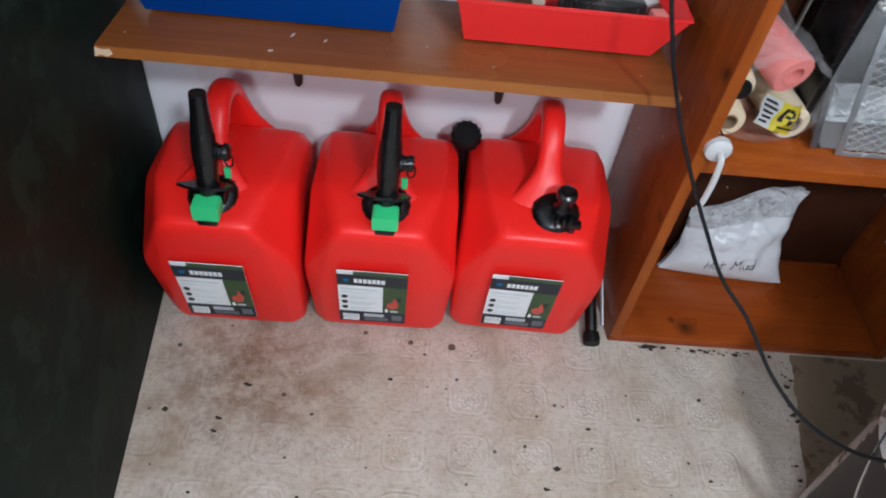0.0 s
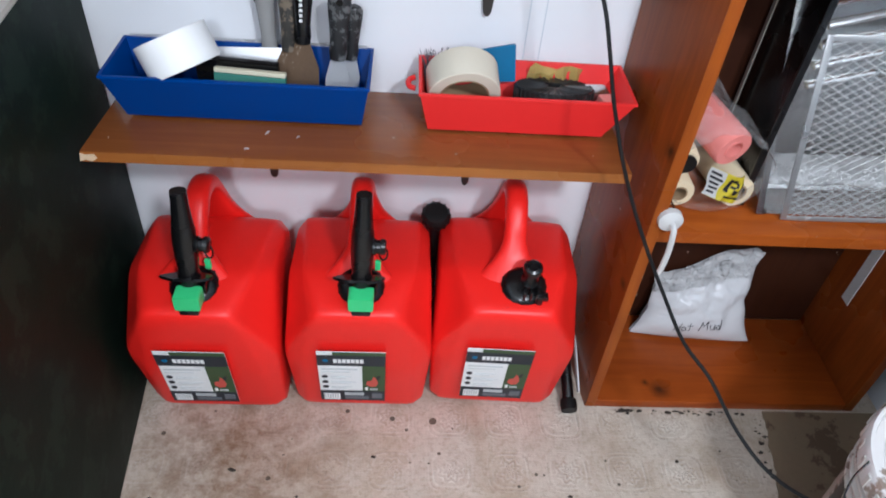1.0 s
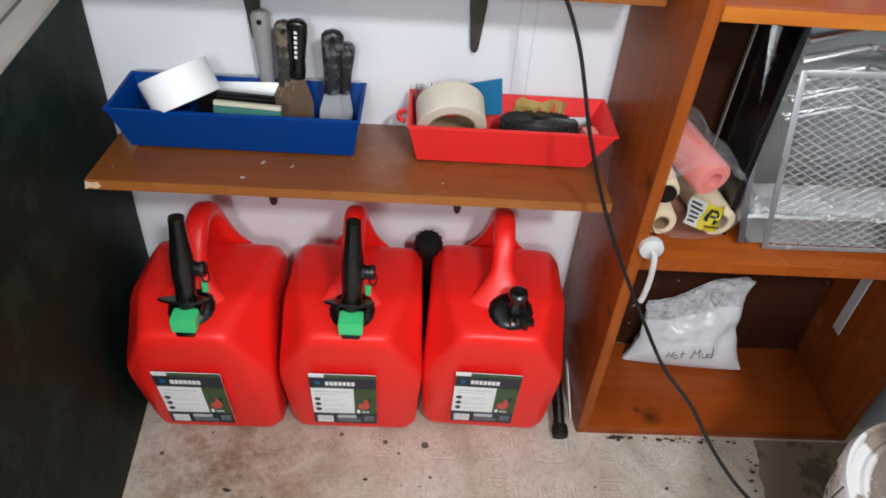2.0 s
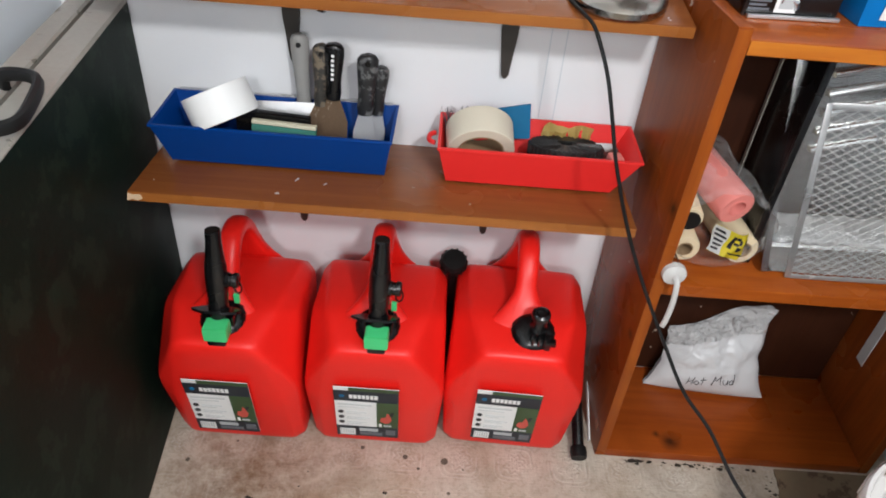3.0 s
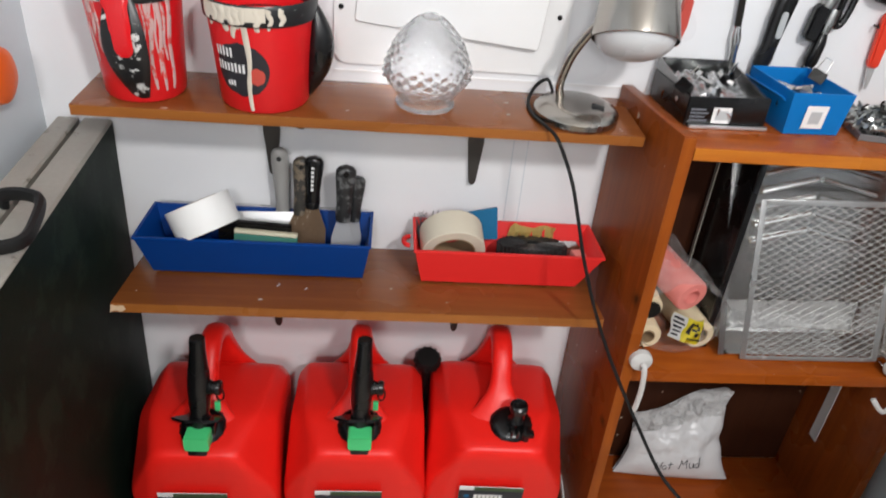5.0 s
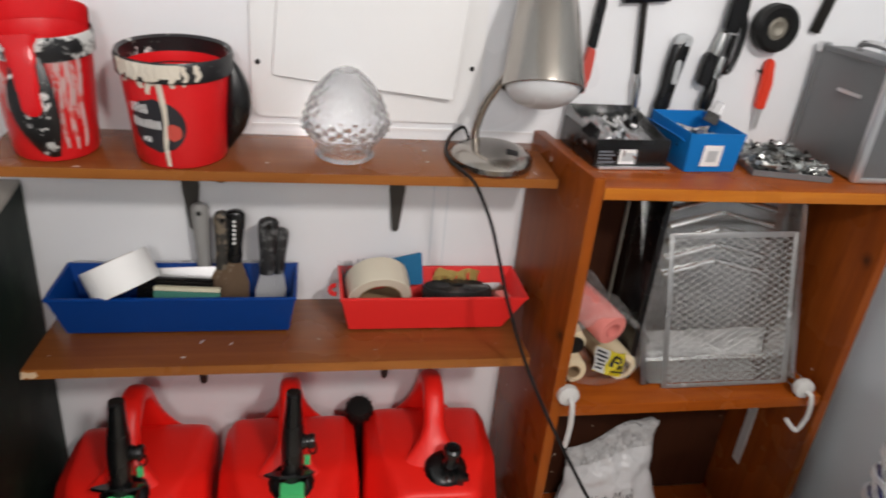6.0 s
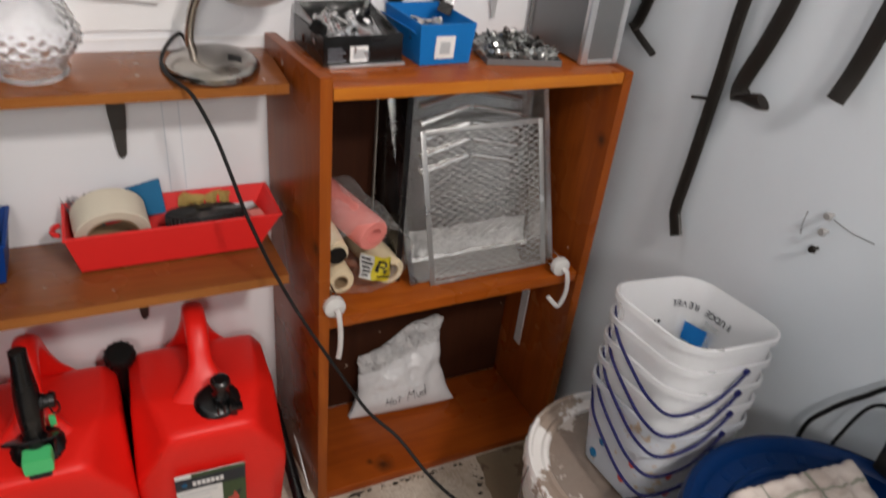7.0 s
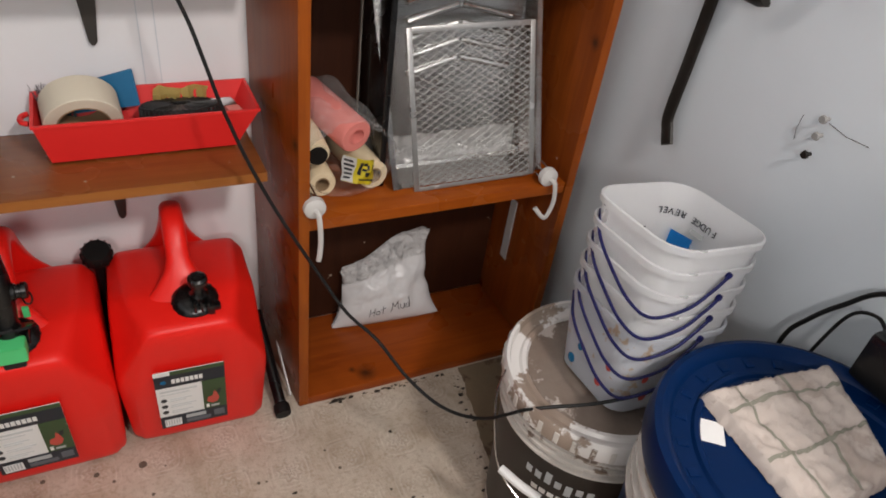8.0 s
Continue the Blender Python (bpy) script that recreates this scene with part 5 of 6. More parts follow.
tag = thing("bag_label", pose(0.124, -0.200, MID + 0.058, -16, 16, 4), "yellow label with black print on the roller bag", "label")


def bent(x0, x1, z0, z1, lift):
    """A stretch of the label, which follows the rounded bag."""
    sh = bmesh.new()
    n = 10
    rows_l = []
    for j in range(n + 1):
        z = z0 + (z1 - z0) * j / n
        rows_l.append([Vector((x, 26.0 * x * x + 4.0 * z * z - 0.004 * math.sin(90 * x + 60 * z) - 0.0025 * math.sin(210 * x - 170 * z) - lift, z)) for x in [x0 + (x1 - x0) * i / n for i in range(n + 1)]])
    loft(rows_l, cap=False, closed=False, bm=sh)
    bmesh.ops.solidify(sh, geom=sh.faces[:], thickness=0.0004)
    return sh


part("sheet", bent(-0.030, 0.030, -0.022, 0.022, 0.0), YELLOW_LABEL, tag)
part("white_end", bent(-0.0302, -0.014, -0.0215, 0.0215, 0.0005), PAPER, tag, "white end with small black print")
for k in range(5):
    part("print_bar", bent(-0.028, -0.018 + 0.002 * (k % 2), -0.016 + 0.0072 * k, -0.0125 + 0.0072 * k, 0.0011), INK, tag)
for x0, x1, z0, zz in ((-0.009, -0.004, -0.006, 0.016), (-0.003, 0.005, 0.011, 0.016), (-0.003, 0.004, 0.002, 0.006), (0.004, 0.008, 0.005, 0.013), (0.002, 0.009, -0.007, 0.001), (0.014, 0.018, -0.003, 0.014), (0.019, 0.026, 0.009, 0.014), (-0.006, 0.024, -0.015, -0.012)):
    part("print_bar", bent(x0, x1, z0, zz, 0.0009), INK, tag)

tray = thing("paint_tray", pose(0.196, -0.188, MID + 0.006, -18.5, -2, -2), "tinned steel paint tray standing on end", "paint tray")
W, L = 0.283, 0.375
trough = bmesh.new()
prof_t = [(0.000, 0.0), (0.006, 0.030), (0.013, 0.050), (0.022, 0.062), (0.036, 0.068), (0.056, 0.067), (0.074, 0.060), (0.090, 0.056), (0.160, 0.046), (0.250, 0.030), (0.345, 0.012), (L, 0.004)]
rings_t = []
for z, dep in prof_t:
    rings_t.append([Vector((-0.010, -0.004, z)), Vector((0.0, -0.004, z)), Vector((0.010, dep, z)), Vector((W - 0.010, dep, z)), Vector((W, -0.004, z)), Vector((W + 0.010, -0.004, z))])
loft(rings_t, cap=False, closed=False, bm=trough)
for vtx in trough.verts:
    vtx.co.x -= 0.016 * (vtx.co.z / L) * (1 - vtx.co.x / W)
bmesh.ops.solidify(trough, geom=trough.faces[:], thickness=0.0012)
part("pan", trough, GALV, tray, angle=20)
for k, z in enumerate((0.196, 0.226, 0.256, 0.286, 0.316)):
    dep = 0.030 + (0.250 - z) * 0.2 - 0.004
    for s in (-1, 1):
        mid_x = W / 2
        part("rib", tube([(mid_x + s * 0.004, dep, z + 0.024), (mid_x + s * 0.100, dep, z)], 0.0058, 10), GALV, tray, "raised chevron rib")
part("hanging_wire", tube(smooth_path([(0.050, 0.0, 0.360), (W / 2, -0.006, 0.374), (W - 0.05, 0.0, 0.360)], 6), 0.0016, 6), RUST, tray)
# Pale strip: dried paint, plus the well's bright metal reflection put into its colour.
film_rows = []
for z, dep in ((0.030, 0.0645), (0.036, 0.068), (0.046, 0.0675), (0.056, 0.067), (0.066, 0.0635), (0.076, 0.0592), (0.084, 0.0572)):
    film_rows.append([Vector((0.016 + (W - 0.032) * i / 20, dep - 0.0022, z + 0.004 * noise.noise(Vector((i * 0.5, z * 20, 0.4))) * (z in (0.030, 0.084)))) for i in range(21)])
smear = loft(film_rows, cap=False, closed=False)
bmesh.ops.solidify(smear, geom=smear.faces[:], thickness=0.0004)
part("paint_smear", smear, PAINT_SHEEN, tray, "thin smear of dried white paint with painted-in sheen", angle=60)
crust = bmesh.new()
r5 = random.Random(31)
for _ in range(330):
    x, z = 0.022 + (W - 0.044) * r5.random(), 0.030 + 0.046 * r5.random()
    r = 0.0005 + 0.0019 * r5.random() ** 2
    lathe([(0, 0.0012), (r * 0.7, 0.0008), (r, 0.0), (0, -0.0005)], 7, bm=crust)
    for vtx in list(crust.verts)[-16:]:
        vtx.co = Vector((x + vtx.co.x * 1.4, 0.0638 - vtx.co.z, z + vtx.co.y))
tagged(part("dried_paint", crust, WHITE_PLASTIC, tray, "flecks of dried white paint"), kind="stuff")
screen = thing("roller_screen", pose(0.230, -0.196, MID, -16.5, -2.5, -2), "expanded metal roller screen crusted with white paint", "roller screen")
SW, SL = 0.237, 0.286
part("rim", block(-0.0045, 0.0050, -0.0014, 0.0014, 0.001, SL, 0.0006), SCREEN_RIM, screen)
part("rim", block(SW - 0.0050, SW + 0.0045, -0.0014, 0.0014, 0.001, SL, 0.0006), SCREEN_RIM, screen)
part("rim", block(0.0052, SW - 0.0052, -0.0012, 0.0014, SL - 0.009, SL + 0.001, 0.0006), SCREEN_RIM, screen)
part("rim", block(0.0052, SW - 0.0052, -0.0012, 0.0014, 0.0, 0.007, 0.0006), SCREEN_RIM, screen)
mesh_bm = bmesh.new()


def clip_line(p, q):
    t0, t1 = 0.0, 1.0
    for a, b, lo, hi in ((p[0], q[0], 0.003, SW - 0.003), (p[1], q[1], 0.004, SL - 0.004)):
        dlt = b - a
        for bound, sign in ((lo, 1), (hi, -1)):
            num, den = (bound - a) * sign, dlt * sign
            if den == 0:
                if num > 0:
                    return None
            elif den > 0:
                t0 = max(t0, num / den)
            else:
                t1 = min(t1, num / den)
    if t0 >= t1:
        return None
    return (p[0] + (q[0] - p[0]) * t0, p[1] + (q[1] - p[1]) * t0), (p[0] + (q[0] - p[0]) * t1, p[1] + (q[1] - p[1]) * t1)


k = -14
while k < 40:
    for s in (1, -1):
        z_a = k * 0.0125
        seg_l = clip_line((0.0, z_a), (SW, z_a + s * 0.58 * SW))
        if seg_l:
            (xa, za), (xb, zb) = seg_l
            tube([(xa, 0.0005 * s, za), (xb, 0.0005 * s, zb)], 0.00055, 4, bm=mesh_bm)
    k += 1
tagged(part("mesh", mesh_bm, GRID_WHITE, screen, "diamond mesh of thin strands", smooth=False), kind="stuff")
# Black sheet puts the shade of the gap beside the tray into colour.
liner = thing("dark_gap_sheet", pose(0.178, -0.012, MID, 0, 0, -2), "thin black sheet added to darken the gap beside the tray", "tray liner")
part("sheet", block(-0.003, 0.003, -0.146, 0.0, 0.003, 0.367, 0.001), BLACK, liner)
part("lip", block(-0.006, 0.005, -0.152, -0.1465, 0.0, 0.370, 0.002), BLACK, liner, "folded front lip")
solid("narrow_metal_strip", block(-0.0012, 0.0012, -0.010, 0.0, 0.0, 0.365, 0.0005), RAIL, "narrow grey metal strip standing at the back", "metal strip", pose(0.166, -0.030, MID, 0, 0, -4))


def roller_frame_tool(x, y, cap_z, lean, label, arm):
    rf = thing("paint_roller", pose(x, y, cap_z, 0, 0, lean), label, "paint roller", "paint rollers")
    part("end_cap", moved(lathe([(0, -0.004), (0.010, -0.004), (0.0185, 0.0), (0.0190, 0.010), (0.015, 0.016), (0, 0.017)], 24), Matrix.Rotation(radians(-90), 4, "X")), HOOK_WHITE, rf, "white plastic end cap")
    for a in (45, 135, 225, 315):
        cx, cz = 0.012 * math.cos(radians(a)), 0.012 * math.sin(radians(a))
        part("cage_wire", tube([(cx, 0.012, cz), (cx, 0.150, cz)], 0.0016, 6), CHROME, rf, "bright cage wire")
    part("arm", tube(smooth_path(arm, 5), 0.0046, 10, flat=0.7), HOOK_WHITE, rf, "paint-crusted bent wire arm")
    return rf


roller_frame_tool(0.026, -0.246, 0.490, 0, "paint roller frame with white cap over the shelf edge", [(0.0, -0.004, 0.0), (0.002, -0.014, -0.006), (0.005, -0.016, -0.045), (0.004, -0.016, -0.080), (0.002, -0.015, -0.096)])
roller_frame_tool(0.487, -0.238, 0.480, 0, "paint roller frame with white cap over the shelf edge", [(0.0, -0.004, 0.0), (0.005, -0.014, -0.006), (0.010, -0.016, -0.045), (0.004, -0.014, -0.078), (-0.004, -0.012, -0.082), (-0.022, -0.004, -0.062)])

# ---- bottom of the shelf unit ----
LOW = 0.0215
powder = thing("powder_bag", pose(0.252, -0.066, LOW + 0.002, -14, 0, -5) @ Matrix.Diagonal((1.0, 1.0, 0.95, 1)), "clear plastic bag of white powder with handwriting", "powder bag")


def pillow(u, v, side):
    """A point of the bag; u across, v up, side -1 front or 1 back."""
    left = Vector((-0.128 + 0.075 * v - 0.050 * v * v, 0, 0.150 * v))
    right = Vector((0.128 - 0.115 * v + 0.085 * v * v, 0, 0.004 + 0.226 * v))
    p = left.lerp(right, u)
    p.z += 0.012 * math.sin(math.pi * u) * v - 0.010 * math.sin(2 * math.pi * u) * v * v
    fill = (math.sin(math.pi * u) ** 0.6) * (math.sin(math.pi * min(1.0, (v + 0.015) / 0.95)) ** 0.55 if v < 0.93 else 0.0)
    low = max(0.0, 1 - v * 0.9)
    n1 = noise.noise(Vector((u * 7, v * 6, 1.7 + side)))
    crease = 1 - abs(noise.noise(Vector((u * 9 + v * 5, v * 9 - u * 3, 4.0 + side)))) * 3.0
    wrinkle = 0.010 * n1 + 0.0030 * max(0.0, crease) + 0.003 * noise.noise(Vector((u * 26, v * 22, 2.0 + side)))
    y = side * (0.004 + 0.042 * fill * (0.40 + 0.60 * low)) + side * wrinkle * (0.25 + fill) * (0.18 + 1.2 * v)
    return Vector((p.x + n1 * 0.010 * v, y, p.z + 0.006 * n1 * v))


def bag_sheet(v0, v1, name, material, label):
    bm = bmesh.new()
    cn, rn = 44, 30
    for side in (-1, 1):
        vs = [[bm.verts.new(pillow(i / cn, v0 + (v1 - v0) * j / rn, side)) for j in range(rn + 1)] for i in range(cn + 1)]
        for i in range(cn):
            for j in range(rn):
                bm.faces.new((vs[i][j], vs[i + 1][j], vs[i + 1][j + 1], vs[i][j + 1]))
    bmesh.ops.remove_doubles(bm, verts=bm.verts, dist=0.0004)
    return part(name, bm, material, powder, label, angle=180)


bag_sheet(0.0, 0.74, "filled_bag", POWDER, "")
top_film = film_sheet("empty_bag_top")
top_film.node_tree.nodes["Principled BSDF"].inputs["Alpha"].default_value = 0.78
bag_sheet(0.74, 1.0, "bag_top", top_film, "crumpled clear top of the bag")


def pen(strokes, size, at_u, at_v):
    """Handwritten strokes laid on the front of the bag."""
    for line in strokes:
        pts = [pillow(at_u + x * size, at_v + (y + 0.05 * x) * size * 1.2, -1) + Vector((0, -0.0007, 0)) for x, y in [(q.x, q.y) for q in smooth_path([(x, y, 0) for x, y in line], 4)]]
        part("handwriting", tube(pts, 0.0008, 5), INK, powder)


def circle(cx, cy, r):
    return [(cx + r * math.cos(a), cy + r * 1.2 * math.sin(a)) for a in [1.2 + 2 * math.pi * k / 9 for k in range(10)]]


pen([[(0, 0), (0.05, 1)], [(0.5, 0), (0.6, 1)], [(0.02, 0.45), (0.55, 0.55)], circle(0.95, 0.25, 0.2), [(1.45, 0), (1.5, 0.95)], [(1.25, 0.6), (1.75, 0.68)],
     [(2.3, 0), (2.42, 0.5), (2.5, 1.05)], [(2.5, 1.05), (2.66, 0.62), (2.78, 0.5)], [(2.78, 0.5), (2.95, 0.8), (3.08, 1.1)], [(3.08, 1.1), (3.12, 0.5), (3.2, 0.05)],
     [(3.42, 0.6), (3.42, 0.2), (3.58, 0.05), (3.74, 0.22), (3.78, 0.62), (3.82, 0.05)], circle(4.15, 0.28, 0.2), [(4.36, 0.02), (4.40, 0.5), (4.42, 1.1)]], 0.098, 0.30, 0.17)
solid("galvanised_strip", block(-0.001, 0.001, -0.0125, 0.0125, -0.16, 0.0, 0.0004, 1), GRID_WHITE, "paint-flecked galvanised metal strip hanging on the side", "metal strip", pose(0.5285, -0.085, 0.325, 0, 0, 0))

# ---- rods between the cans and the unit ----
knob_rod = thing("black_rod", pose(-0.3125, -0.060, 0.0), "black rod with a ribbed round knob behind the cans", "rod")
part("shaft", tube([(0, 0, 0.001), (0, 0.0, 0.200), (0, 0.0, 0.318)], 0.0092, 16), BLACK, knob_rod)
part("knob", moved(lathe([(0, 0), (0.012, 0), (0.022, 0.006), (0.025, 0.014), (0.025, 0.028), (0.021, 0.034), (0, 0.035)], 28), Matrix.Translation((0, 0.002, 0.314)) @ Matrix.Rotation(radians(22), 4, "X")), BLACK_MATT, knob_rod, "ribbed black knob")
for k in range(14):
    a = 2 * math.pi * k / 14
    part("knob_rib", moved(tube([(0.0252 * math.cos(a), 0.0252 * math.sin(a), 0.013), (0.0252 * math.cos(a), 0.0252 * math.sin(a), 0.029)], 0.0018, 5), Matrix.Translation((0, 0.002, 0.314)) @ Matrix.Rotation(radians(22), 4, "X")), BLACK_MATT, knob_rod)
low_rod = thing("black_tube", pose(-0.036, -0.244, 0.016), "black tube with a round foot lying beside the unit", "tube")
part("shaft", tube([(0, 0.004, 0.0), (-0.006, 0.19, 0.10)], 0.0115, 16), BLACK, low_rod)
part("foot", tube([(0, -0.012, -0.003), (0, 0.000, 0.0), (0, 0.010, 0.003)], [0.0150, 0.0165, 0.0150], 20), BLACK_MATT, low_rod, "black rubber foot")
solid("white_strip", block(-0.0015, 0.0015, -0.20, 0.0, 0.0, 0.014, 0.0004, 1), WHITE_PLASTIC, "narrow white plastic strip beside the unit", "strip", pose(-0.012, -0.030, 0.095, 25, 0, 0))

# ---- buckets ----
def bucket_r(z):
    return 0.132 + (0.150 - 0.132) * z / 0.36


val = thing("paint_bucket", pose(0.380, -0.620, 0.004), "white paint bucket with spattered lid and brown label", "bucket")
part("body", lathe([(0, 0), (0.128, 0), (0.132, 0.004), (0.1495, 0.345), (0.1525, 0.350), (0.1525, 0.356), (0.149, 0.358), (0, 0.358)], 64), BUCKET, val)
for z in (0.300, 0.318, 0.334):
    part("hoop", lathe([(bucket_r(z) - 0.001, z - 0.004), (bucket_r(z) + 0.006, z - 0.002), (bucket_r(z) + 0.006, z + 0.002), (bucket_r(z) - 0.001, z + 0.004)], 64), BUCKET, val)
part("lid", lathe([(0.1535, 0.346), (0.1575, 0.346), (0.1585, 0.352), (0.1580, 0.374), (0.1550, 0.379), (0.1500, 0.378), (0.1470, 0.368), (0.134, 0.366), (0.130, 0.371), (0.124, 0.371), (0.121, 0.366), (0, 0.366)], 72), plain("spattered_lid", (0.74, 0.72, 0.70), 0.18, 0, 0.06, 20, 0.08, spots=(0.30, 0.235, 0.19), spot_level=0.53, spot_scale=11), val, "white lid spattered with brown paint")
part("lid_panel", lathe([(0, 0.3661), (0.1205, 0.3661), (0.1205, 0.3668), (0.118, 0.3672), (0, 0.3672)], 64), plain("dried_brown_paint_film", (0.22, 0.175, 0.145), 0.13, 0, 0.3, 16, 0.5, spots=(0.52, 0.47, 0.43), spot_level=0.60, spot_scale=9), val, "recessed lid panel covered in dried brown paint")
for k in range(36):
    a = 2 * math.pi * k / 36
    part("lid_tab", moved(block(-0.004, 0.004, 0.1580, 0.1600, 0.349, 0.371, 0.0006, 1), Matrix.Rotation(a, 4, "Z")), BUCKET, val)
lab_v = wrap(bucket_r, 150, 335, 0.045, 0.292, 0.0008, 40, 6, False, LABEL_BROWN, "label", val, "dark brown label with pale word bars")
for k, (low, tall) in enumerate(((0, 0.016), (0, 0.016), (0, 0.026), (0, 0.016), (0.009, 0.016), (0, 0.016), (0, 0.015))):
    a0 = 197 + k * 6.6
    wrap(bucket_r, a0, a0 + 4.2, 0.243 - low, 0.243 + tall, 0.0014, 3, 2, False, PALE_INK, "word_bar", lab_v)
for k in range(7):
    a0 = 203 + k * 5.6
    wrap(bucket_r, a0, a0 + 4.4, 0.214, 0.225, 0.0014, 3, 2, False, PAPER, "word_bar", lab_v)
wrap(bucket_r, 206, 286, 0.060, 0.130, 0.0014, 18, 4, False, PALE_INK, "label_patch", lab_v)
bail = smooth_path([(-0.158, 0.040, 0.385), (-0.172, 0.030, 0.355), (-0.180, 0.008, 0.310), (-0.180, -0.030, 0.245), (-0.160, -0.090, 0.212), (-0.120, -0.140, 0.150), (0.0, -0.176, 0.135), (0.110, -0.150, 0.150), (0.165, -0.08, 0.22), (0.160, -0.02, 0.320)], 6)
part("bail_wire", tube(bail, 0.0017, 6), CHROME, val, "thin wire bail")
part("bail_grip", tube(smooth_path([(-0.181, -0.034, 0.250), (-0.166, -0.066, 0.246), (-0.146, -0.096, 0.240)], 5), 0.0070, 10), WHITE_PLASTIC, val, "white plastic grip")

# nested square pails, tilted a little towards the wall
PAILS = Matrix.Translation((0.398, -0.634, 0.3735)) @ Matrix.Rotation(radians(5.5), 4, "Y") @ Matrix.Rotation(radians(-4.5), 4, "X")
PAIL_W0, PAIL_W1, PAIL_H = 0.142, 0.184, 0.148


def square_pail(m, wire, label, printed):
    sp = thing("square_pail", m, label, "square pail", "nested square pails")
    def rr(w, z, r):
        return rrect(w, w, r, 7, z)
    shell = loft([rr(PAIL_W0, 0, 0.030), rr(PAIL_W0 + (PAIL_W1 - PAIL_W0) * 0.72, PAIL_H * 0.74, 0.040), rr(PAIL_W1 - 0.012, PAIL_H * 0.76, 0.042), rr(PAIL_W1 - 0.008, PAIL_H * 0.93, 0.044), rr(PAIL_W1, PAIL_H * 0.94, 0.046), rr(PAIL_W1, PAIL_H, 0.046), rr(PAIL_W1 - 0.006, PAIL_H + 0.001, 0.044), rr(PAIL_W1 - 0.010, PAIL_H * 0.9, 0.043), rr(PAIL_W0 - 0.003, 0.003, 0.029)])
    part("body", shell, CLEAR_PRINT if printed else MILKY, sp, angle=50)
    if wire:
        hw = PAIL_W1 / 2 - 0.002
        h = smooth_path([(-hw + 0.012, 0.070, 0.122), (-hw - 0.003, 0.040, 0.098), (-hw - 0.005, -0.005, 0.070), (-hw - 0.005, -0.050, 0.051), (-hw * 0.92, -hw * 0.92, 0.047), (-0.040, -hw - 0.006, 0.064), (-0.005, -hw - 0.006, 0.089), (0.014, -hw - 0.005, 0.107)], 8)
        part("bail_handle", tube(h, 0.0023, 8), BLUE_WIRE, sp, "navy plastic wire handle")
        part("pivot", moved(lathe([(0, 0), (0.005, 0), (0.005, 0.008), (0, 0.009)], 12), Matrix.Translation((0.014, -hw + 0.002, 0.107)) @ Matrix.Rotation(radians(90), 4, "X")), BLUE_WIRE, sp)
    return sp


STEP = 0.0345
bottom_pail = square_pail(PAILS, True, "clear printed square pail at the bottom of a stack", True)
for k in range(1, 4):
    square_pail(PAILS @ Matrix.Translation((0, 0, STEP * k)), True, "milky white square pail nested in a stack", False)
top_pail = square_pail(PAILS @ Matrix.Translation((0, 0, STEP * 4)), True, "milky white empty square pail on top of a stack", False)
for a, z, w in ((-0.03, 0.03, 0.007), (0.02, 0.055, 0.006), (-0.045, 0.070, 0.006), (0.035, 0.022, 0.008)):
    hw = PAIL_W0 / 2 + (PAIL_W1 - PAIL_W0) / 2 * z / PAIL_H * 0.97 + 0.0012
    part("fruit_print", moved(lathe([(0, 0), (w, 0.0), (w * 0.7, 0.0006), (0, 0.0008)], 14), Matrix.Translation((a, -hw, z)) @ Matrix.Rotation(radians(90), 4, "X")), RED_INK, bottom_pail, "small red printed fruit", smooth=False)
    part("fruit_print", moved(lathe([(0, 0), (w, 0.0), (w * 0.7, 0.0006), (0, 0.0008)], 14), Matrix.Translation((-hw, a, z)) @ Matrix.Rotation(radians(-90), 4, "Y")), TEAL if a > 0 else RED_INK, bottom_pail, "small printed fruit", smooth=False)
slope_in = ((PAIL_W1 - 0.010) - (PAIL_W0 - 0.003)) / 2 / (0.9 * PAIL_H)


def inside(z):
    return (PAIL_W0 - 0.003) / 2 + slope_in * z


bend = 0.040


def inner_wall(s, z, proud=0.0008):
    """A place on the inner wall, s along it from the middle of one wall round the corner to the next."""
    h = inside(z)
    flat = h - bend
    arc = bend * math.pi / 2
    if s < flat:
        p, n = Vector((h, s, z)), Vector((-1, 0, 0))
    elif s < flat + arc:
        a = (s - flat) / bend
        p, n = Vector((flat + bend * math.cos(a), flat + bend * math.sin(a), z)), Vector((-math.cos(a), -math.sin(a), 0))
    else:
        p, n = Vector((flat - (s - flat - arc), h, z)), Vector((0, -1, 0))
    n = (n + Vector((0, 0, slope_in))).normalized()
    p += n * (0.0024 + proud)
    down = Vector((0, 0, -1)) - n * n.dot(Vector((0, 0, -1)))
    down.normalize()
    across = down.cross(n)
    m = Matrix((across, down, n)).transposed().to_4x4()
    m.translation = p
    return m


for k, ch in enumerate("FUDGE REVEL"):
    if ch != " ":
        writing("letter", ch, 0.0140, inner_wall(-0.004 + k * 0.0102, 0.112), NAVY, top_pail)
part("blue_print", moved(block(-0.031, 0.031, -0.014, 0.014, -0.0003, 0.0003, 0), inner_wall(0.048, 0.066)), BLUE_BOX, top_pail, "blue printed patch showing through", smooth=False)
part("grey_print", moved(block(-0.012, 0.012, -0.004, 0.004, -0.0003, 0.0003, 0), inner_wall(0.026, 0.092)), PALE_INK, top_pail, smooth=False)
for k in range(3):
    part("print_dot", moved(lathe([(0, 0), (0.003, 0), (0.0026, 0.0006), (0, 0.0007)], 10), inner_wall(0.118 + 0.009 * k, 0.080)), NAVY, top_pail, smooth=False)

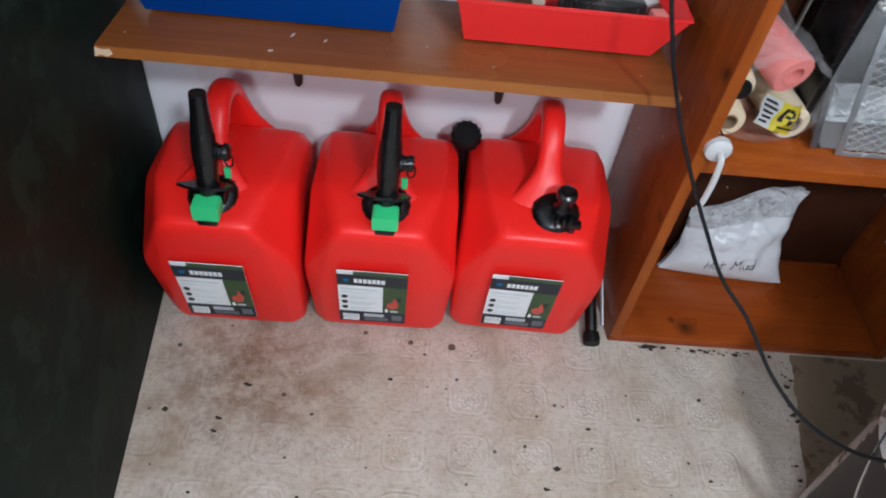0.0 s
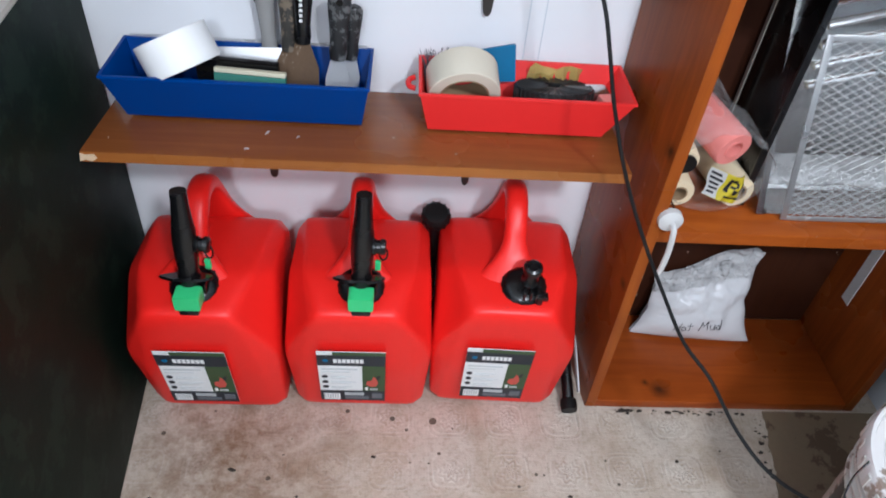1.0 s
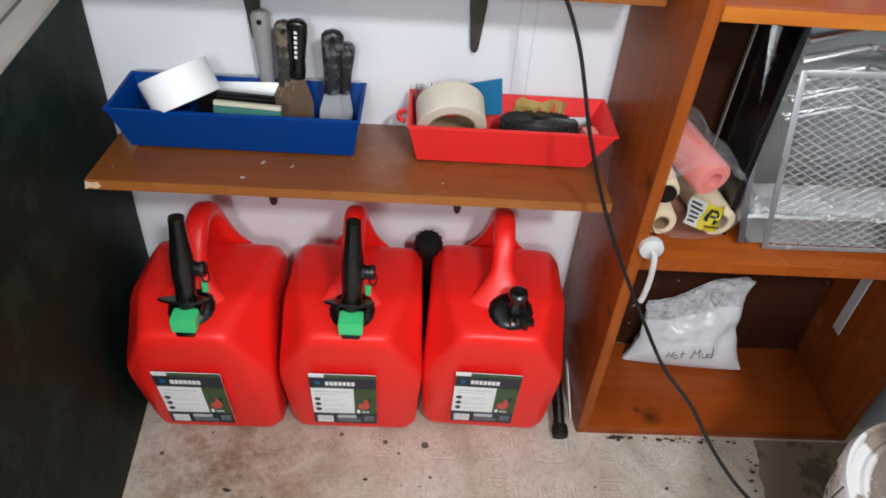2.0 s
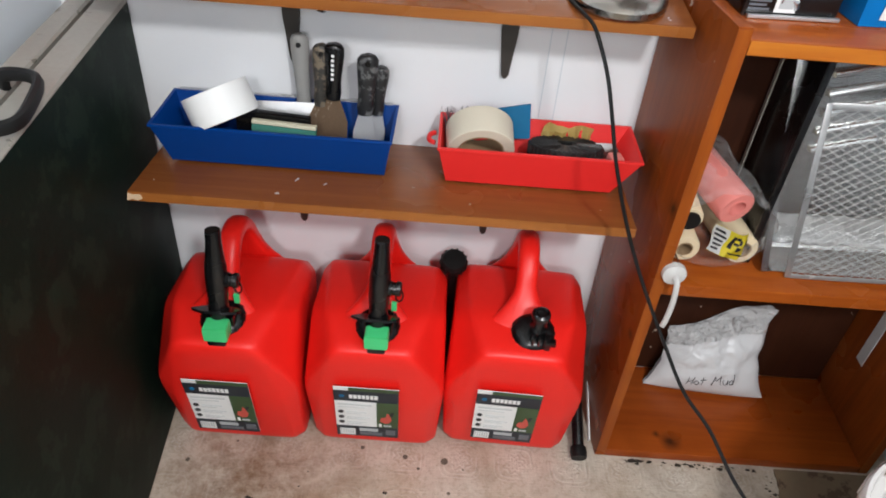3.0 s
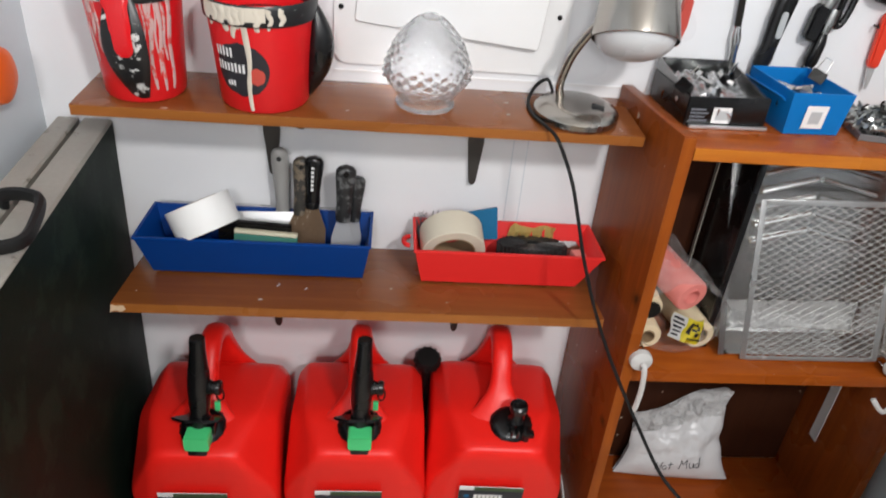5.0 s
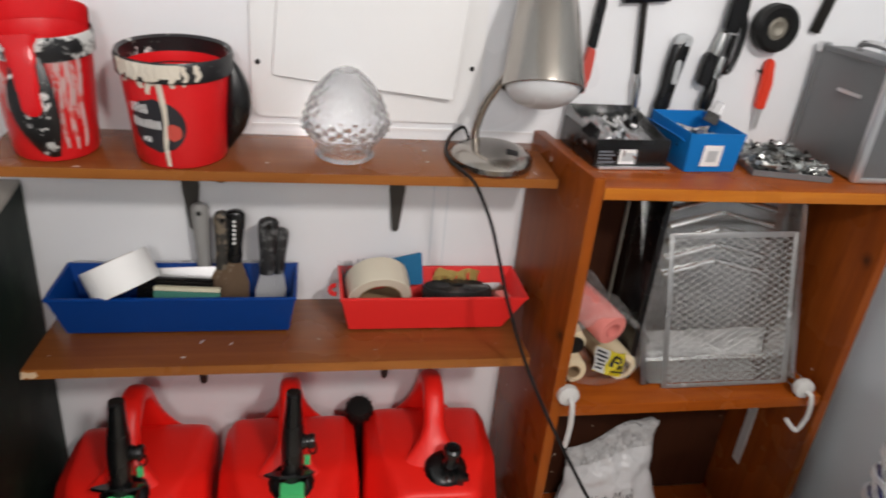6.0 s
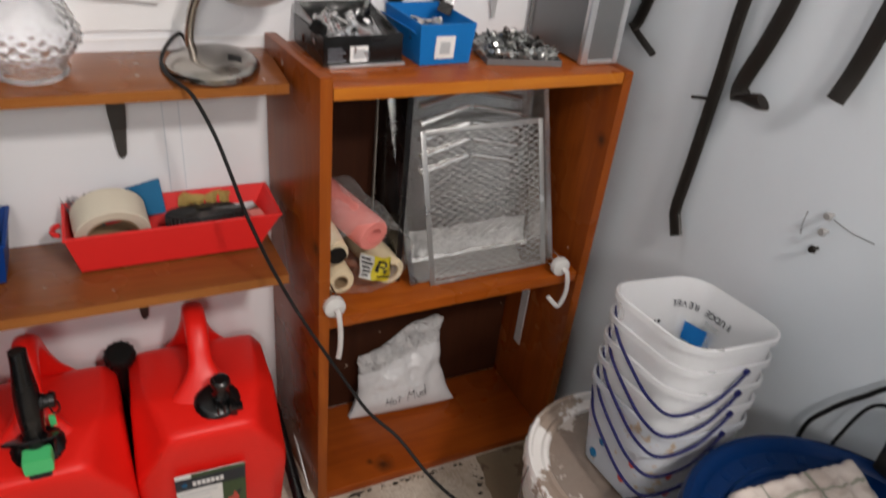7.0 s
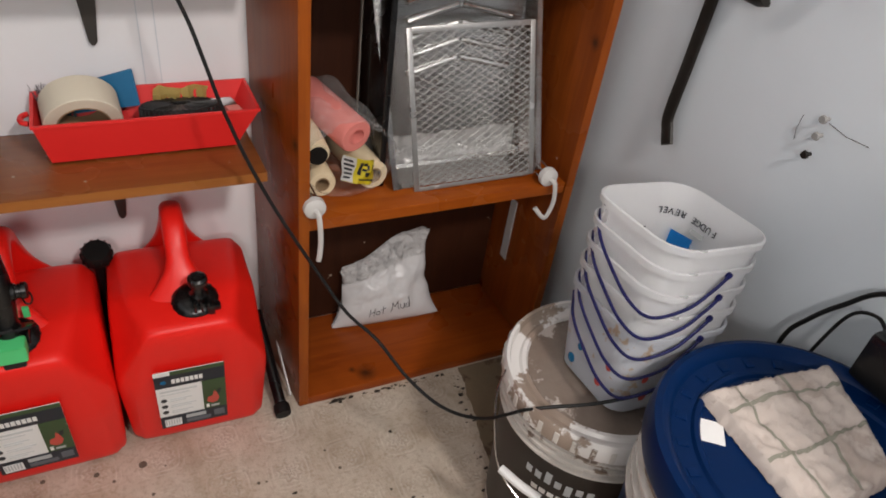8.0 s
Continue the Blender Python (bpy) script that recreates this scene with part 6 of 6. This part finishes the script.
# wide tub with a blue lid
tub = thing("blue_lidded_tub", pose(0.411, -0.928, 0.004), "wide white tub with a spattered dark blue lid", "tub")
part("body", lathe([(0, 0), (0.152, 0), (0.157, 0.005), (0.178, 0.492), (0.181, 0.496), (0.181, 0.502), (0, 0.502)], 72), BUCKET, tub)
part("band", lathe([(0.1735, 0.300), (0.1760, 0.302), (0.1800, 0.386), (0.1765, 0.388)], 64), BLUE_LID, tub, "dark blue band on the tub")
for z in (0.408, 0.432, 0.456, 0.480):
    part("hoop", lathe([(0.174, z - 0.006), (0.186, z - 0.003), (0.186, z + 0.003), (0.174, z + 0.006)], 72), BUCKET, tub)
lid = part("lid", lathe([(0.184, 0.490), (0.190, 0.490), (0.1915, 0.496), (0.1905, 0.524), (0.187, 0.533), (0.179, 0.536), (0.170, 0.532), (0.165, 0.524), (0.142, 0.522), (0.139, 0.526), (0.133, 0.526), (0.130, 0.522), (0, 0.521)], 96), BLUE_LID, tub, "dark blue spattered plastic lid")
for k in range(24):
    a = 2 * math.pi * k / 24
    part("lid_rib", moved(block(-0.006, 0.006, 0.147, 0.161, 0.5215, 0.5246, 0.001), Matrix.Rotation(a, 4, "Z")), BLUE_LID, lid)
solid("paper_tag", block(-0.014, 0.014, -0.016, 0.018, 0, 0.0008, 0.0002, 1), PAPER, "small white paper tag on a blue lid", "paper tag", pose(0.322, -0.852, 0.5265, 0, 0, -38))

# folded terry cloth with green check lines
TN = 46
def cloth_h(u, v):
    return 0.006 * noise.noise(Vector((u * 5, v * 5, 0.3))) + 0.004 * noise.noise(Vector((u * 14, v * 14, 2.0)))


cloth_corners = [Vector((0.342, -0.806, 0)), Vector((0.544, -0.823, 0)), Vector((0.478, -0.980, 0)), Vector((0.332, -0.988, 0))]


def cloth_point(u, v, lift=0.0):
    p = cloth_corners[0].lerp(cloth_corners[1], u).lerp(cloth_corners[3].lerp(cloth_corners[2], u), v)
    rag = 0.0035 * noise.noise(Vector((u * 22, v * 22, 5.0)))
    e = min(u, 1 - u, v, 1 - v)
    rnd = min(1.0, e / 0.05)
    z = 0.5275 + 0.019 * math.sqrt(max(0, 1 - (1 - rnd) ** 2)) + cloth_h(u, v) * rnd + lift
    return Vector((p.x + rag, p.y + rag, z))


towel = thing("folded_towel", pose(0, 0, 0), "folded cream terry towel with faded green check lines", "towel")
tb = bmesh.new()
tv = [[tb.verts.new(cloth_point(i / TN, j / TN)) for j in range(TN + 1)] for i in range(TN + 1)]
for i in range(TN):
    for j in range(TN):
        tb.faces.new((tv[i][j], tv[i + 1][j], tv[i + 1][j + 1], tv[i][j + 1]))
part("cloth", tb, TOWEL, towel, angle=180)
fz = bmesh.new()
r4 = random.Random(8)
fuzz_v, fuzz_f = [], []
for _ in range(5200):
    u, v = r4.random(), r4.random()
    if r4.random() < 0.3:
        e = r4.choice((0, 1))
        u, v = (e, v) if r4.random() < 0.5 else (u, e)
    p = cloth_point(u, v)
    d = Vector((r4.random() - 0.5, r4.random() - 0.5, 0.5 + 0.5 * r4.random())).normalized() * 0.0022
    w = Vector((0.0006, 0, 0))
    n0 = len(fuzz_v)
    fuzz_v += [p - w, p + w, p + d]
    fuzz_f.append((n0, n0 + 1, n0 + 2))
fm = bpy.data.meshes.new("terry_nap")
fm.from_pydata([tuple(q) for q in fuzz_v], [], fuzz_f)
fm.materials.append(TOWEL)
fo = new("terry_nap", fm)
fo.parent = towel
tagged(fo, kind="stuff")
fz.free()


def stripe(fixed, along_u, w):
    sb = bmesh.new()
    a_row, b_row = [], []
    for k in range(41):
        s = 0.03 + 0.94 * k / 40
        c = fixed + 0.02 * math.sin(s * 7 + fixed * 9)
        for row, off in ((a_row, -w), (b_row, w)):
            u, v = (s, c + off) if along_u else (c + off, s)
            row.append(sb.verts.new(cloth_point(u, v, 0.0007)))
    for k in range(40):
        sb.faces.new((a_row[k], a_row[k + 1], b_row[k + 1], b_row[k]))
    part("check_line", sb, TOWEL_GREEN, towel, "faded green check line")


for c in (0.20, 0.60):
    stripe(c, True, 0.014)
for c in (0.20, 0.58):
    stripe(c, False, 0.012)

# ---- power adapter and cables by the wall ----
adapter = thing("power_adapter", pose(0.600, -0.885, 0.585), "black power adapter against the wall beside the tub", "power adapter")
part("body", block(-0.052, 0.006, -0.040, 0.040, -0.040, 0.032, 0.006), BLACK, adapter)
part("cable", tube(smooth_path([(-0.020, 0.036, 0.020), (-0.014, 0.060, 0.028), (-0.012, 0.090, 0.006), (-0.016, 0.105, -0.060), (-0.030, 0.112, -0.150)], 6), 0.0026, 8), BLACK_MATT, adapter, "thin black cable")
solid("black_cable", tube(smooth_path([(0.585, -0.735, 0.38), (0.588, -0.730, 0.487), (0.590, -0.748, 0.540), (0.592, -0.778, 0.592), (0.594, -0.82, 0.645), (0.594, -0.92, 0.680), (0.594, -1.05, 0.690)], 6), 0.0036, 8), BLACK_MATT, "thick black cable sweeping along the wall", "cable")

# ---- tools on the side wall ----
def hung_bar(points, width, label, name="pry_bar", thick=0.45):
    """A flat steel bar on the side wall; points are (y, z, distance from the wall)."""
    pts = smooth_path([(XR - d, y, z) for y, z, d in points], 6)
    return solid(name, tube(pts, width, 10, flat=thick, side=(0, 1, 0)), RUST, label, "pry bar", group="hanging tools")


hung_bar([(-0.330, 1.30, 0.016), (-0.262, 1.180, 0.014), (-0.205, 1.060, 0.013), (-0.172, 0.945, 0.014), (-0.163, 0.920, 0.020)], 0.013, "dark steel bar hanging on the grey wall")
hung_bar([(-0.160, 0.922, 0.016), (-0.195, 0.910, 0.022), (-0.245, 0.898, 0.034)], 0.006, "thin steel foot under a hanging bar", "angle_iron")
hung_bar([(-0.430, 1.280, 0.016), (-0.402, 1.120, 0.015), (-0.382, 1.020, 0.014), (-0.379, 0.900, 0.013), (-0.375, 0.760, 0.013), (-0.373, 0.672, 0.015), (-0.384, 0.647, 0.018), (-0.397, 0.628, 0.022)], 0.0125, "long dark flat pry bar hanging on the grey wall")
solid("wall_nail", tube([(XR, -0.352, 0.858), (XR - 0.030, -0.352, 0.862)], 0.003, 8), RUST, "steel nail holding a pry bar", "nail", group="wall nails")
hung_bar([(-0.480, 1.250, 0.016), (-0.462, 1.060, 0.014), (-0.445, 0.980, 0.013), (-0.425, 0.915, 0.014), (-0.428, 0.893, 0.018), (-0.455, 0.893, 0.026), (-0.486, 0.902, 0.034)], 0.015, "dark hooked wrecking bar hanging on the grey wall", "wrecking_bar")
hung_bar([(-0.620, 1.230, 0.016), (-0.600, 1.060, 0.015), (-0.587, 0.980, 0.014), (-0.582, 0.938, 0.024)], 0.014, "short dark bar hanging on the grey wall")
for y, z in ((-0.629, 0.790), (-0.630, 0.766), (-0.627, 0.736)):
    solid("wall_screw", tube([(XR + 0.001, y, z), (XR - 0.010, y, z), (XR - 0.0105, y, z), (XR - 0.014, y, z)], [0.0028, 0.0028, 0.0062, 0.0050], 12), GREY_HANDLE if z > 0.75 else RUST, "small steel screw in the grey wall", "screw", group="wall nails")
for a, b in (((-0.594, 0.779), (-0.596, 0.742)), ((-0.634, 0.786), (-0.697, 0.784))):
    solid("thin_wire", tube([(XR - 0.003, a[0], a[1]), (XR - 0.006, (a[0] + b[0]) / 2, (a[1] + b[1]) / 2 - 0.002), (XR - 0.002, b[0], b[1])], 0.0005, 5), RUST, "thin loose wire on the grey wall", "wire")

# ---- electrical panel cover and tools on the back wall ----
cover = thing("electrical_panel", pose(0, 0, 0), "white enamelled electrical panel cover with a door", "electrical panel")
plate = loft([[Vector((p.x, -0.0015, p.y)) for p in rrect(0.372, 0.55, 0.022, 6, 0, -0.314, 1.162)], [Vector((p.x, -0.006, p.y)) for p in rrect(0.370, 0.548, 0.021, 6, 0, -0.314, 1.162)]])
part("cover_plate", plate, ENAMEL, cover)
door = loft([[Vector((p.x, 0.0, p.y)) for p in rrect(0.293, 0.44, 0.006, 4, 0, 0, 0.22)], [Vector((p.x, -0.0045, p.y)) for p in rrect(0.290, 0.437, 0.005, 4, 0, 0, 0.22)]])
moved(door, Matrix.Translation((-0.3215, -0.0135, 0.943)) @ Matrix.Rotation(radians(4.9), 4, "Y") @ Matrix.Rotation(radians(-2.4), 4, "Z"))
part("door", door, ENAMEL, cover, "white door hanging askew")
for x, z in ((-0.488, 0.975), (-0.146, 0.981), (-0.480, 1.40), (-0.150, 1.40)):
    part("cover_screw", moved(lathe([(0, 0), (0.0042, 0), (0.0038, 0.002), (0, 0.0026)], 14), Matrix.Translation((x, -0.0061, z)) @ Matrix.Rotation(radians(90), 4, "X")), BLACK_MATT, cover, "dark screw head")
solid("wall_seam", block(-0.50, -0.02, -0.0022, 0.0, 0.872, 0.876, 0), ENAMEL, "thin white caulk line above the shelf", "trim", kind="structure", smooth=False)
solid("wall_wire", tube(smooth_path([(-0.136, -0.003, 0.965), (-0.141, -0.004, 0.935), (-0.139, -0.003, 0.905)], 4), 0.0014, 6), RUST, "short bare wire on the white wall", "wire")
for x in (-0.19, -0.165):
    solid("scuff_ridge", block(x - 0.0008, x + 0.0008, -0.0012, 0.0, 0.60, 0.78, 0.0), GREY_WALL, "faint vertical ridge in the white paint", "trim", kind="structure", smooth=False)
solid("wall_chip", prism([(-0.008, 0), (0.0, 0.002), (0.009, -0.001), (0.002, -0.003)], -0.0012, 0.0), RUST, "small dark chip in the wall paint", "wall chip", pose(-0.556, 0, 0.772), kind="structure", smooth=False)
BW = -0.002


def hung(name, label, category, x, z, turn=0):
    return thing(name, pose(x, BW, z, 0, turn, 0), label, category, "hanging tools")


knife = hung("utility_knife", "red and black utility knife hung on the wall", "utility knife", 0.046, 0.955, 3)
part("grip", prism([(-0.006, 0), (0.004, -0.004), (0.010, 0.030), (0.009, 0.070), (-0.004, 0.075), (-0.008, 0.040)], -0.016, -0.002, 0.002), RED_INK, knife, "red plastic grip")
part("body", prism([(-0.006, 0.075), (0.009, 0.071), (0.010, 0.150), (-0.004, 0.155)], -0.015, -0.003, 0.002), BLACK, knife)
bar = hung("socket_wrench", "dark long-handled socket wrench hung on the wall", "socket wrench", 0.152, 0.885, -6)
part("shaft", tube([(0, -0.010, 0.055), (0, -0.010, 0.22)], 0.0055, 12), RUST, bar)
part("joint", tube([(0, -0.011, 0.0), (0, -0.011, 0.02), (0, -0.011, 0.060), (0, -0.010, 0.085), (0, -0.010, 0.105)], [0.007, 0.0075, 0.006, 0.009, 0.006], 12), CHROME, bar, "bright swivel joint")
part("cross_bar", tube([(-0.038, -0.010, 0.228), (0.042, -0.010, 0.228)], 0.008, 12), BLACK, bar)
saw = hung("drywall_saw", "black-handled drywall saw hung on the wall", "saw", 0.200, 0.930, 2)
part("end_cap", loft([[Vector((0.006 + hw * math.cos(a), -0.014 + 0.011 * math.sin(a), z)) for a in [2 * math.pi * k / 16 for k in range(16)]] for hw, z in ((0.0162, 0.112), (0.0165, 0.122), (0.0120, 0.128), (0.004, 0.130))]), PALE_INK, saw, "pale grey end cap")
part("collar", tube([(-0.009, -0.014, -0.016), (-0.008, -0.014, 0.002)], 0.0088, 12), BLACK_MATT, saw)
grip_s = loft([[Vector((cx + hw * math.cos(a), -0.014 + 0.011 * math.sin(a), z)) for a in [2 * math.pi * k / 16 for k in range(16)]] for cx, hw, z in ((-0.006, 0.010, 0.0), (-0.004, 0.015, 0.006), (-0.001, 0.013, 0.035), (0.001, 0.016, 0.075), (0.004, 0.017, 0.105), (0.006, 0.013, 0.120), (0.007, 0.006, 0.124))])
part("handle", grip_s, BLACK, saw)
part("inlay", moved(loft([[Vector((p.x, -0.026, p.y)) for p in rrect(0.011, 0.042, 0.0054, 5, 0, 0.002, 0.068)], [Vector((p.x, -0.0275, p.y)) for p in rrect(0.009, 0.040, 0.0044, 5, 0, 0.002, 0.068)]]), pose(0, 0, 0)), PALE_INK, saw, "pale grey oval inlay")
part("blade", prism([(-0.016, 0.002), (0.006, 0.002), (-0.004, -0.055), (-0.012, -0.055)], -0.0145, -0.0132), BLADE, saw, smooth=False)
pl = hung("bar_clamp", "black and steel bar clamp hung on the wall", "clamp", 0.272, 0.900, 5)
part("bar", block(-0.0045, 0.0045, -0.010, -0.006, 0.0, 0.255, 0.0008), RUST, pl, "dark steel bar")
part("upper_jaw", prism([(-0.012, 0.170), (0.014, 0.168), (0.020, 0.205), (0.016, 0.250), (-0.006, 0.252), (-0.014, 0.215)], -0.026, -0.011, 0.003), BLACK, pl)
part("fixed_jaw", prism([(-0.030, 0.078), (-0.008, 0.074), (-0.005, 0.122), (-0.012, 0.134), (-0.028, 0.130)], -0.024, -0.008, 0.003), BLACK, pl)
part("swivel", tube([(-0.010, -0.016, 0.128), (-0.008, -0.016, 0.140), (-0.006, -0.016, 0.166)], [0.0095, 0.0112, 0.0090], 16), DULL_STEEL, pl, "pale steel swivel")
part("swivel", tube([(0.002, -0.018, 0.092), (0.003, -0.018, 0.108), (0.004, -0.018, 0.128)], [0.0080, 0.0092, 0.0078], 16), DULL_STEEL, pl, "pale steel swivel")
part("screw_grip", tube([(0.000, -0.017, 0.036), (0.000, -0.017, 0.044), (0.002, -0.017, 0.074), (0.002, -0.017, 0.090)], [0.0090, 0.0115, 0.0105, 0.0070], 14), BLACK, pl, "black screw handle")
part("spindle", tube([(-0.004, -0.014, -0.004), (-0.002, -0.016, 0.038)], 0.0034, 10), CHROME, pl)
part("tail_spindle", tube([(0.010, -0.012, 0.004), (0.009, -0.014, 0.040)], 0.0026, 10), CHROME, pl)
part("trigger", tube(smooth_path([(0.012, -0.016, 0.205), (0.024, -0.016, 0.190), (0.030, -0.016, 0.150), (0.026, -0.016, 0.112), (0.016, -0.016, 0.104), (0.013, -0.016, 0.130), (0.014, -0.016, 0.165)], 5), 0.0052, 10), BLACK, pl, "curved black trigger")
whl = hung("tape_reel", "round black tape reel with a pale hub on the wall", "reel", 0.370, 1.080)
turn_y = Matrix.Rotation(radians(90), 4, "X")
part("tyre", moved(lathe([(0.020, 0.004), (0.034, 0.003), (0.040, 0.008), (0.040, 0.026), (0.034, 0.031), (0.020, 0.030), (0.020, 0.004)], 40), turn_y), BLACK_MATT, whl)
part("hub", moved(lathe([(0, 0.006), (0.0195, 0.006), (0.0195, 0.024), (0.012, 0.026), (0.006, 0.022), (0, 0.022)], 28), turn_y), HUB, whl, "pale metal hub")
kn2 = hung("utility_knife", "red-handled utility knife hung on a nail", "utility knife", 0.390, 0.905, -3)
part("grip", prism([(-0.009, 0.035), (0.009, 0.033), (0.011, 0.080), (0.009, 0.118), (-0.002, 0.124), (-0.009, 0.115)], -0.017, -0.003, 0.003), plain("orange_red_grip", (0.75, 0.05, 0.02), 0.4), kn2, "orange-red plastic grip")
part("blade", prism([(-0.007, 0.034), (0.007, 0.034), (0.003, -0.004), (-0.002, -0.002)], -0.0115, -0.0085), BLADE, kn2, smooth=False)
part("hook", tube([(-0.012, 0.0, 0.100), (-0.016, -0.018, 0.100), (-0.018, -0.018, 0.106)], 0.0018, 6), RUST, kn2)
sqr = hung("steel_square", "dark steel bar hung near the corner", "square", 0.455, 1.075, 12)
part("blade", block(-0.010, 0.010, -0.008, -0.004, 0.0, 0.14, 0.001), RUST, sqr)
